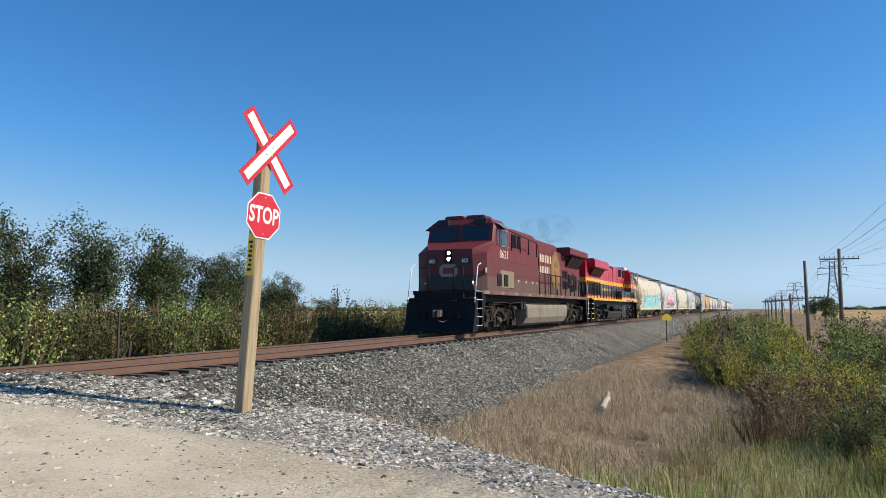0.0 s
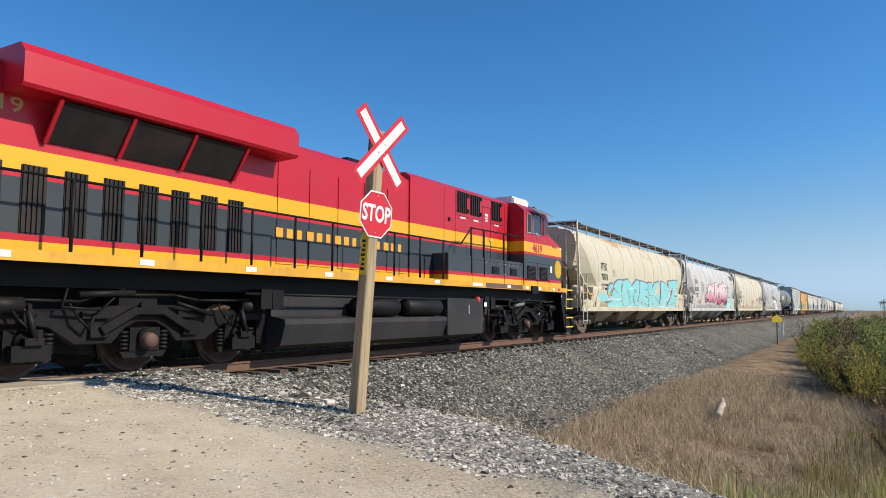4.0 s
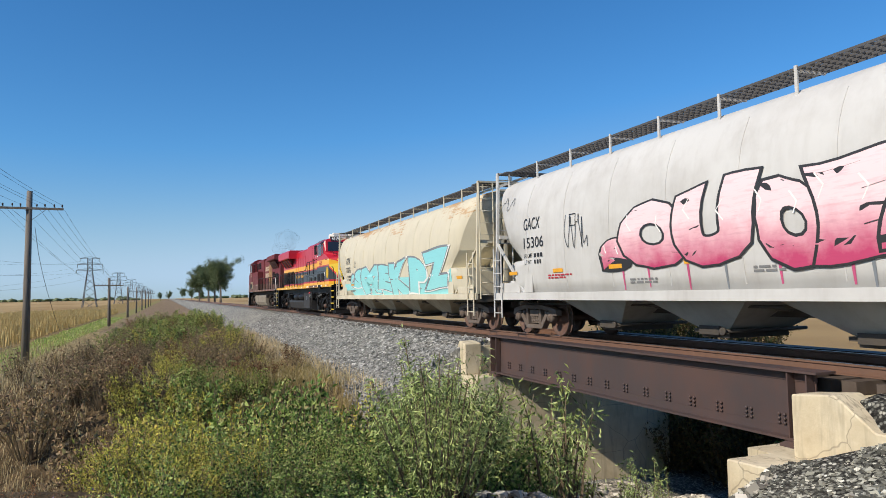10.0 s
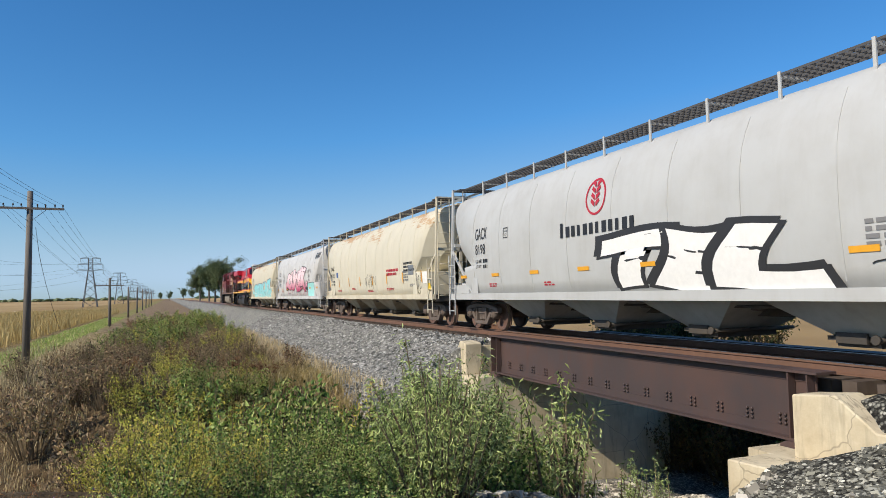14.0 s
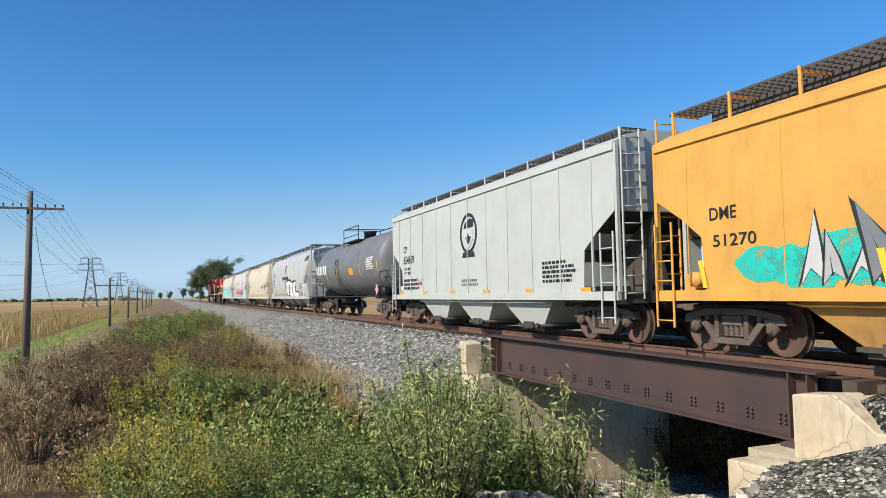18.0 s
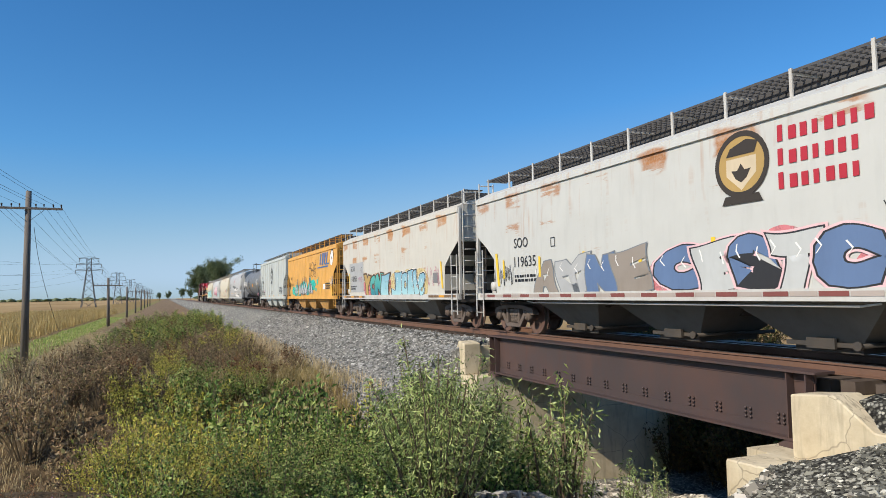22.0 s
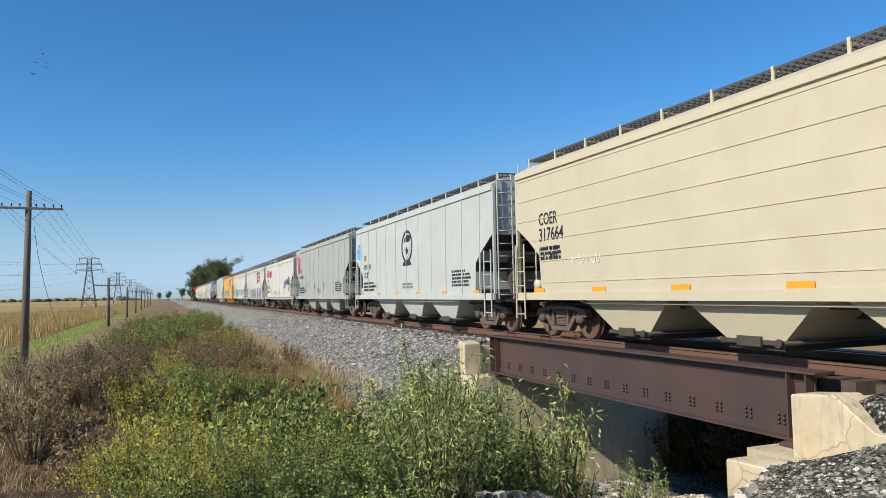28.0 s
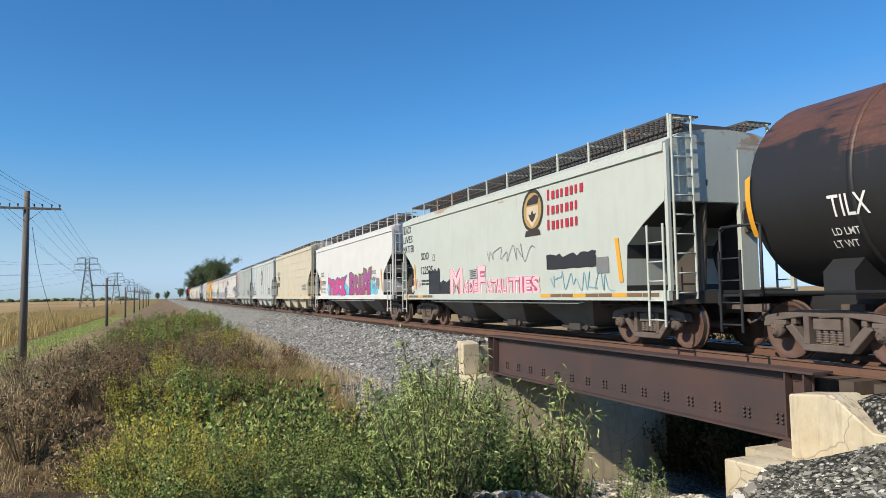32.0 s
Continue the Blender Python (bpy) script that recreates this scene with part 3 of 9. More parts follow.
def coupler_mesh():
    bm = bmesh.new()
    box(bm, 0, .62, -.09, .09, .74, .96)
    prism(bm, [(.55, -.17), (.80, -.19), (.92, -.08), (.84, -.02), (.80, .02), (.93, .09), (.86, .19), (.55, .15)], .70, .99, 0, "z")
    pipe(bm, [(.1, .35, .85), (.4, .36, .62), (.75, .28, .50), (.95, .14, .55)], .025, 6)
    return mesh_of(bm, "coupler", "truck")


COUPLER = coupler_mesh()


def ladder_bm(x, y, z0, z1, w, axis, rung=.36, r=.016, stile=.045):
    """Two stiles and rungs. axis: along which it is wide."""
    bm = bmesh.new()
    d = (w / 2, 0) if axis == "x" else (0, w / 2)
    for s in (-1, 1):
        bar(bm, (x + s * d[0], y + s * d[1], z0), (x + s * d[0], y + s * d[1], z1), stile, .02)
    z = z0 + .12
    while z < z1:
        rod(bm, (x - d[0], y - d[1], z), (x + d[0], y + d[1], z), r, 5)
        z += rung
    return bm


def board_mesh(L, w, cells=.16):
    """A grated walkway, lengthwise bars and crosswise strips."""
    bm = bmesh.new()
    for y in np.linspace(-w / 2, w / 2, 6):
        box(bm, -L / 2, L / 2, y - .006, y + .006, -.02, .02)
    n = int(L / cells)
    for i in range(n + 1):
        x = -L / 2 + i * L / n
        box(bm, x - .012, x + .012, -w / 2, w / 2, -.014, .014)
    return mesh_of(bm, "running_board", "grating")


BOARDS = {}
END_WALK = board_mesh(2.75, .5, .12)
CARS = []                      # (thing, place along the train)


def hopper(style, f, r, label, body, lower=None, trim=None, bays=4, seams=(), eave=3.86, slats=0):
    """A covered hopper car from its leading end f to its trailing end r along the train. Styles: round, flat."""
    L, mid = r - f, (f + r) / 2
    lower, trim = lower or body, trim or body
    car = thing("covered_hopper_car", label, "hopper car", group="freight cars of the train")
    CARS.append((car, mid))
    h = L / 2
    if style == "round":
        prof = [(1.06, 1.49), (1.40, 1.54), (1.75, 1.58), (2.2, 1.60), (2.7, 1.60), (3.1, 1.57), (3.4, 1.51), (3.65, 1.42), (3.88, 1.31), (4.04, 1.19), (4.15, 1.05), (4.22, .7), (4.25, 0)]
        cut = interp([(1.06, 1.4), (1.90, 1.4), (1.94, 1.85), (2.46, 1.15), (2.85, .90), (3.37, .52), (3.77, .20), (4.3, .09)])
        tips = {-1: interp([(1.06, 1.30), (1.92, 1.30), (2.02, 1.18), (2.70, .12), (4.3, .08)]), 1: interp([(1.06, .42), (1.90, .42), (1.94, 1.25), (2.70, .35), (3.6, .12), (4.3, .08)])}
        deck, roof = 4.47, 4.23
    else:
        e = eave
        prof = [(1.06, 1.545), (2.0, 1.55), (2.9, 1.545), (e - .17, 1.525), (e - .16, 1.57), (e, 1.555), (e + .03, 1.50), (e + .20, 1.15), (e + .30, .6), (e + .33, 0)]
        cut = interp([(1.45, 1.3), (2.1, 1.22), (2.78, .06), (4.5, .05)])
        deck, roof = (4.42, e + .31) if e < 4 else (e + .34, e + .31)
    yz = [(-w, z) for z, w in prof] + [(w, z) for z, w in prof[::-1][1:]]
    bm = bmesh.new()
    # extra level lines so that the slanting ends come out crisp
    levels = sorted({z for z, w in prof} | ({2.02, 2.4, 2.78} if style != "round" else {1.90, 1.95, 2.46}))
    wf = interp(prof)
    ring = [(-wf(z), z) for z in levels] + [(wf(z), z) for z in levels[::-1][1:]]
    xs = np.linspace(-1, 1, 13)
    cols = []
    for u in xs:
        cols.append([bm.verts.new((u * (h - cut(z)), y, z)) for y, z in ring])
    if style == "round":
        # the chamfered corners run on to an upright end wall
        for s_ in (-1, 1):
            tip = tips[s_]
            turn_in = lambda y, z: abs(y) if z < 1.92 else max(abs(y) - (.5 if s_ < 0 else 1.1) * max(0.0, cut(z) - tip(z)), min(abs(y), .62))
            col = [bm.verts.new((s_ * (h - tip(z)), math.copysign(turn_in(y, z), y), z)) for y, z in ring]
            cols.insert(0, col) if s_ < 0 else cols.append(col)
    for a, b in zip(cols, cols[1:]):
        for i in range(len(ring) - 1):
            bm.faces.new((a[i], b[i], b[i + 1], a[i + 1])).smooth = style == "round" and a is not cols[0] and b is not cols[-1]
    n = len(ring)
    for col, flip in ((cols[0], False), (cols[-1], True)):
        for i in range(n // 2):
            q = (col[i], col[i + 1], col[n - 2 - i], col[n - 1 - i])
            if i + 1 == n - 2 - i:
                q = (col[i], col[i + 1], col[n - 1 - i])
            bm.faces.new(q if not flip else q[::-1])
    bm.faces.new([c[0] for c in cols] + [c[-1] for c in cols[::-1]])
    bmesh.ops.recalc_face_normals(bm, faces=bm.faces[:])
    b = part("body", bm, body, car)
    # side sills, end sills and bolsters
    bm = bmesh.new()
    for s in (-1, 1):
        box(bm, -h, h, min(s * 1.49, s * 1.57), max(s * 1.49, s * 1.57), .93, 1.115)
    part("side_sill", bm, trim, car)
    for s in (-1, 1):
        bm = bmesh.new()
        box(bm, min(s * (h - .16), s * h), max(s * (h - .16), s * h), -1.485, 1.485, .86, 1.10)
        box(bm, min(s * (h - 1.5), s * (h - .17)), max(s * (h - 1.5), s * (h - .17)), -1.485, 1.485, 1.02, 1.07)
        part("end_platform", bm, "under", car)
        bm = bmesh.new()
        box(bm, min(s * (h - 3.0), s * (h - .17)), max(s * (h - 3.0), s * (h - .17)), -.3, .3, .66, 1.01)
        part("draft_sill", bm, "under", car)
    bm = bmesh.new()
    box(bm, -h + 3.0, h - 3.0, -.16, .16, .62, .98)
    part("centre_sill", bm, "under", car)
    # hopper bays with their gates
    span = (L - 5.4) / bays
    for i in range(bays):
        x = -h + 2.7 + span * (i + .5)
        bm = bmesh.new()
        hx, gx = span * .5 - .01, .38 if style == "round" else .62
        zt, zb = 1.118, .40 if style == "round" else .30
        wt = 1.40 if style == "round" else 1.42
        wb = .72 if style == "round" else (.72 if lower == "bay_white" else 1.18)
        top = [bm.verts.new(p) for p in ((x - hx, -wt, zt), (x + hx, -wt, zt), (x + hx, wt, zt), (x - hx, wt, zt))]
        low = [bm.verts.new(p) for p in ((x - gx, -wb, zb), (x + gx, -wb, zb), (x + gx, wb, zb), (x - gx, wb, zb))]
        for k in range(4):
            bm.faces.new((top[k], top[(k + 1) % 4], low[(k + 1) % 4], low[k]))
        bm.faces.new(low)
        bmesh.ops.recalc_face_normals(bm, faces=bm.faces[:])
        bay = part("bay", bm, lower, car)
        bm = bmesh.new()
        box(bm, x - gx - .06, x + gx + .06, -wb - .08, wb + .08, zb - .07, zb - .002)
        box(bm, x - gx + .03, x + gx - .03, -wb + .02, wb - .02, zb - .16, zb - .07)
        rod(bm, (x + gx + .12, -wb - .25, zb - .02), (x + gx + .12, wb + .25, zb - .02), .035, 6)
        lathe(bm, [(-wb - .30, .07), (-wb - .25, .07)], (x + gx + .12, 0, zb - .02), 8, "y")
        box(bm, x - .25, x + .25, -wb - .14, -wb - .09, zb - .10, zb + .06)
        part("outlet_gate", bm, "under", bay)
    # roof walkways and hatches
    for s in (-1, 1):
        key = round(L, 1)
        if key not in BOARDS:
            BOARDS[key] = board_mesh(key - .3, .62)
        y = s * (.84 if style == "round" else .92)
        part("running_board", BOARDS[key], None, car, "galvanised steel grating walkway", m=pose(0, y, deck))
        for i in range(12):
            x = -h + .25 + i * (L - .5) / 11
            bm = bmesh.new()
            yo = y + s * .31
            bar(bm, (x, yo, wf_roof(prof, abs(yo)) - .02), (x, yo, deck + .05), .055, .03)
            bar(bm, (x, yo, deck - .03), (x, y - s * .3, deck - .03), .04, .03)
            part("walkway_post", bm, trim, car)
    bm = bmesh.new()
    if style == "flat" and eave < 4:
        box(bm, -h + .6, h - .6, -.62, .62, roof + .02, roof + .235)
    else:
        box(bm, -h + .8, h - .8, -.3, .3, roof + .02, roof + .16)
    part("hatch_cover", bm, "grating" if style == "flat" else trim, car)
    # dark slope sheets and a middle post under the overhanging ends
    if style == "flat":
        for s in (-1, 1):
            bm = bmesh.new()
            lv = [1.12, 1.45, 2.1, 2.76]
            for za, zb in zip(lv, lv[1:]):
                prism(bm, [(s * (h - cut(za) + .006), za), (s * (h - cut(zb) + .006), zb), (s * (h - cut(zb) + .012), zb - .005), (s * (h - cut(za) + .012), za)], -wf(2.0) + .012, wf(2.0) - .012)
            part("end_slope", bm, "truck_dark", car, "dark end slope sheet")
            bm = bmesh.new()
            box(bm, min(s * (h - .13), s * (h - .03)), max(s * (h - .13), s * (h - .03)), .22, .62, 1.10, eave - .05)
            part("end_post", bm, trim, car)
    # ends: corner posts, ladders, brake gear
    for s in (-1, 1):
        xe = s * (h - .03)
        for yy in (-1, 1):
            bm = bmesh.new()
            ytop = yy * (1.40 if style == "round" else 1.50)
            bar(bm, (xe, yy * 1.50, 1.10), (xe, ytop, roof - .12 if style == "round" else eave - .02), .085, .07)
            if style == "round":
                bar(bm, (xe, ytop, roof - .13), (xe, yy * .45, deck - .03), .07, .07)
                bar(bm, (xe, ytop, roof - .15), (xe, ytop, deck + .02), .09, .05)
                bar(bm, (s * (h - 1.7), yy * 1.50, 1.12), (xe, yy * 1.46, 2.5), .06, .06)
            part("corner_post", bm, trim, car)
        if style == "round":
            bm = bmesh.new()
            bar(bm, (xe, -1.4, deck), (xe, 1.4, deck), .09, .05)
            part("end_cross_bar", bm, trim, car)
            for yy in (-.52, .52):
                bm = bmesh.new()
                prism(bm, [(s * (h - .02), 1.10), (s * (h - .02), 3.95), (s * (h - .10), 3.95), (s * (h - .16), 2.72), (s * (h - .60), 2.0), (s * (h - .60), 1.10)], yy - .05, yy + .05)
                part("end_rib", bm, trim, car)
            bm = bmesh.new()
            box(bm, min(s * (h - .12), s * (h - .02)), max(s * (h - .12), s * (h - .02)), -1.42, 1.42, 2.62, 2.72)
            part("end_wall_beam", bm, trim, car)
            part("end_walk", END_WALK, None, car, "galvanised steel grating walkway", m=pose(s * (h - .30), 0, deck - .03, 0, 0, 90))
        part("side_ladder", ladder_bm(s * (h - .30), -1.605, .45, 2.35, .46, "x"), trim, car)
        part("side_ladder", ladder_bm(s * (h - .30), 1.605, .45, 2.35, .46, "x"), trim, car)
        part("end_ladder", ladder_bm(s * (h + .03), -1.18, .95, deck - .05, .46, "y"), trim, car)
        bm = bmesh.new()
        for yy in (-.55, .55):
            prism(bm, [(s * (h - .2), 1.07), (s * (h - .9), 1.07), (s * (h - 1.2), 1.9), (s * (h - .15), 3.2), (s * (h - .05), 3.2)], yy - .02, yy + .02)
        part("end_brace", bm, trim if style == "round" else "under", car)
        if style == "round":
            bm = bmesh.new()
            prism(bm, [(s * (h - 1.75), 1.12), (s * (h - 2.2), 1.12), (s * (h - 2.2), 1.75), (s * (h - 1.85), 1.75)], -1.56, -1.535)
            part("sill_gusset", bm, body, car)
            bm = bmesh.new()
            prism(bm, [(s * (h - .30), 1.12), (s * (h - 1.45), 1.12), (s * (h - 1.45), 1.62), (s * (h - 1.30), 1.62), (s * (h - 1.22), 1.38), (s * (h - .30), 1.38)], -1.53, -1.50)
            part("end_gusset", bm, trim, car)
        part("coupler", COUPLER, None, car, m=pose(s * (h - .28), 0, 0, 0, 0, 0 if s > 0 else 180))
    bm = bmesh.new()
    if style == "round":
        lathe(bm, [(-h + .40, .02), (-h + .43, .13), (-h + .52, .20), (-h + 1.12, .20), (-h + 1.21, .13), (-h + 1.24, .02)], (0, -1.06, 1.78), 14, "x")
        for x in (-h + .55, -h + 1.05):
            box(bm, x - .03, x + .03, -1.10, -1.02, 1.07, 1.60)
    else:
        lathe(bm, [(-h + .45, .02), (-h + .47, .19), (-h + 1.3, .19), (-h + 1.32, .02)], (0, -.75, 1.38), 14, "x")
    part("air_reservoir", bm, trim, car)
    bm = bmesh.new()
    box(bm, -h + .5, -h + .75, -1.3, -.98, 1.075, 1.4)
    lathe(bm, [(-1.32, .02), (-1.34, .14), (-1.5, .14), (-1.52, .02)], (-h + .95, 0, 1.30), 10, "y")
    part("brake_valve", bm, trim, car)
    bm = bmesh.new()
    lathe(bm, [(h + .05, .28), (h + .09, .28)], (0, .45, 2.5), 16, "x")
    box(bm, h - .1, h + .05, .3, .6, 2.2, 2.8)
    part("hand_brake", bm, "under", car)
    bm = bmesh.new()
    for x in np.linspace(-h + 3.1, h - 3.1, 5):
        rod(bm, (x, -.9, .80), (x + .3, -.9, .80), .05, 6)
    pipe(bm, [(-h + .3, -.95, .82), (h - .3, -.95, .82)], .03, 6)
    part("brake_pipe", bm, "under", car)
    if style == "flat":
        bm = bmesh.new()
        pipe(bm, [(-h + 2.9, -1.46, .90), (-h + 3.2, -1.46, .86), (h - 3.2, -1.46, .86), (h - 2.9, -1.46, .90)], .018, 6)
        part("side_pipe", bm, trim, car)
    for x in (-h + 1.33, h - 1.33):
        truck(car, x)
    for x, z0, z1 in seams:
        bm = bmesh.new()
        zz = [z for z in levels if z0 < z < z1]
        pts = [z0] + zz + [z1]
        for za, zb in zip(pts, pts[1:]):
            bar(bm, (x, -wf(za) - .002, za), (x, -wf(zb) - .002, zb), .05 if eave > 4 and not slats else .022, .04 if eave > 4 and not slats else .014)
        part("side_seam", bm, body, car)
    for i in range(slats):
        z = 1.35 + i * (eave - 1.6) / max(1, slats - 1)
        bm = bmesh.new()
        box(bm, -h + .08 + cut(z), h - .08 - cut(z), -wf(z) - .012, -wf(z) + .01, z - .009, z + .009)
        part("side_seam", bm, body, car)
    return car, (lambda z: -wf(z) - .012), h


def wf_roof(prof, y):
    """Height of the roof at y out from the middle."""
    ws, zs = [p[1] for p in prof][::-1], [p[0] for p in prof][::-1]
    return float(np.interp(y, ws, zs))


def tank_car(f, r, label, body, trim, fittings=True):
    L, mid = r - f, (f + r) / 2
    car = thing("tank_car", label, "tank car", group="freight cars of the train")
    CARS.append((car, mid))
    h, rad, zc = L / 2, 1.50, 2.62
    bm = bmesh.new()
    e = h - (.75 if fittings else .42)
    prof = [(-e - .02, .05)] + [(-e + .5 - .5 * math.cos(a), rad * math.sin(a)) for a in np.linspace(.25, math.pi / 2, 7)]
    prof = prof + [(-x, y) for x, y in prof[::-1]]
    lathe(bm, prof, (0, 0, zc), 40, "x")
    part("tank", bm, body, car)
    for x in (-h + 2.6, 0, h - 2.6):
        bm = bmesh.new()
        lathe(bm, [(x - .05, rad + .002), (x - .05, rad + .012), (x + .05, rad + .012), (x + .05, rad + .002)], (0, 0, zc), 40, "x")
        part("weld_band", bm, body, car)
    for s in (-1, 1):
        bm = bmesh.new()
        prism(bm, [(-1.25, .95), (1.25, .95), (1.25, 1.35), (.95, 1.6), (-.95, 1.6), (-1.25, 1.35)], s * (h - 2.4), s * (h - 1.9), 0, "x")
        part("saddle", bm, trim, car)
        bm = bmesh.new()
        box(bm, min(s * (h - 3.2), s * h), max(s * (h - 3.2), s * h), -.32, .32, .68, .99)
        box(bm, min(s * (h - .14), s * h), max(s * (h - .14), s * h), -1.45, 1.45, .86, 1.05)
        box(bm, min(s * (h - .9), s * (h - .15)), max(s * (h - .9), s * (h - .15)), -1.45, 1.45, 1.0, 1.04)
        part("stub_sill", bm, trim, car)
        for yy in (-1, 1):
            bm = bmesh.new()
            pipe(bm, [(s * (h - 1.0), yy * 1.48, 1.0), (s * (h - 1.0), yy * 1.48, 2.1), (s * (h - .9), yy * 1.4, 2.15), (s * (h - .1), yy * 1.4, 2.15), (s * (h - .05), yy * 1.4, 2.1), (s * (h - .05), yy * 1.4, 1.05)], .025, 6)
            part("handrail", bm, trim, car)
            part("end_ladder", ladder_bm(s * (h - .35), yy * 1.5, .42, 1.75, .46, "x"), trim, car)
        part("coupler", COUPLER, None, car, m=pose(s * (h - .28), 0, 0, 0, 0, 0 if s > 0 else 180))
    bm = bmesh.new()
    for y in (-1.43, 1.43):
        pipe(bm, [(-h + 1.0, y, 1.05), (h - 1.0, y, 1.05)], .03, 6)
    part("grab_rail", bm, trim, car)
    bm = bmesh.new()
    box(bm, h - 2.3, h - 2.0, -1.35, -1.05, 1.0, 1.5)
    lathe(bm, [(h - 1.9, .02), (h - 1.88, .2), (h - 1.1, .2), (h - 1.08, .02)], (0, -1.1, 1.28), 12, "x")
    part("brake_gear", bm, trim, car)
    if fittings:
        bm = bmesh.new()
        lathe(bm, [(zc + rad - .1, .32), (zc + rad + .30, .32), (zc + rad + .30, .36), (zc + rad + .36, .36), (zc + rad + .40, .2)], (0, 0, 0), 16, "z")
        part("manway", bm, trim, car)
        bm = bmesh.new()
        for y in (-1.05, 1.05):
            pipe(bm, [(-1.6, y, zc + 1.0), (-1.6, y, zc + 2.05), (1.6, y, zc + 2.05), (1.6, y, zc + 1.0)], .025, 6)
            pipe(bm, [(-1.6, y, zc + 1.6), (1.6, y, zc + 1.6)], .02, 6)
        for x in (-1.6, -.7):
            pipe(bm, [(x, -1.05, zc + 2.05), (x, 1.05, zc + 2.05)], .022, 6)
        part("platform_rail", bm, trim, car)
        bm = bmesh.new()
        for s in (-1, 1):
            box(bm, -1.6, 1.6, min(s * .72, s * 1.1), max(s * .72, s * 1.1), zc + rad - .18, zc + rad - .14)
        part("platform", bm, "grating", car)
        bm = bmesh.new()
        pts = [(math.sin(a), math.cos(a)) for a in np.linspace(math.pi * .42, math.pi * .95, 12)]
        for x in (-1.45, -1.0):
            for a, b in zip(pts, pts[1:]):
                bar(bm, (x, -a[0] * (rad + .1), zc + a[1] * (rad + .1)), (x, -b[0] * (rad + .1), zc + b[1] * (rad + .1)), .05, .02)
        for a in pts:
            rod(bm, (-1.45, -a[0] * (rad + .1), zc + a[1] * (rad + .1)), (-1.0, -a[0] * (rad + .1), zc + a[1] * (rad + .1)), .018, 5)
        part("curved_ladder", bm, trim, car)
    for x in (-h + 1.75, h - 1.75):
        truck(car, x)
    return car, (lambda z: -math.sqrt(max(.01, (rad + .012) ** 2 - (z - zc) ** 2))), h


# ---- colours of the cars ----
MAT["cream"] = rusted("cream car paint", (0.619, 0.568, 0.430), (.46, .25, .09), .30)
MAT["dirty_white"] = worn("dirty white car paint", (0.568, 0.563, 0.542), .5, (.22, .19, .16), .28)
MAT["ivory"] = rusted("ivory car paint", (0.636, 0.593, 0.464), (.46, .25, .09), .36)
MAT["silver_grey"] = worn("pale grey car paint", (0.473, 0.482, 0.473), .5, (.25, .22, .18), .22)
MAT["tank_grey"] = worn("mid grey tank paint", (.17, .18, .19), .5, (.08, .075, .07), .35)
MAT["mint_grey"] = worn("pale grey-green car paint", (0.499, 0.533, 0.507), .5, (.3, .27, .22), .18)
MAT["dull_grey"] = worn("dull grey-green car paint", (.38, .41, .38), .5, (.22, .2, .17), .22)
MAT["yellow_car"] = worn("weathered orange-yellow car paint", (.72, .38, .075), .5, (.30, .17, .06), .35)
MAT["rust_white"] = rusted("rust-eaten white car paint", (0.602, 0.585, 0.516), (.44, .20, .055), .95, 2.0, .04, 1.95)
MAT["rust_grey"] = rusted("rust-spotted pale grey car paint", (.56, .57, .54), (.38, .17, .06), .72, 2.3, .05, 1.95)
MAT["off_white"] = rusted("off-white car paint", (0.602, 0.602, 0.559), (.40, .26, .14), .32)
MAT["tan_car"] = worn("tan-cream car paint", (0.568, 0.516, 0.378), .5, (.3, .24, .16), .15)
MAT["clean_white"] = worn("clean white car paint", (0.654, 0.654, 0.619), .5, (.4, .34, .26), .12)
MAT["sage"] = rusted("pale sage car paint", (.52, .56, .50), (.38, .2, .1), .16)
MAT["tank_black"] = rusted("black tank paint with brown rust", (.022, .021, .021), (.13, .06, .04), .75, 2.7, .16)
MAT["trim_cream"] = worn("cream fittings", (.60, .55, .42), .55, (.25, .17, .1), .3)
MAT["trim_pale"] = worn("pale grey fittings", (.55, .55, .52), .55, (.25, .18, .12), .35)
MAT["bay_grey"] = worn("grey hopper bay paint", (.42, .43, .40), .6, (.16, .12, .09), .4)
MAT["bay_tan"] = worn("grimy tan hopper bay paint", (.42, .36, .25), .6, (.13, .10, .07), .5)
MAT["bay_yellow"] = worn("brown-yellow hopper bay paint", (.55, .30, .08), .6, (.10, .07, .05), .5)
# bays of the white cars: dusty, with underbody shade put into the colour
MAT["bay_white"] = worn("dusty white bay paint darkened for shade", (.17, .165, .15), .65, (.12, .10, .08), .5)


def ribs(L, n, z0=1.13, z1=4.02, edge=.9):
    return [(x, z0, z1) for x in np.linspace(-L / 2 + edge, L / 2 - edge, n)]


SKIN = {}
SKIN["itfx"] = hopper("round", -60.85, -42.52, "cream covered hopper with rust-stained top and teal graffiti", "cream", "bay_tan", "trim_cream", seams=ribs(18.3, 9, 1.2, 3.9, 2.0))
SKIN["gacx"] = hopper("round", -41.22, -22.85, "dirty white covered hopper with pink and teal graffiti", "dirty_white", "bay_grey", seams=ribs(18.3, 9, 1.2, 3.9, 2.0))
SKIN["cagx"] = hopper("round", -21.36, -3.72, "ivory covered hopper with rust runs below the roof", "ivory", "bay_tan", "trim_cream", seams=ribs(17.6, 9, 1.2, 3.9, 2.0))
SKIN["mill"] = hopper("round", -2.25, 15.87, "pale grey covered hopper with red wheat emblem and graffiti", "silver_grey", "bay_grey", seams=ribs(18.1, 9, 1.2, 3.9, 2.0))
SKIN["tank"] = tank_car(17.3, 32.9, "mid grey tank car with black rails and ladder", "tank_grey", "black")
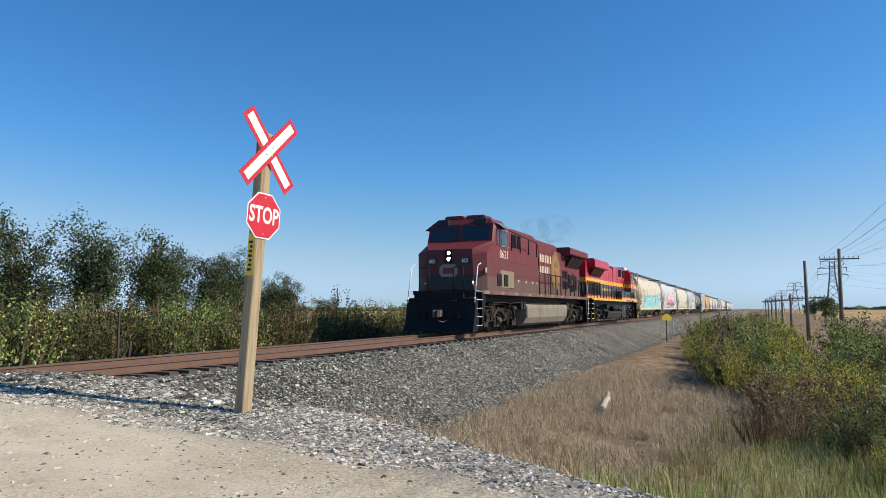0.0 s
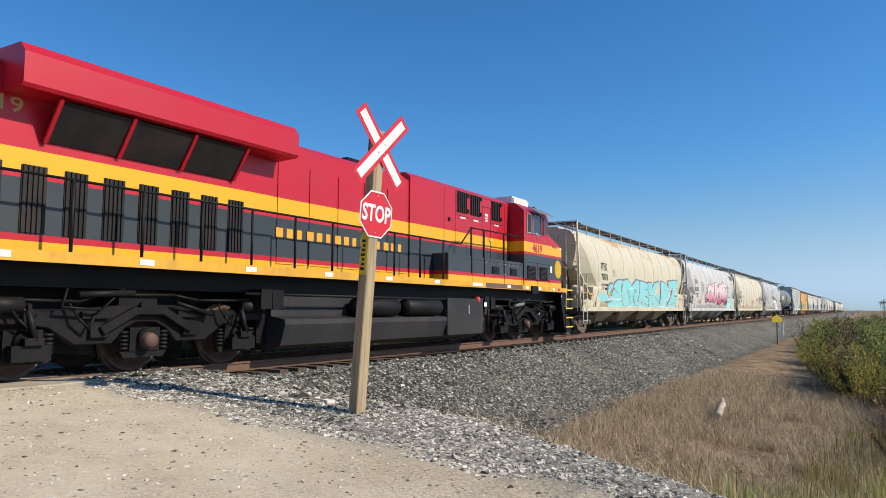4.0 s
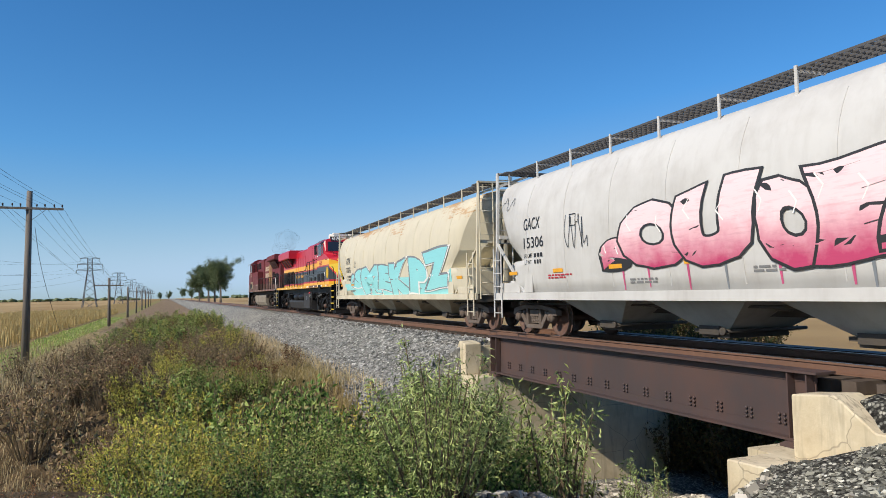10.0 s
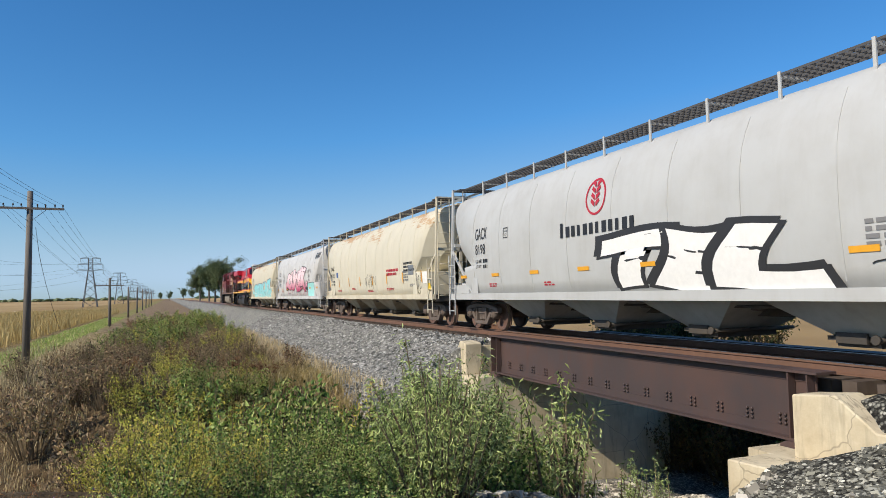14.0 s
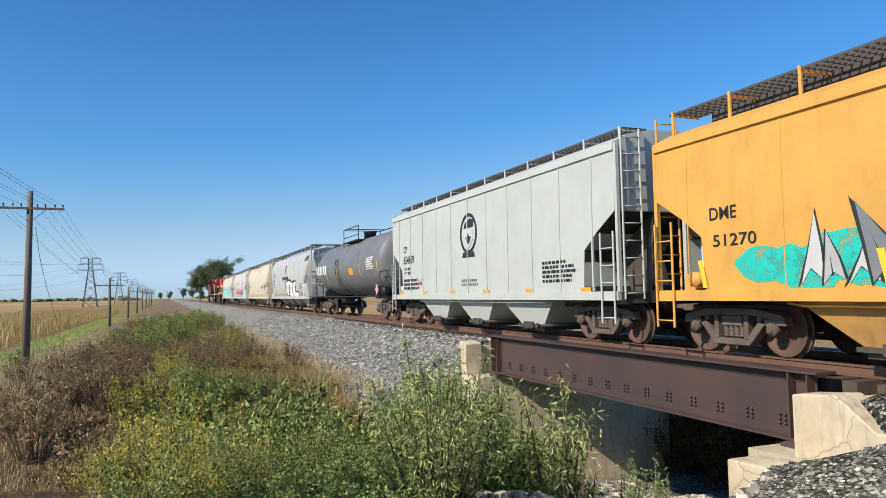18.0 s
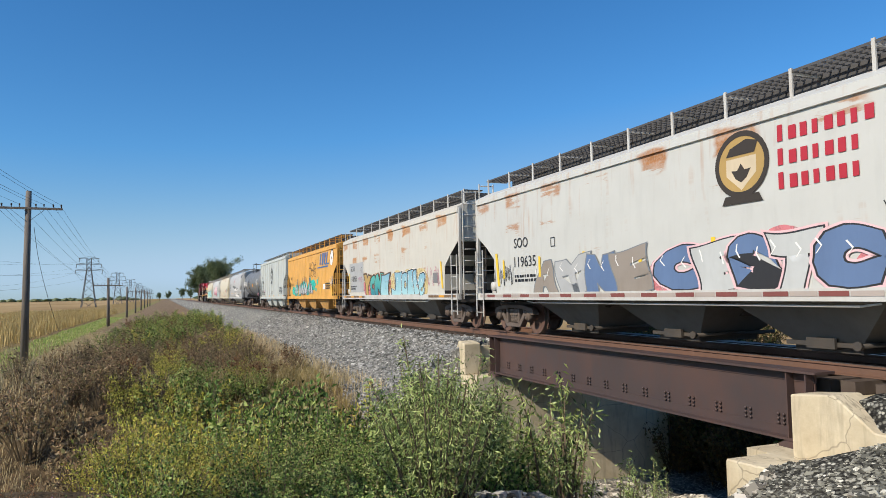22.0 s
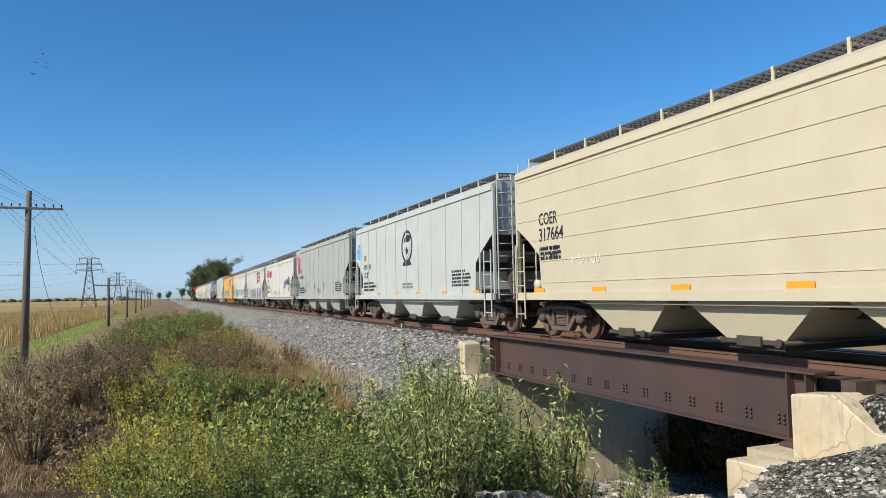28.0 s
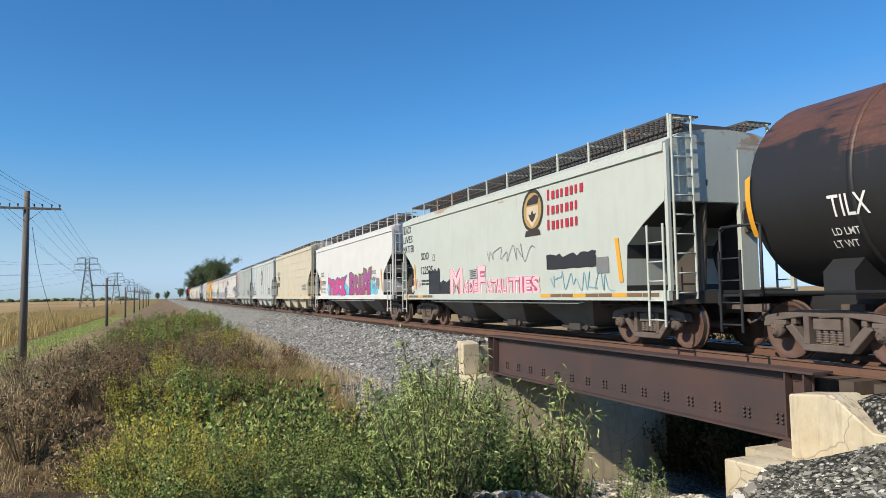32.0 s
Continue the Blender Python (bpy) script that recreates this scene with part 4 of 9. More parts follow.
SKIN["cp1"] = hopper("flat", 34.09, 49.51, "pale grey-green ribbed grain hopper with black crest", "mint_grey", "mint_grey", bays=3, eave=4.2, seams=ribs(15.42, 11))
SKIN["dme"] = hopper("flat", 50.71, 67.03, "orange-yellow grain hopper with teal and black graffiti", "yellow_car", "bay_yellow", bays=3, seams=ribs(16.3, 8, z1=3.68))
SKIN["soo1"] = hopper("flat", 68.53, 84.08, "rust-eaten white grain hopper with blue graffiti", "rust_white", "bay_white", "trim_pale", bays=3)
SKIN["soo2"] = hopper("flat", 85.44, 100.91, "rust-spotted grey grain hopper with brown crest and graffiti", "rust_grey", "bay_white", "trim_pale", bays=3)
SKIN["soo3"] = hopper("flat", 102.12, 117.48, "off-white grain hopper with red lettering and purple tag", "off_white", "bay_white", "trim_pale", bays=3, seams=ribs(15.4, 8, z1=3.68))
SKIN["ucir"] = hopper("flat", 118.81, 134.22, "dull grey-green ribbed grain hopper with red tag", "dull_grey", "dull_grey", bays=3, eave=4.2, seams=ribs(15.4, 11))
SKIN["cp2"] = hopper("flat", 135.62, 151.05, "pale grey-green ribbed grain hopper with black crest", "mint_grey", "mint_grey", bays=3, eave=4.2, seams=ribs(15.4, 11))
SKIN["coer"] = hopper("flat", 152.44, 167.66, "tan-cream grain hopper with level side seams", "tan_car", "tan_car", bays=3, eave=4.22, slats=6)
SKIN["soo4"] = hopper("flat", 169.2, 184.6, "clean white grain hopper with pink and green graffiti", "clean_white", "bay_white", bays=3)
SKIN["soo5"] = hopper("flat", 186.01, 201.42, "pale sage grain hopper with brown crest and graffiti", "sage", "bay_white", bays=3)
SKIN["tilx"] = tank_car(202.5, 219.5, "black tank car with brown rust on its shoulder", "tank_black", "black", False)
# the far end of the train
for i, (src, m_) in enumerate((("soo4", "off_white"), ("cp2", "mint_grey"), ("itfx", "cream"), ("cp2", "dull_grey"), ("soo4", "clean_white"), ("itfx", "ivory"))):
    if src == "itfx":
        hopper("round", 221.0 + i * 19.0, 238.0 + i * 19.0, "covered hopper car far back in the train", m_, "bay_grey")
    else:
        hopper("flat", 221.5 + i * 19.0, 237.5 + i * 19.0, "grain hopper car far back in the train", m_, "bay_grey", bays=3)

# ================= locomotives =================
def livery(name, stops, rough=.38, grime=.3, dirt=(.10, .07, .05)):
    """Paint in level bands; stops: (height, colour) upwards."""
    m = Nodes(name, stops[0][1], rough)
    z = m.math("DIVIDE", m.axis(2), 5.0)
    node = m.t.nodes.new("ShaderNodeValToRGB")
    node.color_ramp.interpolation = "CONSTANT"
    el = node.color_ramp.elements
    while len(el) < len(stops):
        el.new(.5)
    for e, (p, c) in zip(el, stops):
        e.position, e.color = p / 5.0, rgb(c)
    m.link(z, node.inputs["Fac"])
    fac = m.math("MULTIPLY", m.ramp(m.noise(1.1, 6, .65), [(.45, 0.0), (.8, 1.0)]), grime)
    low = m.n("MapRange", From_Min=2.6, From_Max=1.5, To_Min=0.0, To_Max=grime * .8)
    m.link(m.axis(2), low.inputs["Value"])
    streak = m.ramp(m.noise(5, 4, .6, stretch=(1, 1, .1)), [(.45, 0.0), (.75, 1.0)])
    fac = m.math("ADD", fac, m.math("MULTIPLY", low.outputs[0], streak), True)
    m.colour(m.mix(fac, node.outputs["Color"], dirt))
    m.rough(m.math("ADD", m.math("MULTIPLY", fac, .5), rough, True))
    m.bump(m.noise(40, 3), .06, .004)
    return m.mat


RED, YEL, DKG = (.47, .010, .026), (.80, .40, .012), (.036, .046, .054)
MAT["belle"] = livery("red, yellow and dark green livery", [(0, YEL), (1.93, RED), (2.03, DKG), (2.81, RED), (2.88, YEL), (3.22, RED)], .34, .10)
MAT["maroon"] = livery("faded maroon livery", [(0, (.09, .055, .042)), (1.6, (.12, .062, .048)), (2.35, (.130, .020, .022)), (3.2, (.145, .014, .018))], .6, .5, (.10, .062, .046))
MAT["red_sill"] = worn("yellow sill paint", (.72, .38, .03), .45, (.1, .07, .05), .35)
MAT["maroon_sill"] = worn("dusty brown sill", (.13, .075, .06), .6, (.25, .2, .15), .3)
MAT["loco_under"] = worn("black locomotive underframe", (.008, .008, .009), .5, (.035, .03, .026), .3, 0, 1.6)
MAT["loco_under_brown"] = worn("dusty brown locomotive underframe", (.024, .020, .018), .7, (.10, .078, .062), .5, 0, 1.6)
MAT["tank_dark"] = worn("dark fuel tank", (.030, .031, .035), .5, (.08, .068, .055), .4)
MAT["tank_brown"] = worn("dusty fuel tank", (.25, .215, .165), .65, (.09, .07, .055), .5)
MAT["screen"] = worn("black radiator screen", (.02, .02, .022), .5, (.07, .05, .04), .4)
MAT["visor"] = worn("grey sunshade", (.16, .165, .16), .6, (.08, .075, .07), .4)
for k_ in ("loco_under", "screen", "tank_dark", "loco_under_brown"):
    MAT[k_].node_tree.nodes["Principled BSDF"].inputs["Specular IOR Level"].default_value = .18
MAT["chrome"] = plain("bare steel", (.6, .6, .6), .3, .8)
lamp_m = Nodes("lit headlamp", (1, 1, 1), .3)
lamp_m.b.inputs["Emission Color"].default_value = (1, .95, .85, 1)
lamp_m.b.inputs["Emission Strength"].default_value = 9.0
MAT["headlamp"] = lamp_m.mat
MAT["lens"] = glass("unlit lamp glass", (.35, .35, .36))


def loco_truck(lo, x, s, mat):
    bm = bmesh.new()
    box(bm, -2.0, 2.0, -.72, .72, .75, 1.0)
    box(bm, -.35, .35, -.95, .95, .85, 1.30)
    t = part("truck", bm, mat, lo, "six-wheel cast steel locomotive truck", m=pose(x, 0, 0))
    for sy in (-1, 1):
        bm = bmesh.new()
        y0, y1 = -.08, .08
        prism(bm, [(-2.60, .80), (-2.30, .95), (-1.20, .98), (-.50, 1.06), (.50, 1.06), (1.20, .98), (2.30, .95), (2.60, .80), (1.90, .76), (1.58, .72), (1.18, .46), (.58, .46), (.38, .68), (.18, .78), (-.18, .78), (-.38, .68), (-.58, .46), (-1.18, .46), (-1.58, .72), (-1.90, .76)], y0, y1)
        bmesh.ops.bevel(bm, geom=bm.edges[:], offset=.02, segments=1, affect="EDGES")
        part("side_frame", bm, mat, t, m=pose(0, sy * 1.08, 0, 0, 0, 0 if sy < 0 else 180))
        bm = bmesh.new()
        prism(bm, [(-.86, .72), (-.28, 1.02), (.28, 1.02), (.86, .72), (.78, .60), (.24, .90), (-.24, .90), (-.78, .60)], -.20, -.081)
        for x0_, x1_, z0_, z1_ in ((-.98, -.68, .56, .76), (.68, .98, .56, .76), (-1.12, -.66, .84, .96), (.56, 1.14, .85, .97), (-.15, .15, .92, 1.10)):
            box(bm, x0_, x1_, -.15, -.081, z0_, z1_)
        bmesh.ops.bevel(bm, geom=bm.edges[:], offset=.012, segments=1, affect="EDGES")
        part("chevron_strut", bm, mat, t, m=pose(0, sy * 1.08, 0, 0, 0, 0 if sy < 0 else 180))
        bm = bmesh.new()
        lathe(bm, [(-.26, .02), (-.255, .11), (-.20, .125), (-.12, .14), (-.08, .15)], (0, 0, .50), 14, "y")
        part("axle_cap", bm, "wheel", t, "rust-brown round axle cap", m=pose(0, sy * 1.08, 0, 0, 0, 0 if sy < 0 else 180))
        for a in (-1.9, 1.9):
            bm = bmesh.new()
            rod(bm, (a - .05, -.24, .98), (a + .06, -.26, .56), .045, 8)
            box(bm, a - .10, a + .16, -.30, -.18, .50, .60)
            box(bm, a - .24, a + .30, -.24, -.10, .28, .50)
            part("brake_rigging", bm, mat, t, m=pose(0, sy * 1.08, 0, 0, 0, 0 if sy < 0 else 180))
        for a in (-1.35, 1.35, -2.2):
            bm = bmesh.new()
            pipe(bm, [(a, -.18, 1.08), (a + .12, -.24, .86), (a + .3, -.22, .70), (a + .42, -.16, .92)], .02, 6)
            part("brake_hose", bm, mat, t, m=pose(0, sy * 1.08, 0, 0, 0, 0 if sy < 0 else 180))
        for a in (-1.9, 0, 1.9):
            bm = bmesh.new()
            box(bm, -.27, .27, -.07, .09, -.20, .17)
            lathe(bm, [(-.07, .16), (-.14, .15), (-.16, .10), (-.2, .09), (-.21, .03)], (0, 0, 0), 12, "y")
            prism(bm, [(-.42, -.20), (.42, -.20), (.36, -.30), (-.36, -.30)], -.05, .06)
            part("axle_box", bm, mat, t, m=pose(a, sy * 1.08, LOCO_R, 0, 0, 0 if sy < 0 else 180))
            for d in (-.36, .36):
                bm = bmesh.new()
                for k in range(5):
                    lathe(bm, [(-.20 + k * .062, .06), (-.185 + k * .062, .085), (-.16 + k * .062, .085), (-.145 + k * .062, .06)], (d, -.02, .02), 8, "z")
                part("spring", bm, mat, t, m=pose(a, sy * 1.08, LOCO_R, 0, 0, 0 if sy < 0 else 180))
        for a in (-2.2, 2.2):
            bm = bmesh.new()
            lathe(bm, [(-.28, .02), (-.27, .12), (.2, .12), (.22, .05), (.34, .04)], (a, -.14, 1.04), 10, "x")
            bar(bm, (a + (.28 if a < 0 else -.28), -.2, 1.05), (a + (.34 if a < 0 else -.34), -.2, .42), .06, .05)
            box(bm, a + (.20 if a < 0 else -.48), a + (.48 if a < 0 else -.20), -.22, -.1, .30, .55)
            part("brake_cylinder", bm, mat, t, m=pose(0, sy * 1.08, 0, 0, 0, 0 if sy < 0 else 180))
        bm = bmesh.new()
        pipe(bm, [(-2.3, -.16, 1.12), (-1.2, -.2, 1.10), (-.9, -.2, 1.2), (.4, -.2, 1.22), (.9, -.2, 1.14), (2.2, -.16, 1.15)], .025, 6)
        pipe(bm, [(-1.4, -.22, 1.28), (-1.5, -.26, 1.02), (-.9, -.26, .98), (-.5, -.2, 1.3)], .018, 6)
        rod(bm, (-1.25, -.24, 1.20), (-.35, -.24, 1.24), .05, 8)
        rod(bm, (.45, -.22, 1.10), (1.2, -.22, .9), .035, 8)
        part("air_pipe", bm, mat, t, m=pose(0, sy * 1.08, 0, 0, 0, 0 if sy < 0 else 180))
    for a in (-1.9, 0, 1.9):
        bm = bmesh.new()
        box(bm, a + .12, a + .75, -.6, .6, .28, .82)
        part("traction_motor", bm, "black", t)
        w = part("wheelset", LOCO_WHEELSET, None, t, "rust-brown steel wheels with bright treads", m=pose(a, 0, LOCO_R))
        AXLES.append((w, Vector((a, 0, LOCO_R)), LOCO_R))


def quad(bm, pts, thick, n):
    """A thin plate on four corners, thick along n."""
    n = Vector(n).normalized() * thick
    a = [bm.verts.new(Vector(p)) for p in pts]
    b = [bm.verts.new(Vector(p) + n) for p in pts]
    fs = [bm.faces.new(a[::-1]), bm.faces.new(b)]
    k = len(pts)
    for i in range(k):
        fs.append(bm.faces.new((a[i], a[(i + 1) % k], b[(i + 1) % k], b[i])))
    bmesh.ops.recalc_face_normals(bm, faces=fs)


def louvre(lo, x0, x1, y, z0, z1, mat="screen", n=6, vertical=False):
    """A framed grille on the side wall y (its sign tells the side)."""
    s = 1 if y > 0 else -1
    bm = bmesh.new()
    box(bm, x0, x1, min(y, y + s * .012), max(y, y + s * .012), z0, z1)
    for i in range(n):
        if vertical:
            x = x0 + (x1 - x0) * (i + .5) / n
            box(bm, x - .02, x + .02, min(y + s * .012, y + s * .035), max(y + s * .012, y + s * .035), z0, z1)
        else:
            z = z0 + (z1 - z0) * (i + .5) / n
            box(bm, x0, x1, min(y + s * .012, y + s * .035), max(y + s * .012, y + s * .035), z - .012, z + .012)
    part("louvre", bm, mat, lo)


def locomotive(centre, turn, paint, sill, under, tank, label, lit, dz=0.0):
    lo = thing("locomotive", label, "locomotive")
    CARS.append((lo, centre))
    TURN[lo.name] = turn
    E = 10.9
    drop = 0.0 if lit else .10
    # frame and sill
    bm = bmesh.new()
    box(bm, -E + .75, E - .6, -1.12, 1.12, 1.30, 1.66)
    box(bm, -E + .4, E - .4, -.5, .5, .80, 1.36)
    for s in (-1, 1):
        box(bm, min(s * 3.72, s * 4.75), max(s * 3.72, s * 4.75), -1.0, 1.0, .34, 1.30)
    part("underframe", bm, under, lo)
    bm = bmesh.new()
    box(bm, -E + .70, E - .55, -1.56, -1.51, 1.62, 1.78)
    box(bm, -E + .70, E - .55, 1.51, 1.56, 1.62, 1.78)
    part("sill", bm, sill, lo)
    bm = bmesh.new()
    box(bm, -E + .72, E - .57, -1.505, 1.505, 1.662, 1.76)
    part("walkway", bm, under, lo)
    # cab with its short nose
    bm = bmesh.new()
    reach, back = (0.0, 0.0) if lit else (.17, .22)
    out = [(-9.98 - reach, 1.78), (-10.02 - reach, 3.08 + reach * .5), (-9.92 - reach * .95, 3.30 + reach * .3), (-8.86 + back, 3.66), (-8.56 + back * .6, 4.36), (-8.34, 4.57 - drop), (-6.42, 4.60 - drop), (-6.42, 1.78)]
    prof = {0: 1.12 if lit else .84, 1: 1.05 if lit else .80, 2: 1.0 if lit else .74, 3: 1.50, 4: 1.46, 5: 1.22, 6: 1.22, 7: 1.56}
    side = []
    for s in (-1, 1):
        side.append([bm.verts.new((x, s * prof[i], z)) for i, (x, z) in enumerate(out)])
    shoulder = []
    for s in (-1, 1):
        shoulder.append([bm.verts.new((x, s * 1.56, z)) for x, z in ((-9.62 if lit else -9.70, 1.78), (-9.66 if lit else -9.72, 3.18 + reach * .3), (-8.74 + back, 3.58), (-8.48 + back * .4, 4.22), (-6.42, 4.24))])
    for k, s in enumerate((-1, 1)):
        a, b = side[k], shoulder[k]
        for q in ((a[0], a[1], b[1], b[0]), (a[1], a[2], b[1]), (a[2], a[3], b[2], b[1]), (a[3], a[4], b[3], b[2]), (a[4], a[5], b[3]), (a[5], a[6], b[4], b[3]), (b[0], b[1], b[2], b[3], b[4], a[7])):
            bm.faces.new(q)
    a, b = side
    for i in range(7):
        if i == 6:
            bm.faces.new((a[6], shoulder[0][4], a[7], b[7], shoulder[1][4], b[6]))
        else:
            bm.faces.new((a[i], a[i + 1], b[i + 1], b[i]))
    bm.faces.new((a[0], shoulder[0][0], a[7], b[7], shoulder[1][0], b[0]))
    bmesh.ops.recalc_face_normals(bm, faces=bm.faces[:])
    cab = part("cab", bm, paint, lo)
    for s in (-1, 1):
        y = s * 1.562
        for x0, x1, z0, z1 in ((-7.72, -7.13, 3.54, 4.14), (-6.98, -6.66, 3.54, 4.14), (-7.93, -7.76, 3.54, 4.14), (-8.36, -8.06, 3.58, 4.12)):
            bm = bmesh.new()
            box(bm, x0, x1, min(y, y + s * .012), max(y, y + s * .012), z0, z1)
            # black pane paints the shaded inside of the open rear window
            part("side_window", bm, "ink" if not lit and x0 == -6.98 else "glass", cab)
            bm = bmesh.new()
            for q in ((x0 - .035, x0, z0 - .035, z1 + .035), (x1, x1 + .035, z0 - .035, z1 + .035), (x0, x1, z0 - .035, z0), (x0, x1, z1, z1 + .035)):
                box(bm, q[0], q[1], min(y, y + s * .022), max(y, y + s * .022), q[2], q[3])
            part("window_frame", bm, "chrome" if x0 > -7.75 else paint, cab)
        bm = bmesh.new()
        quad(bm, [(-8.33, s * 1.45, 4.42), (-7.0, s * 1.45, 4.42), (-7.0, s * 1.80, 4.20), (-8.37, s * 1.80, 4.20)], .02, (0, 0, 1))
        part("sunshade", bm, "visor", cab)
        bm = bmesh.new()
        rod(bm, (-7.2, s * 1.57, 3.5), (-7.2, s * 1.70, 3.50), .012, 5)
        rod(bm, (-7.2, s * 1.68, 3.56), (-7.2, s * 1.68, 3.30), .018, 6)
        part("window_bracket", bm, "chrome", cab)
    lamp_y, lamp_z = (.97, 2.06) if lit else (.62, 1.95)
    for s in (-1, 1):
        bm = bmesh.new()
        p = [(-8.84 + back, s * .10, 3.72), (-8.83 + back, s * 1.36, 3.72), (-8.60 + back * .6, s * 1.34, 4.27), (-8.60 + back * .6, s * .10, 4.28)]
        quad(bm, [(x - .012, y, z) for x, y, z in p], .012, (-.9, 0, .4))
        part("windshield", bm, "glass", cab)
        bm = bmesh.new()
        quad(bm, [(-8.62 + back * .6, s * .62, 4.33), (-8.62 + back * .6, s * 1.15, 4.33), (-8.54 + back * .6, s * 1.15, 4.56), (-8.54 + back * .6, s * .62, 4.56)], .20, (1, 0, .2))
        part("number_board", bm, "black", cab)
        bm = bmesh.new()
        lathe(bm, [(-.05, .11), (.0, .11), (.02, .08)], (-9.97 - reach, s * lamp_y, lamp_z), 12, "x")
        part("ditch_light", bm, "headlamp" if lit else "lens", cab)
        bm = bmesh.new()
        box(bm, -9.95 - reach, -9.80 - reach, s * lamp_y - .15, s * lamp_y + .15, lamp_z - .15, lamp_z + .15)
        part("lamp_box", bm, "loco_under", cab)
    up = .14 if lit else 0.0
    for z in (3.02 + up, 2.80 + up):
        bm = bmesh.new()
        lathe(bm, [(-10.05, .05), (-10.03, .085), (-9.9, .10)], (-reach, 0, z), 12, "x")
        part("headlight", bm, "headlamp" if lit else "lens", cab)
    bm = bmesh.new()
    box(bm, -10.035 - reach, -9.8 - reach, -.16, .16, 2.66 + up, 3.15 + up)
    part("headlight_housing", bm, "loco_under", cab)
    bm = bmesh.new()
    box(bm, -8.2, -6.9, -.95, -.05, 4.57 - drop, 4.74 + drop * .8)
    box(bm, -8.2, -6.9, .05, .95, 4.57 - drop, 4.74 + drop * .8)
    bmesh.ops.bevel(bm, geom=bm.edges[:], offset=.05, segments=2, affect="EDGES")
    part("roof_unit", bm, "white" if not lit else paint, cab)
    # long hood
    bm = bmesh.new()
    W = 1.22
    def hood(x0, x1, w, z1):
        fs = prism(bm, [(-w, 1.77), (-w, z1 - .12), (-w + .16, z1), (w - .16, z1), (w, z1 - .12), (w, 1.77)], x0, x1, 0, "x")
    hood(-6.41, -.5, 1.02, 4.56 + dz)
    part("blower_hood", bm, paint, lo)
    bm = bmesh.new()
    hood(-.49, 4.4, .98, 4.44 + dz)
    part("engine_hood", bm, paint, lo)
    bm = bmesh.new()
    hood(4.41, 10.25, 1.02, 4.44)
    part("radiator_hood", bm, paint, lo)
    # raised boxes along the front walkway
    for s in (-1, 1):
        bm = bmesh.new()
        top = 2.50 if s > 0 else 3.52
        box(bm, -6.40, -1.6, min(s * 1.03, s * 1.53), max(s * 1.03, s * 1.53), 1.781, top)
        part("equipment_box", bm, paint, lo)
        for x0 in (-5.89, -4.62) if s > 0 else ():
            louvre(lo, x0, x0 + .45, s * 1.532, 2.06, 2.28, "screen", 4)
        for x0 in (-8.36, -7.33):
            louvre(lo, x0, x0 + .66, s * 1.562, 1.98, 2.44, "screen", 11)
        for x0, x1 in ((-5.74, -5.14), (-4.36, -3.75), (-3.54, -2.94)):
            louvre(lo, x0, x1, s * 1.022, 3.80, 4.40, "screen", 5, True)
        for i in range(5):
            x0 = -.4 + i * .95
            bm = bmesh.new()
            box(bm, x0, x0 + .86, min(s * .981, s * .998), max(s * .981, s * .998), 1.9, 3.95)
            part("hood_door", bm, paint, lo)
        sc0, sc1, sz0, sz1 = (6.4, 9.6, 3.62, 4.20) if lit else (5.5, 9.0, 3.38, 3.92)
        if lit:
            for x0, x1, z0, z1 in ((5.62, 6.13, 2.86, 3.32), (6.30, 6.83, 2.86, 3.32), (5.62, 6.13, 2.24, 2.72), (6.30, 6.83, 2.24, 2.72), (7.05, 7.43, 2.30, 3.16), (7.56, 8.22, 2.10, 2.55), (8.37, 8.71, 2.18, 3.20), (8.95, 9.3, 2.18, 3.10)):
                louvre(lo, x0, x1, s * 1.022, z0, z1, "screen", 6, True)
            bm = bmesh.new()
            lathe(bm, [(s * 1.022, .31), (s * 1.06, .30), (s * 1.07, .22), (s * 1.04, .20), (s * 1.035, .02)], (7.88, 0, 2.88), 16, "y")
            part("air_filter_port", bm, "screen", lo)
            for x0, x1, z0, z1 in ((7.50, 8.28, 2.06, 3.36), (5.56, 6.90, 2.16, 3.40)):
                bm = bmesh.new()
                for q in ((x0, x0 + .02, z0, z1), (x1 - .02, x1, z0, z1), (x0, x1, z0, z0 + .02), (x0, x1, z1 - .02, z1)):
                    box(bm, q[0], q[1], min(s * 1.022, s * 1.034), max(s * 1.022, s * 1.034), q[2], q[3])
                part("door_frame", bm, paint, lo)
        else:
            for x0 in np.arange(5.2, 10.0, .62):
                louvre(lo, x0, x0 + .36, s * 1.022, 2.05, 3.0, "screen", 5, True)
        bm = bmesh.new()
        quad(bm, [(sc0, s * 1.03, sz0), (sc1, s * 1.03, sz0), (sc1, s * 1.40, sz1), (sc0, s * 1.40, sz1)], .03, (0, s, -.6))
        part("radiator_screen", bm, "screen", lo)
        for i in range(4):
            bm = bmesh.new()
            x = sc0 + i * (sc1 - sc0) / 3
            quad(bm, [(x - .03, s * 1.05, sz0 - .02), (x + .03, s * 1.05, sz0 - .02), (x + .03, s * 1.43, sz1 + .01), (x - .03, s * 1.43, sz1 + .01)], .04, (0, s, -.6))
            part("screen_bar", bm, paint, lo)
    bm = bmesh.new()
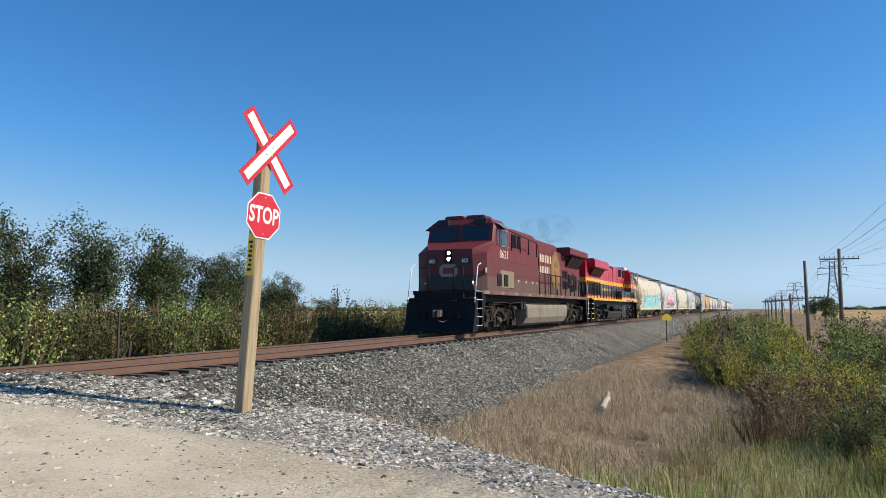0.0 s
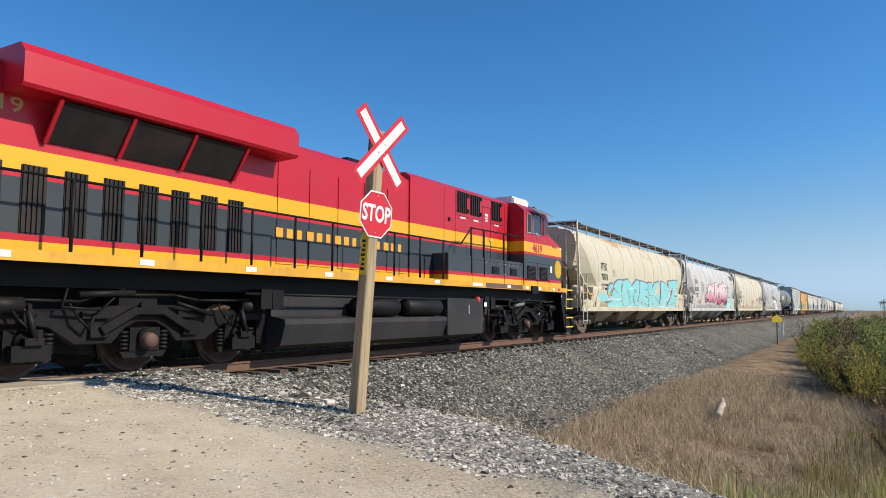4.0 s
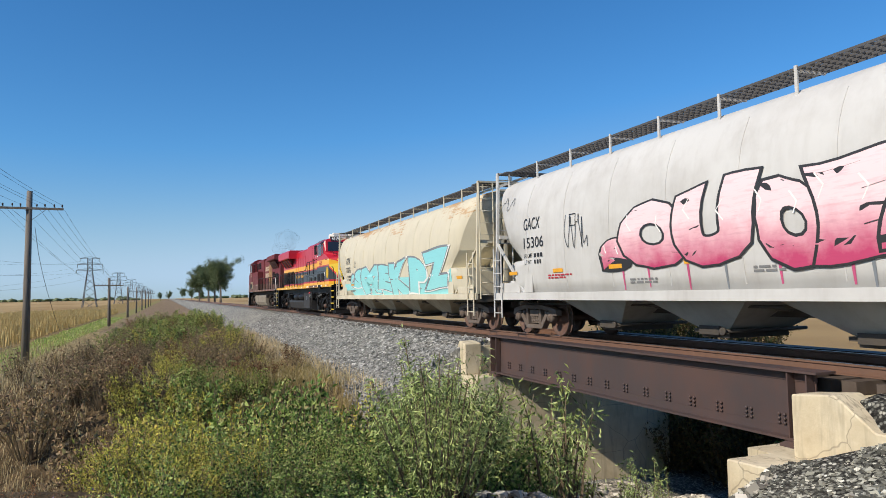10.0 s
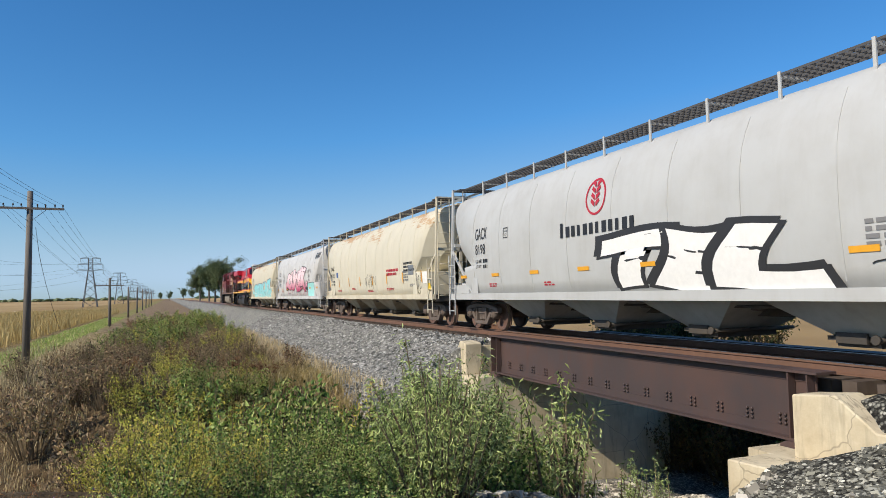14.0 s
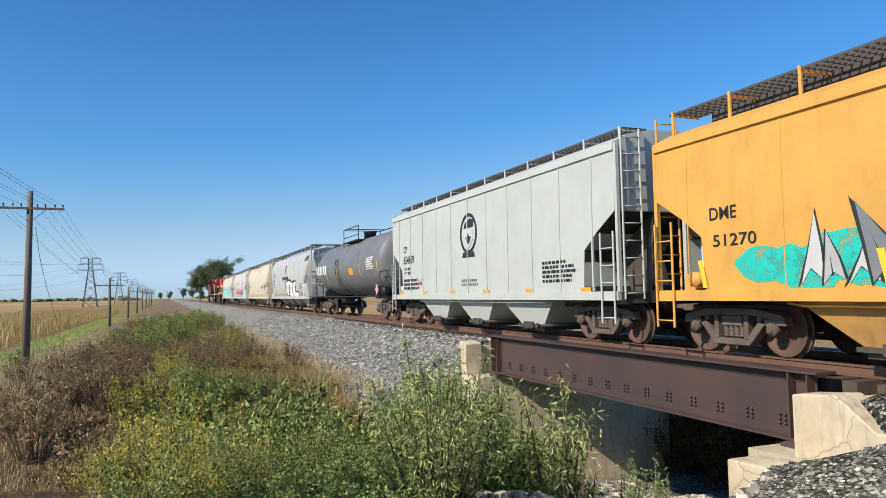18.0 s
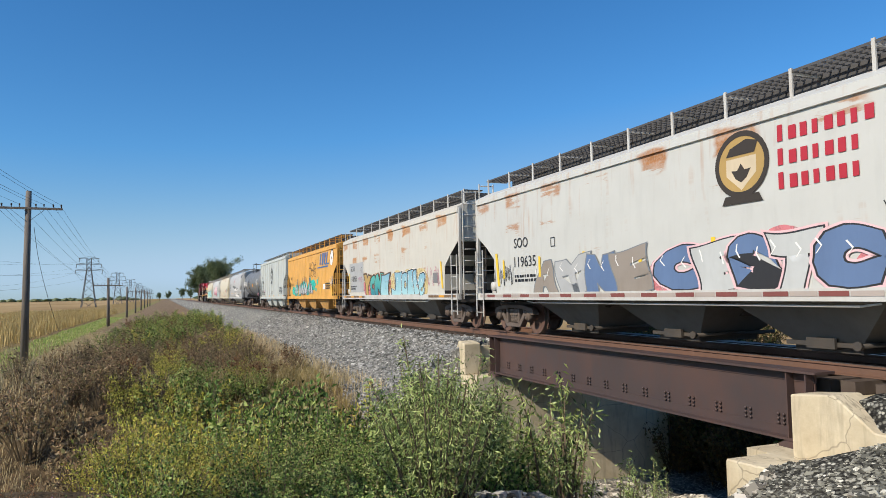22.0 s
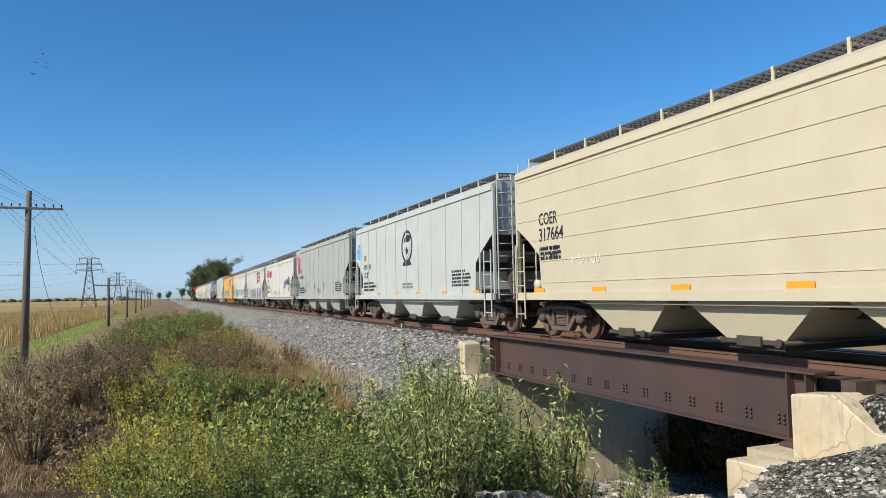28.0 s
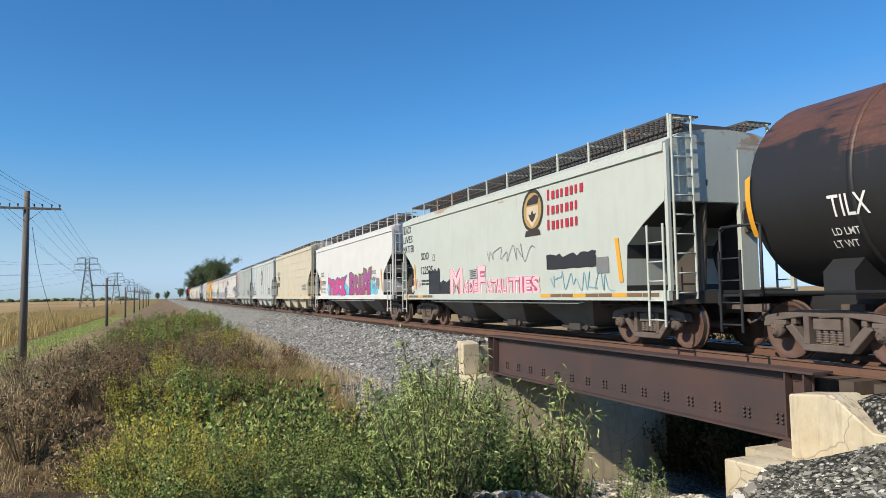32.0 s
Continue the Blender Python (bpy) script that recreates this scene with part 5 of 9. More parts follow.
    if lit:
        prism(bm, [(-1.0, 4.20), (-1.50, 4.30), (-1.56, 4.36), (-1.56, 4.66), (-1.48, 4.74), (1.48, 4.74), (1.56, 4.66), (1.56, 4.36), (1.50, 4.30), (1.0, 4.20)], 5.45, 10.5, 0, "x")
    else:
        prism(bm, [(-1.0, 3.93), (-1.52, 3.95), (-1.56, 4.0), (-1.56, 4.42), (-1.45, 4.56), (1.45, 4.56), (1.56, 4.42), (1.56, 4.0), (1.52, 3.95), (1.0, 3.93)], 4.3, 9.6, 0, "x")
    part("radiator_wing", bm, paint, lo)
    for x in (5.6, 7.0, 8.4):
        bm = bmesh.new()
        lathe(bm, [(4.562, .62), (4.62, .62), (4.63, .55)], (x, 0, 0), 18, "z")
        part("roof_fan", bm, "screen", lo)
    bm = bmesh.new()
    prism(bm, [(.3, 4.421), (.45, 4.68), (1.25, 4.68), (1.4, 4.421)], -.35, .35)
    part("exhaust_stack", bm, "chrome" if lit else "loco_under", lo)
    bm = bmesh.new()
    for x in (-1.9, -1.4, -.9, -.4):
        lathe(bm, [(4.42, .16), (4.52, .16), (4.54, .1)], (x, -.5, 0), 10, "z")
    box(bm, -5.9, -3.0, -.55, .55, 4.522, 4.60)
    part("roof_hatch", bm, paint, lo)
    bm = bmesh.new()
    for x, y in ((-2.2, -.3), (-2.2, -.1), (-2.2, .1)):
        lathe(bm, [(x, .03), (x + .3, .05), (x + .38, .09)], (0, y, 4.66), 8, "x")
    box(bm, -2.2, -1.9, -.35, .2, 4.42, 4.62)
    part("air_horn", bm, "loco_under", lo)
    # fuel tank and air reservoirs
    bm = bmesh.new()
    if lit:
        half = [(1.10, 1.30), (1.40, 1.28), (1.52, 1.20), (1.54, 1.06), (1.50, .60), (1.34, .32), (1.1, .20)]
        prism(bm, [(-y, z) for y, z in half] + [(y, z) for y, z in reversed(half)], -3.7, 4.5, 0, "x")
    else:
        prism(bm, [(-1.10, 1.30), (-1.12, .86), (-1.48, .80), (-1.50, .70), (-1.38, .30), (-1.1, .20), (1.1, .20), (1.38, .30), (1.50, .70), (1.48, .80), (1.12, .86), (1.10, 1.30)], -3.7, 4.5, 0, "x")
    part("fuel_tank", bm, tank, lo)
    for s in (-1, 1):
        bm = bmesh.new()
        if lit:
            box(bm, -3.66, -3.56, min(s * 1.50, s * 1.56), max(s * 1.50, s * 1.56), .60, 1.10)
        else:
            box(bm, -3.62, -1.6, min(s * 1.30, s * 1.51), max(s * 1.30, s * 1.51), .32, 1.30)
        part("tank_box", bm, tank, lo)
        for x0 in () if lit else (-1.4, .55):
            bm = bmesh.new()
            lathe(bm, [(x0, .03), (x0 + .06, .17), (x0 + .12, .21), (x0 + 1.6, .21), (x0 + 1.66, .17), (x0 + 1.72, .03)], (0, s * 1.36, 1.05), 14, "x")
            part("air_reservoir", bm, under, lo)
        bm = bmesh.new()
        for x in (-3.9, 4.7, 5.0, -4.3):
            box(bm, x - .14, x + .14, min(s * 1.2, s * 1.5), max(s * 1.2, s * 1.5), 1.0, 1.36)
        pipe(bm, [(-5.6, s * 1.45, 1.30), (-3.5, s * 1.45, 1.30), (-3.2, s * 1.45, 1.26), (5.5, s * 1.45, 1.27)], .03, 6)
        pipe(bm, [(-8.6, s * 1.42, 1.28), (-6.4, s * 1.42, 1.3), (-5.9, s * 1.42, 1.24), (-5.2, s * 1.42, 1.28)], .022, 6)
        part("pipework", bm, under, lo)
    loco_truck(lo, -6.98 if lit else -7.3, 1, under)
    loco_truck(lo, 7.3, 1, under)
    # ends: steps, pilot, coupler, handrails
    for e in (-1, 1):
        bm = bmesh.new()
        for s in (-1, 1):
            bm = bmesh.new()
            prism(bm, [(e * (E - .80), .28), (e * (E - .74), .28), (e * (E - .74), 1.62), (e * (E - 1.12), 1.62), (e * (E - 1.12), 1.2)], s * 1.50 - .02, s * 1.50 + .02)
            box(bm, min(e * (E - .80), e * (E - .77)), max(e * (E - .80), e * (E - .77)), min(s * .9, s * 1.48), max(s * .9, s * 1.48), .3, 1.62)
            st = part("stairway", bm, "loco_under", lo)
            xa, xb = e * (E - .765), e * (E - .02)
            for z in (.36, .70, 1.04, 1.38):
                bm = bmesh.new()
                box(bm, min(xa, xb), max(xa, xb), min(s * .95, s * 1.53), max(s * .95, s * 1.53), z - .02, z + .015)
                part("tread", bm, "loco_under", st)
            for z in (.36, .70, 1.04, 1.38, 1.72):
                bm = bmesh.new()
                box(bm, min(e * (E - .72), e * (E - .02)), max(e * (E - .72), e * (E - .02)), min(s * 1.531, s * 1.55), max(s * 1.531, s * 1.55), z - (.0 if lit else .025), z + .02)
                part("tread_edge", bm, "yellow_paint" if not lit else "white", st)
        bm = bmesh.new()
        bm = bmesh.new()
        prism(bm, [(e * (E - .6), .85), (e * (E - .25), .80), (e * (E + .05), .14), (e * (E - .45), .14)], -1.45, 1.45)
        box(bm, min(e * (E - .3), e * (E - .1)), max(e * (E - .3), e * (E - .1)), -.94, .94, .8, 1.66)
        if lit and e < 0:
            prism(bm, [(e * (E - .32), 1.48), (e * (E - .08), 1.44), (e * (E + .10), .62), (e * (E + .28), .12), (e * (E - .3), .12)], -1.5, 1.5)
        part("pilot", bm, "loco_under", lo)
        part("coupler", COUPLER, None, lo, m=pose(e * (E - .42) + (.32 if lit and e < 0 else 0.0), 0, 0, 0, 0, 0 if e > 0 else 180))
        for y in (-.95, -.6, .6, .95):
            bm = bmesh.new()
            pipe(bm, [(e * (E - .12), y, 1.4), (e * (E - .05), y, 1.0), (e * (E + .15), y * .95, .75), (e * (E + .18), y * .9, .6)], .025, 6)
            part("air_hose", bm, "loco_under", lo)
        bm = bmesh.new()
        pipe(bm, [(e * (E - .1), -.8, 1.55), (e * (E + .06), -.75, 1.35), (e * (E + .06), .75, 1.35), (e * (E - .1), .8, 1.55)], .02, 6)
        part("uncoupling_lever", bm, "loco_under", lo)
        for s in (-1, 1):
            bm = bmesh.new()
            pipe(bm, [(e * (E - .06), s * 1.45, .55), (e * (E - .06), s * 1.47, 1.5), (e * (E - .4), s * 1.47, 2.65), (e * (E - .75), s * 1.47, 2.75)], .022, 6)
            part("grab_iron", bm, "white" if lit else "loco_under", lo)
            bm = bmesh.new()
            pipe(bm, [(e * (E - .1), s * .55, 1.6), (e * (E - .1), s * .55, 2.6), (e * (E - .1), s * .95, 2.6), (e * (E - .1), s * 1.0, 1.6)], .022, 6)
            part("end_rail", bm, "loco_under", lo)
    for s in (-1, 1):
        y, top = s * 1.52, (3.34 if s > 0 else 4.25)
        bm = bmesh.new()
        pipe(bm, [(-6.5, y, top), (-2.9, y, top - .04), (-2.3, y, 2.80), (10.1, y, 2.80)] if s > 0 else [(-6.5, y, top), (-1.75, y, top - .08), (-1.5, y, top - .3), (-1.4, y, 2.80), (10.1, y, 2.80)], .022, 6)
        rail = part("handrail", bm, "loco_under", lo)
        for x in ((-4.98, -3.67, -2.89) if s > 0 else (-5.9, -4.6, -3.2, -1.8)):
            bm = bmesh.new()
            rod(bm, (x, y, 2.0 if s > 0 else 3.5), (x, y, top - .02), .028, 6)
            part("stanchion", bm, "loco_under", rail)
        for i in range(11):
            x = -1.35 + i * 1.13
            bm = bmesh.new()
            rod(bm, (x, y, 1.7), (x, y, 2.80), .026, 6)
            part("stanchion", bm, "loco_under", rail)
    return lo


TURN = {}
CPR = locomotive(-95.15, 0, "maroon", "maroon_sill", "loco_under_brown", "tank_brown", "faded maroon freight locomotive with lit headlights", True, .12)
KCR = locomotive(-72.66, 180, "belle", "red_sill", "loco_under", "tank_dark", "red, yellow and dark green freight locomotive running backwards", False)


# ---- small fittings on the side of the second locomotive that passes close to the road ----
def fitting(name, x0, x1, z0, z1, y, depth, mat):
    """A small plate on that side; x as one reads it."""
    bm = bmesh.new()
    box(bm, -x1, -x0, y, y + depth, z0, z1)
    part(name, bm, mat, KCR)


MAT["seam"] = plain("dark panel joint", (.03, .012, .014), .7)
for x in (2.22, 2.85, 6.08, 6.30):
    fitting("panel_joint", x - .009, x + .009, 2.52, 4.40, 1.021, .003, "seam")
fitting("panel_joint", 2.85, 4.50, 3.695, 3.712, 1.021, .003, "seam")
fitting("panel_joint", 5.08, 6.0, 3.685, 3.702, 1.021, .003, "seam")
fitting("panel_joint", 2.85, 6.08, 4.405, 4.422, 1.021, .003, "seam")
for x in (4.51, 5.08):
    fitting("door_edge", x - .010, x + .010, 2.51, 4.16, 1.021, .006, "seam")
fitting("door_edge", 4.52, 5.07, 4.145, 4.163, 1.021, .006, "seam")
for x, z in ((3.61, 4.34), (4.43, 4.35), (5.81, 4.35), (3.61, 3.89), (4.42, 3.88), (5.82, 3.88), (2.49, 3.53)):
    fitting("latch", x - .04, x + .04, z - .05, z + .05, 1.022, .03, "loco_under")
for x0, x1, z0, z1 in ((3.14, 3.45, 3.63, 3.68), (3.95, 4.25, 3.63, 3.68), (5.35, 5.63, 3.63, 3.68), (4.7, 4.89, 3.87, 3.95), (4.73, 4.87, 3.79, 3.84), (4.73, 4.87, 3.71, 3.77)):
    fitting("small_label", x0, x1, z0, z1, 1.0225, .003, "ink_white")
fitting("door_handle", 4.95, 5.12, 3.12, 3.20, 1.022, .03, "yellow_paint")
for x in (2.97, 3.71, 5.02, 6.29):
    fitting("panel_joint", x - .009, x + .009, 1.79, 2.49, 1.531, .003, "seam")
fitting("panel_joint", 2.4, 6.38, 2.40, 2.415, 1.531, .003, "seam")
for z, xs in ((2.37, (3.79, 4.1, 4.4, 4.7, 4.97, 5.07, 5.36, 5.66, 5.96, 6.26)), (2.07, (3.79, 4.97, 5.07, 6.26)), (1.80, (3.79, 4.1, 4.4, 4.7, 4.97, 5.07, 5.36, 5.66, 5.96, 6.26))):
    for x in xs:
        bm = bmesh.new()
        lathe(bm, [(1.532, .017), (1.541, .015), (1.544, .006)], (-x, 0, z), 6, "y")
        part("bolt", bm, "chrome", KCR)
for x0, x1, z0, z1 in ((6.47, 8.60, 2.535, 2.552), (6.47, 6.485, 1.80, 2.535), (8.59, 8.605, 1.80, 2.535), (7.51, 7.525, 1.80, 2.535)):
    fitting("panel_joint", x0, x1, z0, z1, 1.561, .004, "seam")
for x in (6.55, 7.42, 7.60, 8.48):
    bm = bmesh.new()
    lathe(bm, [(1.562, .035), (1.575, .035), (1.585, .02)], (-x, 0, 1.98), 8, "y")
    part("latch", bm, "loco_under", KCR)
for x in (8.84, 8.91, 9.06, 9.13):
    fitting("small_mark", x, x + .05, 3.17, 3.23, 1.561, .004, "ink")
fitting("small_label", 9.55, 9.70, 3.15, 3.21, 1.561, .004, "ink_white")
bm = bmesh.new()
pipe(bm, [(-8.94, 1.25, 3.60), (-9.01, 1.25, 3.76), (-9.50, 1.22, 3.56), (-9.52, 1.22, 3.42)], .014, 6)
pipe(bm, [(-9.55, 1.1, 3.42), (-9.58, 1.1, 3.54), (-9.80, 1.1, 3.47), (-9.80, 1.1, 3.32)], .014, 6)
part("nose_grab_rail", bm, "loco_under", KCR)
for x0, x1, m_ in ((2.0, 2.9, "red_sill"), (2.9, 3.5, "ink_white"), (6.5, 6.75, "ink_white"), (7.55, 7.8, "ink_white"), (8.85, 9.05, "ink_white"), (9.4, 9.55, "red_paint")):
    fitting("sill_reflector", x0, x1, 1.66, 1.75, 1.562, .009, m_)
fitting("sill_wear", 3.72, 6.30, 1.635, 1.772, 1.561, .002, "maroon_sill")
bm = bmesh.new()
box(bm, -7.45, -6.95, 1.40, 1.62, 1.52, 1.77)
part("jacking_pad", bm, "loco_under", KCR)
# striped safety chains between the units
for xa, xb in ((10.0, 10.13), (10.68, 10.78)):
    for k in range(22):
        bm = bmesh.new()
        a, b = k / 22, (k + .96) / 22
        sag = lambda t: .10 * 4 * t * (1 - t)
        rod(bm, (-(xa + (xb - xa) * a + sag(a)), 1.05, 2.62 - a), (-(xa + (xb - xa) * b + sag(b)), 1.05, 2.62 - b), .02, 6)
        part("chain_link", bm, "yellow_paint" if k % 2 else "ink", KCR)
for x in (10.3, 10.42, 10.62):
    bm = bmesh.new()
    box(bm, -x - .03, -x + .03, .55, .75, 1.7, 2.5)
    part("end_post", bm, "loco_under", KCR)
# fuel tank fittings and hoses
fitting("tank_label", 3.70, 3.86, 1.08, 1.20, 1.512, .004, "ink_white")
fitting("sight_glass", 2.72, 2.78, .86, 1.12, 1.512, .02, "chrome")
bm = bmesh.new()
lathe(bm, [(1.36, .09), (1.50, .09), (1.52, .05)], (-3.4, 0, 1.27), 10, "y")
part("fuel_cap", bm, "red_paint", KCR)
for pts in (((4.1, 1.38), (4.0, 1.28), (4.2, 1.22), (4.6, 1.26)), ((5.8, 1.30), (5.55, 1.22), (5.6, 1.05), (5.9, 1.06), (6.1, 1.16)), ((6.1, 1.36), (6.3, 1.25), (6.9, 1.28), (7.1, 1.34)), ((8.0, 1.30), (8.5, 1.24), (9.2, 1.28))):
    bm = bmesh.new()
    pipe(bm, [(-x, 1.42, z) for x, z in pts], .022, 6)
    part("hose", bm, "tank_dark", KCR)
bm = bmesh.new()
rod(bm, (-6.0, 1.38, 1.10), (-6.75, 1.38, 1.18), .055, 10)
part("damper", bm, "visor", KCR)
bm = bmesh.new()
rod(bm, (-4.06, 1.45, .55), (-4.06, 1.45, 1.35), .04, 8)
part("drain_pipe", bm, "tank_dark", KCR)

# ================= lettering and graffiti on the cars =================
PAINTS = {"teal": (.30, .66, .66), "aqua": (.05, .55, .50), "pink": (.75, .36, .45), "rose": (.52, .09, .20), "magenta": (.48, .06, .25), "lime": (.45, .62, .16), "sky": (.10, .45, .72),
          "purple": (.10, .05, .22), "slate": (.20, .22, .24), "navy": (.06, .12, .30), "silver": (.55, .56, .56), "brown": (.20, .12, .06), "gold": (.45, .30, .10), "maroon_ink": (.20, .03, .03),
          "patch_grey": (.42, .43, .43), "cream_ink": (.62, .52, .36), "dark_ink": (.03, .03, .032), "steel_blue": (.22, .42, .50), "tape_red": (.22, .07, .06), "tape_pale": (.42, .36, .32), "dim_gold": (.30, .20, .11), "crest_dark": (.045, .035, .025), "mauve": (.34, .085, .24), "deep_teal": (.09, .30, .31), "blush": (.78, .52, .54), "tag_red": (.45, .02, .05), "denim": (.12, .19, .34), "brown_grey": (.30, .26, .22), "pale_fill": (.52, .54, .53)}
PAINTS.update({"panel_tan": (.26, .20, .11), "crest_ring": (.20, .115, .030), "crest_gold": (.34, .17, .036), "crest_brown": (.22, .085, .025)})
for k_, c_ in PAINTS.items():
    MAT[k_] = worn("sprayed " + k_, c_, .5, tuple(v * .5 for v in c_), .3)


def flat_bm(polys, yfun, lift=0.0):
    """Paint: outlines in the x, z plane laid on a car's side."""
    bm = bmesh.new()
    for pts in polys:
        bm.faces.new([bm.verts.new((x, 0, z)) for x, z in pts])
    bmesh.ops.triangulate(bm, faces=bm.faces[:])
    lo, hi = min(v.co.z for v in bm.verts), max(v.co.z for v in bm.verts)
    z = lo + .15
    while z < hi:
        bmesh.ops.bisect_plane(bm, geom=bm.verts[:] + bm.edges[:] + bm.faces[:], plane_co=(0, 0, z), plane_no=(0, 0, 1))
        z += .15
    for v in bm.verts:
        v.co.y = yfun(v.co.z) - lift
    return bm


def words(key, text, x0, x1, z0, z1, mat, offset=0.0, shear=0.0, lift=0.0, name="lettering", fat=0.0):
    """Letters that fill the box x0..x1, z0..z1 on a car's near side."""
    car, yf, h = SKIN[key]
    bm = text_bm(text, 1.0, 0, 0, lambda z: 0.0, offset, "CENTER", shear)
    xs, zs = [v.co.x for v in bm.verts], [v.co.z for v in bm.verts]
    sx, sz = (x1 - x0) / (max(xs) - min(xs)), (z1 - z0) / (max(zs) - min(zs))
    cx, cz = (max(xs) + min(xs)) / 2, (max(zs) + min(zs)) / 2
    for v in bm.verts:
        z = (z0 + z1) / 2 + (v.co.z - cz) * sz
        v.co = ((x0 + x1) / 2 + (v.co.x - cx) * sx, yf(z) - lift, z)
    return part(name, bm, mat, car)


def bars(key, x0, x1, z0, z1, rows, mat="ink_grey", seed=0, name="stencil", fill=.62):
    """Small writing, too small to read: broken bars."""
    car, yf, h = SKIN[key]
    r = random.Random(seed + int(x0 * 100))
    polys, dz = [], (z1 - z0) / rows
    for i in range(rows):
        x, zb = x0, z1 - (i + 1) * dz
        end = x1 - r.uniform(0, .3) * (x1 - x0)
        while x < end:
            w = min(r.uniform(.06, .22) * (1 if dz < .12 else dz * 6), end - x)
            if w > .02:
                polys.append([(x, zb), (x + w, zb), (x + w, zb + dz * fill), (x, zb + dz * fill)])
            x += w + r.uniform(.03, .06)
    if polys:
        part(name, flat_bm(polys, yf), mat, car)


def oval(cx, cz, rx, rz, n=28):
    return [(cx + rx * math.cos(2 * math.pi * i / n), cz + rz * math.sin(2 * math.pi * i / n)) for i in range(n)]


def ringed(cx, cz, rx, rz, w, n=28):
    """An oval ring in quads."""
    a, b = oval(cx, cz, rx, rz, n), oval(cx, cz, rx - w, rz - w, n)
    return [[a[i], a[(i + 1) % n], b[(i + 1) % n], b[i]] for i in range(n)]


def crest(key, x0, x1, z0, z1, dark, inner, base=None):
    """A heraldic oval: ring, beast block, shield with leaf, ribbon."""
    car, yf, h = SKIN[key]
    cx, cz, rx, rz = (x0 + x1) / 2, z0 + (z1 - z0) * .54, (x1 - x0) / 2, (z1 - z0) * .46
    if base:
        part("crest_field", flat_bm([oval(cx, cz, rx * .97, rz * .97)], yf), base, car)
    c = part("crest", flat_bm(ringed(cx, cz, rx, rz, rx * .16), yf, .003), dark, car)
    part("shield", flat_bm([[(cx - rx * .55, cz + rz * .2), (cx + rx * .55, cz + rz * .2), (cx + rx * .55, cz - rz * .3), (cx, cz - rz * .78), (cx - rx * .55, cz - rz * .3)]], yf, .003), inner, c)
    part("leaf", flat_bm([[(cx, cz + rz * .02), (cx + rx * .14, cz - rz * .18), (cx + rx * .36, cz - rz * .16), (cx + rx * .2, cz - rz * .42), (cx, cz - rz * .55), (cx - rx * .2, cz - rz * .42), (cx - rx * .36, cz - rz * .16), (cx - rx * .14, cz - rz * .18)]], yf, .006), dark, c)
    part("beast", flat_bm([[(cx - rx * .55, cz + rz * .28), (cx + rx * .5, cz + rz * .28), (cx + rx * .62, cz + rz * .6), (cx + rx * .2, cz + rz * .72), (cx - rx * .4, cz + rz * .52)]], yf, .006), dark, c)
    part("ribbon", flat_bm([[(cx - rx * .75, z0), (cx + rx * .75, z0), (cx + rx * .62, z0 + rz * .26), (cx - rx * .62, z0 + rz * .26)]], yf, .006), dark, c)


def fade(name, low, high, z0, z1):
    """Sprayed paint that runs from one tone to another up the side of the car."""
    m = Nodes("sprayed " + name, low, .5)
    u = m.n("MapRange", From_Min=z0, From_Max=z1)
    m.link(m.math("ADD", m.axis(2), m.math("MULTIPLY", m.math("SUBTRACT", m.noise(2.6, 4, .6), .5), .7)), u.inputs["Value"])
    c = m.ramp(u.outputs[0], [(0, low), (.5, tuple((a + b) / 2 for a, b in zip(low, high))), (1, high)])
    m.colour(m.mix(m.ramp(m.noise(7, 4, .6, stretch=(.4, 1, 3)), [(.5, 0.0), (.8, .3)]), c, tuple(v * .6 for v in low)))
    MAT[name] = m.mat


def mist(name, colour):
    """Thin overspray that lets the car's paint show at its ragged edge."""
    m = Nodes("sprayed " + name, colour, .55)
    m.colour(m.mix(m.noise(3, 4), tuple(v * .85 for v in colour), tuple(min(1, v * 1.12) for v in colour)))
    m.link(m.ramp(m.noise(5, 5, .7), [(.36, .25), (.52, .95)]), m.b.inputs["Alpha"])
    MAT[name] = m.mat


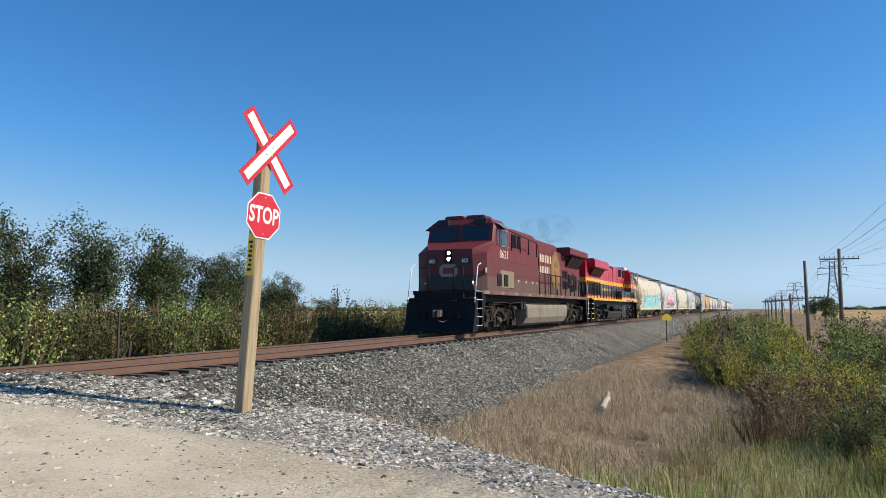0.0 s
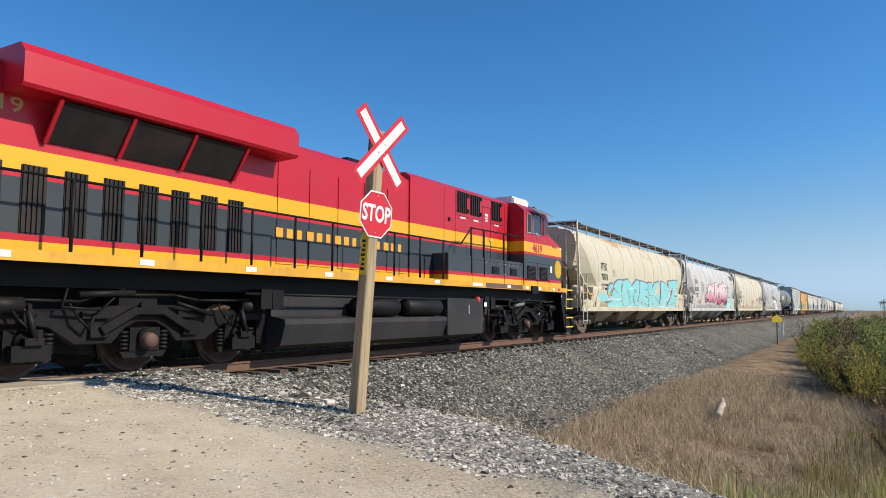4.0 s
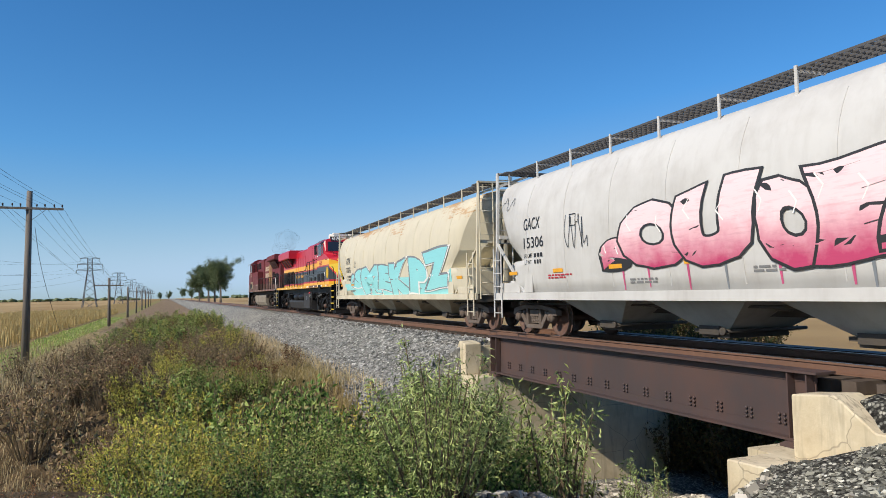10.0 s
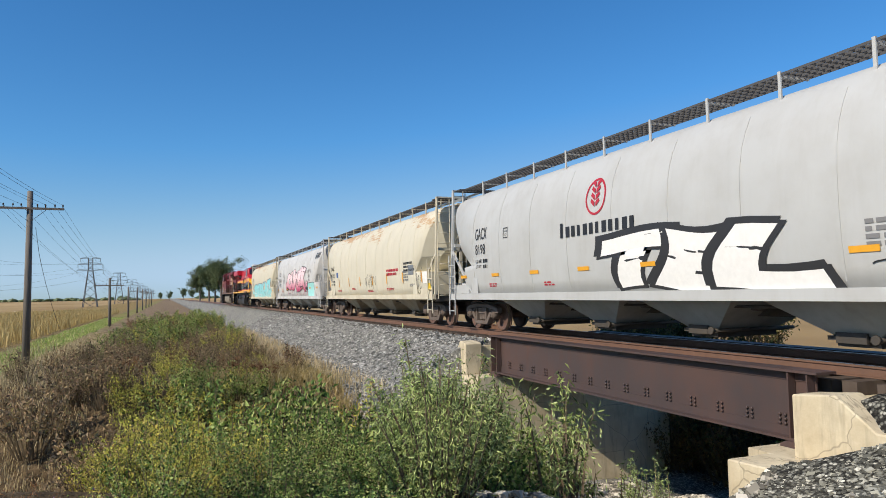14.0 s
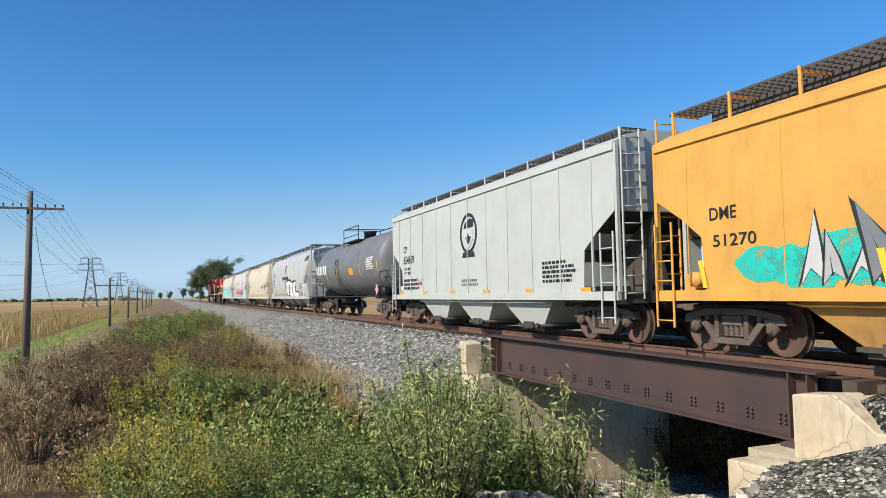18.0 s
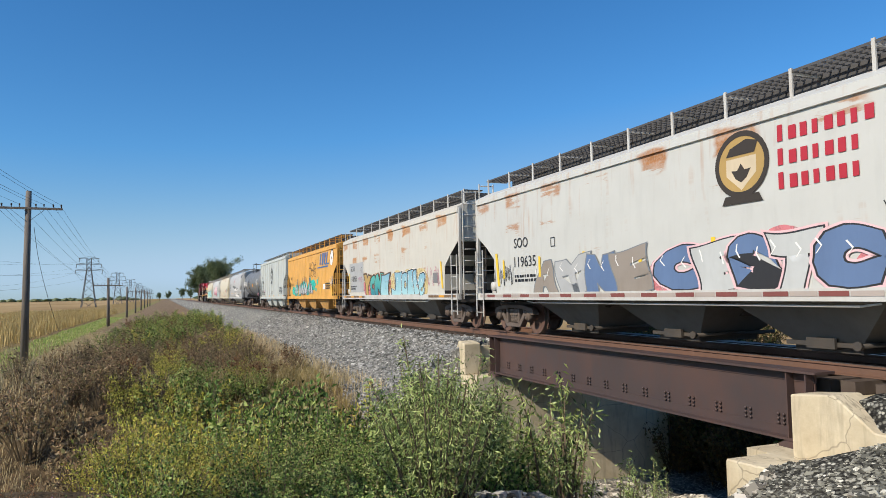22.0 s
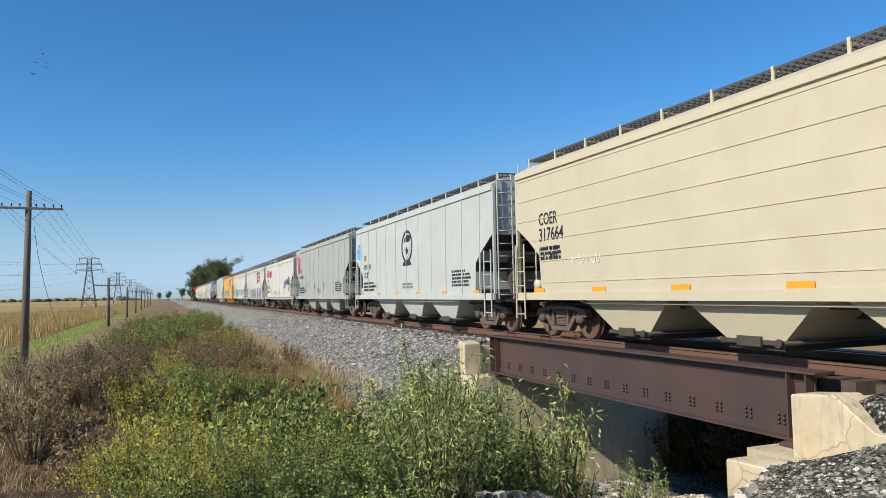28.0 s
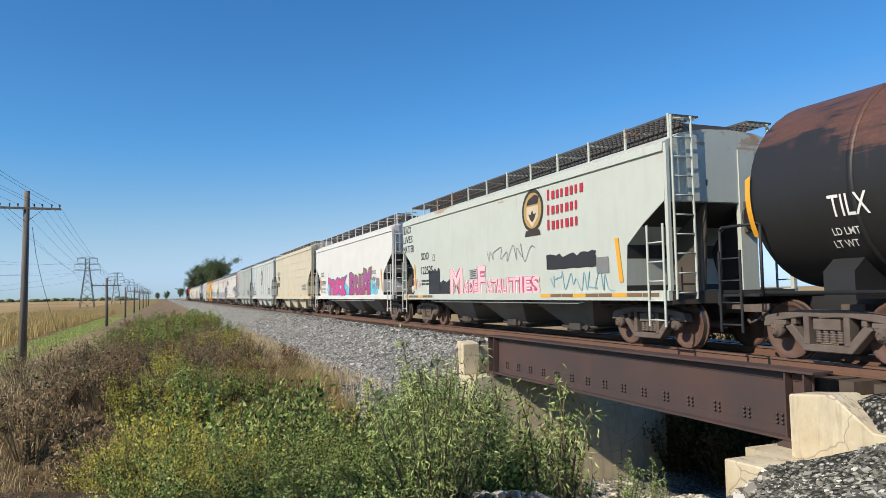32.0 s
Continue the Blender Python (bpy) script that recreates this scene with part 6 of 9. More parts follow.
def burner(key, letters, fill, line, rim="", shine="", seed=0, fat=.06, edge=.04, halo=.04, drop=(0, 0), wave=1.0):
    """A sprayed piece: fat bent letters that jostle, each with outline, glow and a streak of shine. letters: (sign, x0, x1, z0, z1)."""
    car, yf, h = SKIN[key]
    r = random.Random(seed)
    g = None
    for i, (ch, xa, xb, za, zb) in enumerate(letters):
        W, H = xb - xa, zb - za
        lean, ph, ph2, k = r.uniform(-.14, .14), r.uniform(0, 6.3), r.uniform(0, 6.3), fills_at(fill, i)
        base = text_bm(ch, 1.0, 0, 0, lambda z: 0.0, fat)
        x0, x1 = min(v.co.x for v in base.verts), max(v.co.x for v in base.verts)
        z0, z1 = min(v.co.z for v in base.verts), max(v.co.z for v in base.verts)
        base.free()
        sx, sz = W / (x1 - x0), H / (z1 - z0)
        mean = math.sqrt(sx * sz)
        layers = [("graffiti", line, fat + edge / mean, .0016, (0, 0)), ("letter_fill", k, fat, .0026, (0, 0))]
        if drop != (0, 0):
            layers.insert(0, ("letter_block", line, fat + edge / mean, .0008, drop))
        if rim:
            layers.insert(0, ("graffiti_rim", rim, fat + (edge + halo) / mean, .0002, (0, 0)))
        for name, mat, off, lift, (dx, dz) in layers:
            bm = text_bm(ch, 1.0, 0, 0, lambda z: 0.0, off)
            xx = x0 + .11
            while xx < x1:
                bmesh.ops.bisect_plane(bm, geom=bm.verts[:] + bm.edges[:] + bm.faces[:], plane_co=(xx, 0, 0), plane_no=(1, 0, 0))
                xx += .11
            for v in bm.verts:
                u, w = (v.co.x - x0) / (x1 - x0), (v.co.z - z0) / (z1 - z0)
                x = xa + u * W + W * wave * (lean * (w - .5) + .07 * math.sin(4.2 * w + ph) + .10 * (u - .5) * math.sin(2.6 * w + ph2))
                z = za + w * H + H * wave * (.06 * math.sin(3.4 * u + ph2) + .08 * (u - .5) * math.sin(ph))
                z = max(1.075, z + dz)
                v.co = (x + dx, yf(z) - lift - .0030 * i, z)
            ob = part(name, bm, mat, car if g is None else g, "sprayed graffiti letters" if g is None else "")
            g = g or ob
        if shine:
            polys = []
            for a, b, c in ((.12, .62, .88), (.58, .55, .80)):
                q = [(xa + W * (a + .05 * math.sin(5 * t + ph)), za + H * (b + (c - b) * t)) for t in (0, .5, 1)]
                polys.append([(x - .012, z) for x, z in q] + [(x + .016, z + .01) for x, z in q[::-1]])
            part("letter_shine", flat_bm(polys, yf, .0045 + .003 * i), shine, g)


def fills_at(fill, i):
    return fill if isinstance(fill, str) else fill[i % len(fill)]


def spikes(key, x0, x1, z0, z1, n, fills, line, seed):
    """A wild piece of slanting pointed strokes."""
    car, yf, h = SKIN[key]
    r = random.Random(seed)
    w = (x1 - x0) / n
    g = None
    for i in range(n):
        a = x0 + i * w
        top = z0 + (z1 - z0) * (r.uniform(.45, .75) if i % 3 else r.uniform(.8, 1.0))
        lean, b = r.uniform(-.55, .35), w * r.uniform(.9, 1.7)
        foot = max(1.075, z0 + r.uniform(-.03, .1))
        q = [(a, foot), (a + b * .45, foot + r.uniform(.1, .3)), (a + b, foot + r.uniform(0, .08)), (a + b * .85 + lean * .4, foot + (top - foot) * .5), (a + b * .5 + lean, top), (a + b * .28 + lean * .5, foot + (top - foot) * .48)]
        cx, cz = sum(x for x, z in q) / 6, sum(z for x, z in q) / 6
        o = [(cx + (x - cx) * 1.28, max(1.073, cz + (z - cz) * 1.10)) for x, z in q]
        ob = part("graffiti", flat_bm([o], yf, .0015 + .002 * i), line, car if g is None else g, "sprayed spiky graffiti letters" if g is None else "")
        g = g or ob
        part("letter_fill", flat_bm([q], yf, .0025 + .002 * i), fills[i % len(fills)], g)
        if i % 2:
            part("letter_line", flat_bm([[(a + b * .4, foot + .12), (a + b * .48, foot + .12), (a + b * .5 + lean * .55, foot + (top - foot) * .6)]], yf, .0034 + .002 * i), line, g)


def spray(key, spots, mat, seed, name="spray_cloud"):
    """Round bursts of paint, (x, z, rx, rz), in one coat."""
    car, yf, h = SKIN[key]
    r = random.Random(seed)
    for j, (cx, cz, rx, rz) in enumerate(spots):
        ring_ = [(cx + rx * (1 + r.uniform(-.12, .12)) * math.cos(a), max(1.072, cz + rz * (1 + r.uniform(-.12, .12)) * math.sin(a))) for a in np.linspace(0, 2 * math.pi, 19)[:-1]]
        part(name, flat_bm([ring_], yf, -.006 + .0004 * j), mat, car)


def plain_signs(x0, x1, z0, z1, n, slant=0.0, first=1.0):
    """A row of plain slabs of uneven width that stand for a brand name, the first one taller."""
    w, rows = (x1 - x0) / n, []
    for i in range(n):
        a, b = x0 + i * w, x0 + (i + (.46, .66, .58)[i % 3]) * w
        t = z1 + ((first - 1) * (z1 - z0) if i == 0 else 0)
        rows.append([[(x + slant * (z - z0), z) for x, z in ((a, z0), (b, z0), (b, t), (a, t))]])
    return rows


def name_shapes(key, x0, x1, z0, z1, n, mat, slant=0.0, name="emblem", first=1.0):
    car, yf, h = SKIN[key]
    for ps in plain_signs(x0, x1, z0, z1, n, slant, first):
        part(name, flat_bm(ps, yf, .003), mat, car)


def reflectors(key, n, z, mat="yellow_tape", w=.45, hgt=.09, upright=False, edge=1.2):
    car, yf, h = SKIN[key]
    for x in np.linspace(-h + edge, h - edge, n):
        p = [(x - w / 2, z), (x + w / 2, z), (x + w / 2, z + hgt), (x - w / 2, z + hgt)] if not upright else [(x - hgt / 2, z), (x + hgt / 2, z), (x + hgt / 2, z + w), (x - hgt / 2, z + w)]
        part("reflector", flat_bm([p], yf, .004), mat, car)


def squiggle(key, x0, x1, z0, z1, mat, seed, n=14, w=.018, name="tag"):
    """A scrawled tag: one flowing, looping line."""
    car, yf, h = SKIN[key]
    r = random.Random(seed)
    k = max(5, n)
    keys = []
    for i in range(k + 3):
        x = x0 + (x1 - x0) * (i - 1) / k + r.uniform(-1.1, .9) * (x1 - x0) / k
        high = i % 2 if r.random() < .8 else 1 - i % 2
        keys.append((x, z0 + (z1 - z0) * (r.uniform(.6, 1.0) if high else r.uniform(0, .42))))
    pts = []
    for p, q, u, v in zip(keys, keys[1:], keys[2:], keys[3:]):
        for j in range(6):
            t = j / 6
            pts.append(tuple(.5 * (2 * q[c] + (u[c] - p[c]) * t + (2 * p[c] - 5 * q[c] + 4 * u[c] - v[c]) * t * t + (3 * q[c] - p[c] - 3 * u[c] + v[c]) * t ** 3) for c in (0, 1)))
    polys = []
    for a, b in zip(pts, pts[1:]):
        d = Vector((b[0] - a[0], b[1] - a[1]))
        if d.length < .005:
            continue
        q = Vector((-d.y, d.x)).normalized() * w / 2
        polys.append([(a[0] - q.x, a[1] - q.y), (b[0] - q.x, b[1] - q.y), (b[0] + q.x, b[1] + q.y), (a[0] + q.x, a[1] + q.y)])
    part(name, flat_bm(polys, yf, .004), mat, car)


def small_print(key, seed, red=False):
    car, yf, h = SKIN[key]
    r = random.Random(seed)
    for x in np.linspace(-h + 3.0, h - 2.6, 5):
        z = r.uniform(1.25, 1.45)
        bars(key, x, x + r.uniform(.5, 1.1), z, z + .12, 2, "ink_red" if red and r.random() < .6 else "ink_grey", seed)
    bars(key, h - 3.4, h - 2.5, 1.65, 2.05, 4, "ink_grey", seed + 3)


def square(key, x, z, s, mat="ink"):
    car, yf, h = SKIN[key]
    w = .02
    part("plate_box", flat_bm([[(x, z), (x + s, z), (x + s, z + w), (x, z + w)], [(x, z + s), (x + s, z + s), (x + s, z + s + w), (x, z + s + w)], [(x, z), (x + w, z), (x + w, z + s), (x, z + s)], [(x + s - w, z), (x + s, z), (x + s, z + s), (x + s - w, z + s)]], yf), mat, car)


def mark(key, code, number, x0, xa, xb, za, zb, zc, zd, mat="ink"):
    words(key, code, x0, xa, za, zb, mat, .008)
    words(key, number, x0, xb, zc, zd, mat, .008)
    words(key, "LD LMT", x0, x0 + .42, zc - .24, zc - .14, mat, .004)
    words(key, "LT WT", x0, x0 + .36, zc - .40, zc - .30, mat, .004)
    bars(key, x0 + .5, x0 + .95, zc - .24, zc - .14, 1, mat, 5, "stencil", 1.0)
    bars(key, x0 + .5, x0 + .88, zc - .40, zc - .30, 1, mat, 6, "stencil", 1.0)


def plate_words(key, x, z, s, letter):
    words(key, "PLATE", x + .05, x + s - .03, z + s * .62, z + s * .80, "ink", .004)
    words(key, letter, x + s * .42, x + s * .64, z + s * .16, z + s * .48, "ink", .01)


mark("itfx", "ITFX", "77076", -6.80, -6.04, -5.96, 2.64, 2.97, 2.23, 2.51)
square("itfx", -5.22, 2.46, .26)
plate_words("itfx", -5.22, 2.46, .26, "C")
fade("teal_fade", (.30, .68, .68), (.24, .60, .63), 1.1, 2.4)
fade("pink_fade", (.50, .06, .15), (.86, .62, .64), 1.55, 2.35)
fade("block_teal", (.40, .80, .78), (.30, .62, .58), 1.2, 1.9)
fade("blue_fade", (.36, .62, .66), (.22, .42, .52), 1.1, 1.9)
fade("sea_fade", (.03, .22, .28), (.10, .42, .36), 1.1, 1.9)
fade("plum_fade", (.36, .05, .20), (.30, .10, .26), 1.1, 2.3)
fade("hot_fade", (.62, .05, .25), (.50, .06, .18), 1.1, 2.1)
mist("aqua_mist", (.02, .52, .44))
mist("tan_mist", (.62, .50, .24))
mist("sky_mist", (.16, .55, .72))
mist("lime_mist", (.42, .64, .16))
mist("rose_mist", (.62, .20, .22))
SK = SKIN["itfx"]
part("graffiti_ground", flat_bm([[(-7.25, 1.36), (-5.9, 1.36), (-5.6, 1.09), (7.3, 1.09), (7.3, 1.95), (6.6, 1.6), (4.6, 1.75), (3.0, 1.7), (.8, 1.8), (-1.0, 1.7), (-3.5, 1.75), (-5.4, 1.9), (-6.0, 1.68), (-7.25, 1.68)]], SK[1], -.004), "teal_fade", SK[0])
burner("itfx", [("O", -5.95, -5.1, 1.5, 2.1), ("S", -5.2, -3.5, 1.42, 2.27), ("M", -3.62, -.85, 1.16, 2.34), ("E", -1.0, .9, 1.30, 2.30), ("K", .65, 3.15, 1.12, 2.44), ("P", 3.15, 5.0, 1.12, 2.42), ("Z", 4.7, 7.2, 1.30, 2.60)], "teal_fade", "slate", "ink_white", "", 5, .085, .035, .05, (-.07, .05))
reflectors("itfx", 8, 1.58)
small_print("itfx", 1, True)
mark("gacx", "GACX", "15306", -7.30, -6.47, -6.30, 2.69, 2.99, 2.23, 2.50)
square("gacx", -5.1, 2.6, .26)
burner("gacx", [("S", -3.85, -2.95, 1.50, 2.15), ("O", -3.15, -1.2, 1.50, 2.76), ("U", -1.42, .32, 1.48, 2.88), ("O", .25, 1.66, 1.46, 2.82), ("E", 1.34, 2.82, 1.50, 2.90), ("K", 2.64, 4.52, 1.52, 2.98), ("S", 4.35, 5.0, 1.55, 2.10)], "pink_fade", "dark_ink", "", "ink_white", 22, .10, .05, .0)
SK = SKIN["gacx"]
for x_ in (-3.2, -2.4, -1.3, -.4, .7, 1.9, 2.2, 3.0, 3.6, 4.6, 4.75):
    part("paint_run", flat_bm([[(x_, 1.09 + .1 * abs(math.sin(x_ * 7))), (x_ + .035, 1.09 + .1 * abs(math.sin(x_ * 7))), (x_ + .05, 1.6), (x_ - .015, 1.6)]], SK[1], -.002), "rose" if x_ not in (-.4, 2.2) else "slate", SK[0])
edge_ = [(4.86, 1.09)] + [(4.88 + .05 * (k_ % 2), 1.09 + .105 * k_) for k_ in range(1, 9)] + [(4.95 + .185 * k_, 1.94 + .045 * (k_ % 2)) for k_ in range(12)] + [(7.12 + .05 * (k_ % 2), 1.93 - .105 * k_) for k_ in range(9)]
part("block_outline", flat_bm([edge_], SK[1], -.002), "dark_ink", SK[0])
part("graffiti_ground", flat_bm([[(6.0 + (x - 6.0) * .972, max(1.09, 1.5 + (z - 1.5) * .94)) for x, z in edge_]], SK[1], .002), "block_teal", SK[0])
words("gacx", "2018", 5.07, 5.71, 2.30, 2.50, "ink_grey", .006, .1, 0, "tag")
squiggle("gacx", -5.3, -4.3, 2.1, 2.9, "ink", 5, 18)
squiggle("gacx", 4.8, 6.15, 2.55, 2.85, "ink_grey", 6, 18, .03)
squiggle("gacx", 5.2, 5.75, 2.02, 2.22, "ink_grey", 9, 8, .025)
squiggle("gacx", -8.8, -8.0, 3.3, 3.7, "ink", 7, 9)
name_shapes("gacx", 7.1, 8.6, 3.42, 3.78, 4, "ink", .3)
reflectors("gacx", 8, 1.58)
small_print("gacx", 2, True)
mark("cagx", "CAGX", "95102", -7.31, -6.5, -6.37, 2.45, 2.66, 2.06, 2.27)
squiggle("cagx", -.2, 1.6, 1.35, 2.1, "ink", 9, 20)
squiggle("cagx", 7.0, 7.7, 1.2, 2.2, "ink", 19, 9)
reflectors("cagx", 8, 1.55, "yellow_tape", .42, .10, True)
bars("cagx", 3.3, 5.2, 1.9, 2.2, 2, "ink_red", 3, "stencil", .7)
bars("cagx", 5.6, 7.0, 2.0, 2.4, 3, "ink", 4)
SK = SKIN["cagx"]
for x_, z_, w_x, w_z, m_ in ((-6.0, 2.05, .38, .28, "navy"), (6.15, 1.85, .6, .36, "slate"), (7.7, 1.5, .55, .42, "ink_white"), (8.15, 1.2, .3, .3, "yellow_paint")):
    part("placard", flat_bm([[(x_, z_), (x_ + w_x, z_), (x_ + w_x, z_ + w_z), (x_, z_ + w_z)]], SK[1]), m_, SK[0])
small_print("cagx", 3, True)
mark("mill", "GACX", "8198", -6.86, -6.08, -6.19, 2.67, 3.01, 2.24, 2.54)
square("mill", -5.0, 2.6, .26)
plate_words("mill", -5.0, 2.6, .26, "C")
SK = SKIN["mill"]
part("wheat_ring", flat_bm(ringed(-.57, 3.15, .38, .40, .05), SK[1]), "ink_red", SK[0])
part("wheat_ear", flat_bm([[(-.57 + s * .02, 2.93 + i * .14), (-.57 + s * .17, 3.04 + i * .14), (-.57 + s * .13, 3.11 + i * .14), (-.57 + s * .02, 3.04 + i * .14)] for i in range(4) for s in (-1, 1)], SK[1], .004), "ink_red", SK[0])
name_shapes("mill", -2.0, .88, 2.36, 2.60, 12, "ink", .02, "mill_name", 1.4)
burner("mill", [("T", -.38, 1.75, 1.16, 2.20), ("E", 1.55, 3.25, 1.14, 2.16), ("L", 3.05, 5.10, 1.12, 2.12)], "ink_white", "dark_ink", "", "", 34, .085, .085, 0, (-.10, .07), 1.2)
name_shapes("mill", 7.0, 8.5, 3.45, 3.8, 4, "ink", .3)
reflectors("mill", 8, 1.58)
squiggle("mill", 5.8, 6.9, 1.2, 1.5, "ink", 12, 10)
small_print("mill", 4, True)
SK = SKIN["tank"]
name_shapes("tank", -7.0, -4.0, 2.35, 2.85, 6, "ink_white", 0.0, "owner_mark")
for x_ in (-4.3, -1.6, 3.3, 6.4):
    part("reflector", flat_bm([[(x_, 2.0), (x_ + .1, 2.0), (x_ + .1, 2.6), (x_, 2.6)]], SK[1]), "yellow_paint", SK[0])
part("placard", flat_bm([[(1.1, 2.14), (2.0, 2.14), (2.0, 2.48), (1.1, 2.48)]], SK[1]), "yellow_tape", SK[0])
part("hazard_placard", flat_bm([[(6.0, 1.36), (6.25, 1.62), (6.5, 1.36), (6.25, 1.1)]], lambda z: -1.46), "pink", SK[0])
bars("tank", 4.6, 6.0, 2.3, 2.9, 6, "ink_white", 4)
mark("cp1", "CP", "654669", -6.26, -5.85, -5.04, 2.71, 2.95, 2.27, 2.58)
mark("cp2", "CP", "655171", -6.2, -5.8, -5.05, 2.69, 2.91, 2.28, 2.49)
for key in ("cp1", "cp2"):
    crest(key, -.56, .72, 2.22, 3.57, "ink", "silver")
for key in ("cp1", "ucir", "cp2"):
    reflectors(key, 6, 1.10, "yellow_tape", .42, .11)
    bars(key, -6.25, -4.2, 1.3, 1.75, 3, "ink", 8)
    bars(key, 4.6, 6.2, 1.35, 1.9, 5, "ink", 9)
    bars(key, -.5, .8, 1.35, 1.6, 2, "ink_grey", 9)
squiggle("cp1", -5.0, -4.0, 1.3, 1.7, "pink", 3, 10, .022)
words("dme", "DME", -6.70, -6.1, 2.28, 2.49, "ink", .008)
words("dme", "51270", -6.64, -5.70, 1.83, 2.03, "ink", .008)
SK = SKIN["dme"]
name_shapes("dme", 3.62, 6.0, 2.93, 3.62, 4, "ink_blue", .28)
part("emblem_line", flat_bm([[(3.0, 2.76), (6.0, 2.76), (6.03, 2.84), (3.03, 2.84)], [(5.2, 2.62 + .28), (6.2, 2.62 + .28), (6.23, 2.98), (5.23, 2.98)]], SK[1]), "ink_blue", SK[0])
SK = SKIN["dme"]
rr_ = random.Random(47)
spray("dme", [(-5.6 + k_ * .46 + rr_.uniform(-.1, .1), 1.38 + rr_.uniform(-.1, .42), rr_.uniform(.4, .7), rr_.uniform(.22, .38)) for k_ in range(17)] + [(2.97, 1.96, .20, .17), (3.22, 2.16, .09, .09), (.61, 2.12, .26, .19), (1.0, 1.9, .09, .08), (2.5, 1.5, .2, .13), (2.35, 1.82, .13, .1)], "aqua_mist", 41)
spikes("dme", -4.9, 1.5, 1.14, 2.45, 17, ["silver", "patch_grey", "silver", "slate"], "dark_ink", 43)
part("burger", flat_bm(ringed(1.4, 2.95, .42, .26, .035) + ringed(1.4, 2.55, .44, .22, .035) + [[(1.0, 2.72), (1.8, 2.70), (1.8, 2.74), (1.0, 2.76)]], SK[1]), "ink", SK[0])
part("carton", flat_bm([[(.45, 2.3), (.85, 2.3), (.85, 2.34), (.45, 2.34)], [(.45, 2.3), (.49, 2.3), (.44, 2.85), (.40, 2.85)], [(.81, 2.3), (.85, 2.3), (.90, 2.85), (.86, 2.85)], [(.4, 2.85), (.9, 2.85), (.9, 2.89), (.4, 2.89)]] + [[(.44 + i * .12, 2.89), (.47 + i * .12, 2.89), (.47 + i * .12, 3.2), (.44 + i * .12, 3.2)] for i in range(4)], SK[1]), "ink", SK[0])
part("cup", flat_bm([[(2.1, 2.3), (2.5, 2.3), (2.5, 2.34), (2.1, 2.34)], [(2.1, 2.3), (2.14, 2.3), (2.09, 3.0), (2.05, 3.0)], [(2.46, 2.3), (2.5, 2.3), (2.55, 3.0), (2.51, 3.0)], [(2.0, 3.0), (2.6, 3.0), (2.6, 3.04), (2.0, 3.04)], [(2.3, 3.04), (2.34, 3.04), (2.3, 3.3), (2.26, 3.3)]], SK[1]), "ink", SK[0])
words("dme", "17", 2.15, 2.45, 2.45, 2.8, "ink")
burner("dme", [("O", 6.55, 7.3, 2.75, 3.6)], "ink_white", "dark_ink", "", "", 44, .16, .07)
squiggle("dme", 6.5, 7.2, 1.7, 2.2, "ink_white", 44, 9, .04)
for x_ in (-6.9, -3.6, 1.2, 4.0, 7.0):
    part("reflector", flat_bm([[(x_, 1.15), (x_ + .11, 1.15), (x_ + .0, 1.62), (x_ - .11, 1.62)]], SK[1], .014), "yellow_paint", SK[0])
part("placard", flat_bm([[(4.6, 1.5), (5.2, 1.5), (5.2, 1.8), (4.6, 1.8)]], SK[1]), "ink_white", SK[0])
bars("dme", 5.3, 6.6, 1.5, 1.9, 3, "ink", 8)
for key, num, x0, z0 in (("soo1", "118856", -6.1, 1.77), ("soo2", "119635", -5.3, 1.78), ("soo3", "113650", -5.98, 1.82), ("soo4", "118924", -6.12, 1.70), ("soo5", "122525", -5.60, 1.82)):
    words(key, "SOO", x0, x0 + .75, z0 + .5, z0 + .76, "ink", .004)
    words(key, num, x0, x0 + 1.15, z0, z0 + .27, "ink", .004)
    if key == "soo4":
        words(key, "LD LMT 225500", x0, x0 + 1.15, z0 - .25, z0 - .14, "ink", .002)
        words(key, "LT WT  60500", x0, x0 + 1.05, z0 - .42, z0 - .31, "ink", .002)
    else:
        bars(key, x0, x0 + 1.2, z0 - .38, z0 - .16, 2, "ink", 6)
    square(key, x0 + (1.15 if key == "soo5" else 1.9), z0 + .42, .2)
    SK = SKIN[key]
    hh = SK[2]
    n_ = 30
    for i in range(n_):
        a_ = -hh + .25 + i * (2 * hh - .5) / n_
        if key == "soo4" or key == "soo5" and -4.9 < a_ < 2.5 or key == "soo1" and -3.9 < a_ < 5.0:
            continue
        part("conspicuity_tape", flat_bm([[(a_, 1.0), (a_ + (2 * hh - .5) / n_ * .96, 1.0), (a_ + (2 * hh - .5) / n_ * .96, 1.075), (a_, 1.075)]], lambda z: -1.577), ("brown" if i % 3 else "yellow_tape") if key in ("soo1", "soo5") else ("tape_red" if i % 2 else "tape_pale"), SK[0])
    for x_ in (-hh + 1.42, hh - 1.50):
        part("reflector", flat_bm([[(x_, 1.3), (x_ + .13, 1.3), (x_ + .0, 2.2), (x_ - .13, 2.2)]], SK[1], .004), "yellow_tape" if key in ("soo4", "soo5") else "yellow_paint", SK[0])
    part("placard", flat_bm([[(hh - 2.3, 1.5), (hh - 1.85, 1.5), (hh - 1.85, 1.84), (hh - 2.3, 1.84)]], SK[1], .004), "ink_grey", SK[0])
    bars(key, -1.5, -.4, 1.3, 1.5, 2, "ink_grey", 4)
SK = SKIN["soo1"]
part("repaint_patch", flat_bm([[(-6.4, 1.26), (-3.75, 1.26), (-3.75, 2.66), (-6.4, 2.66)]], lambda z: SKIN["soo1"][1](z) + .004), "patch_grey", SK[0])
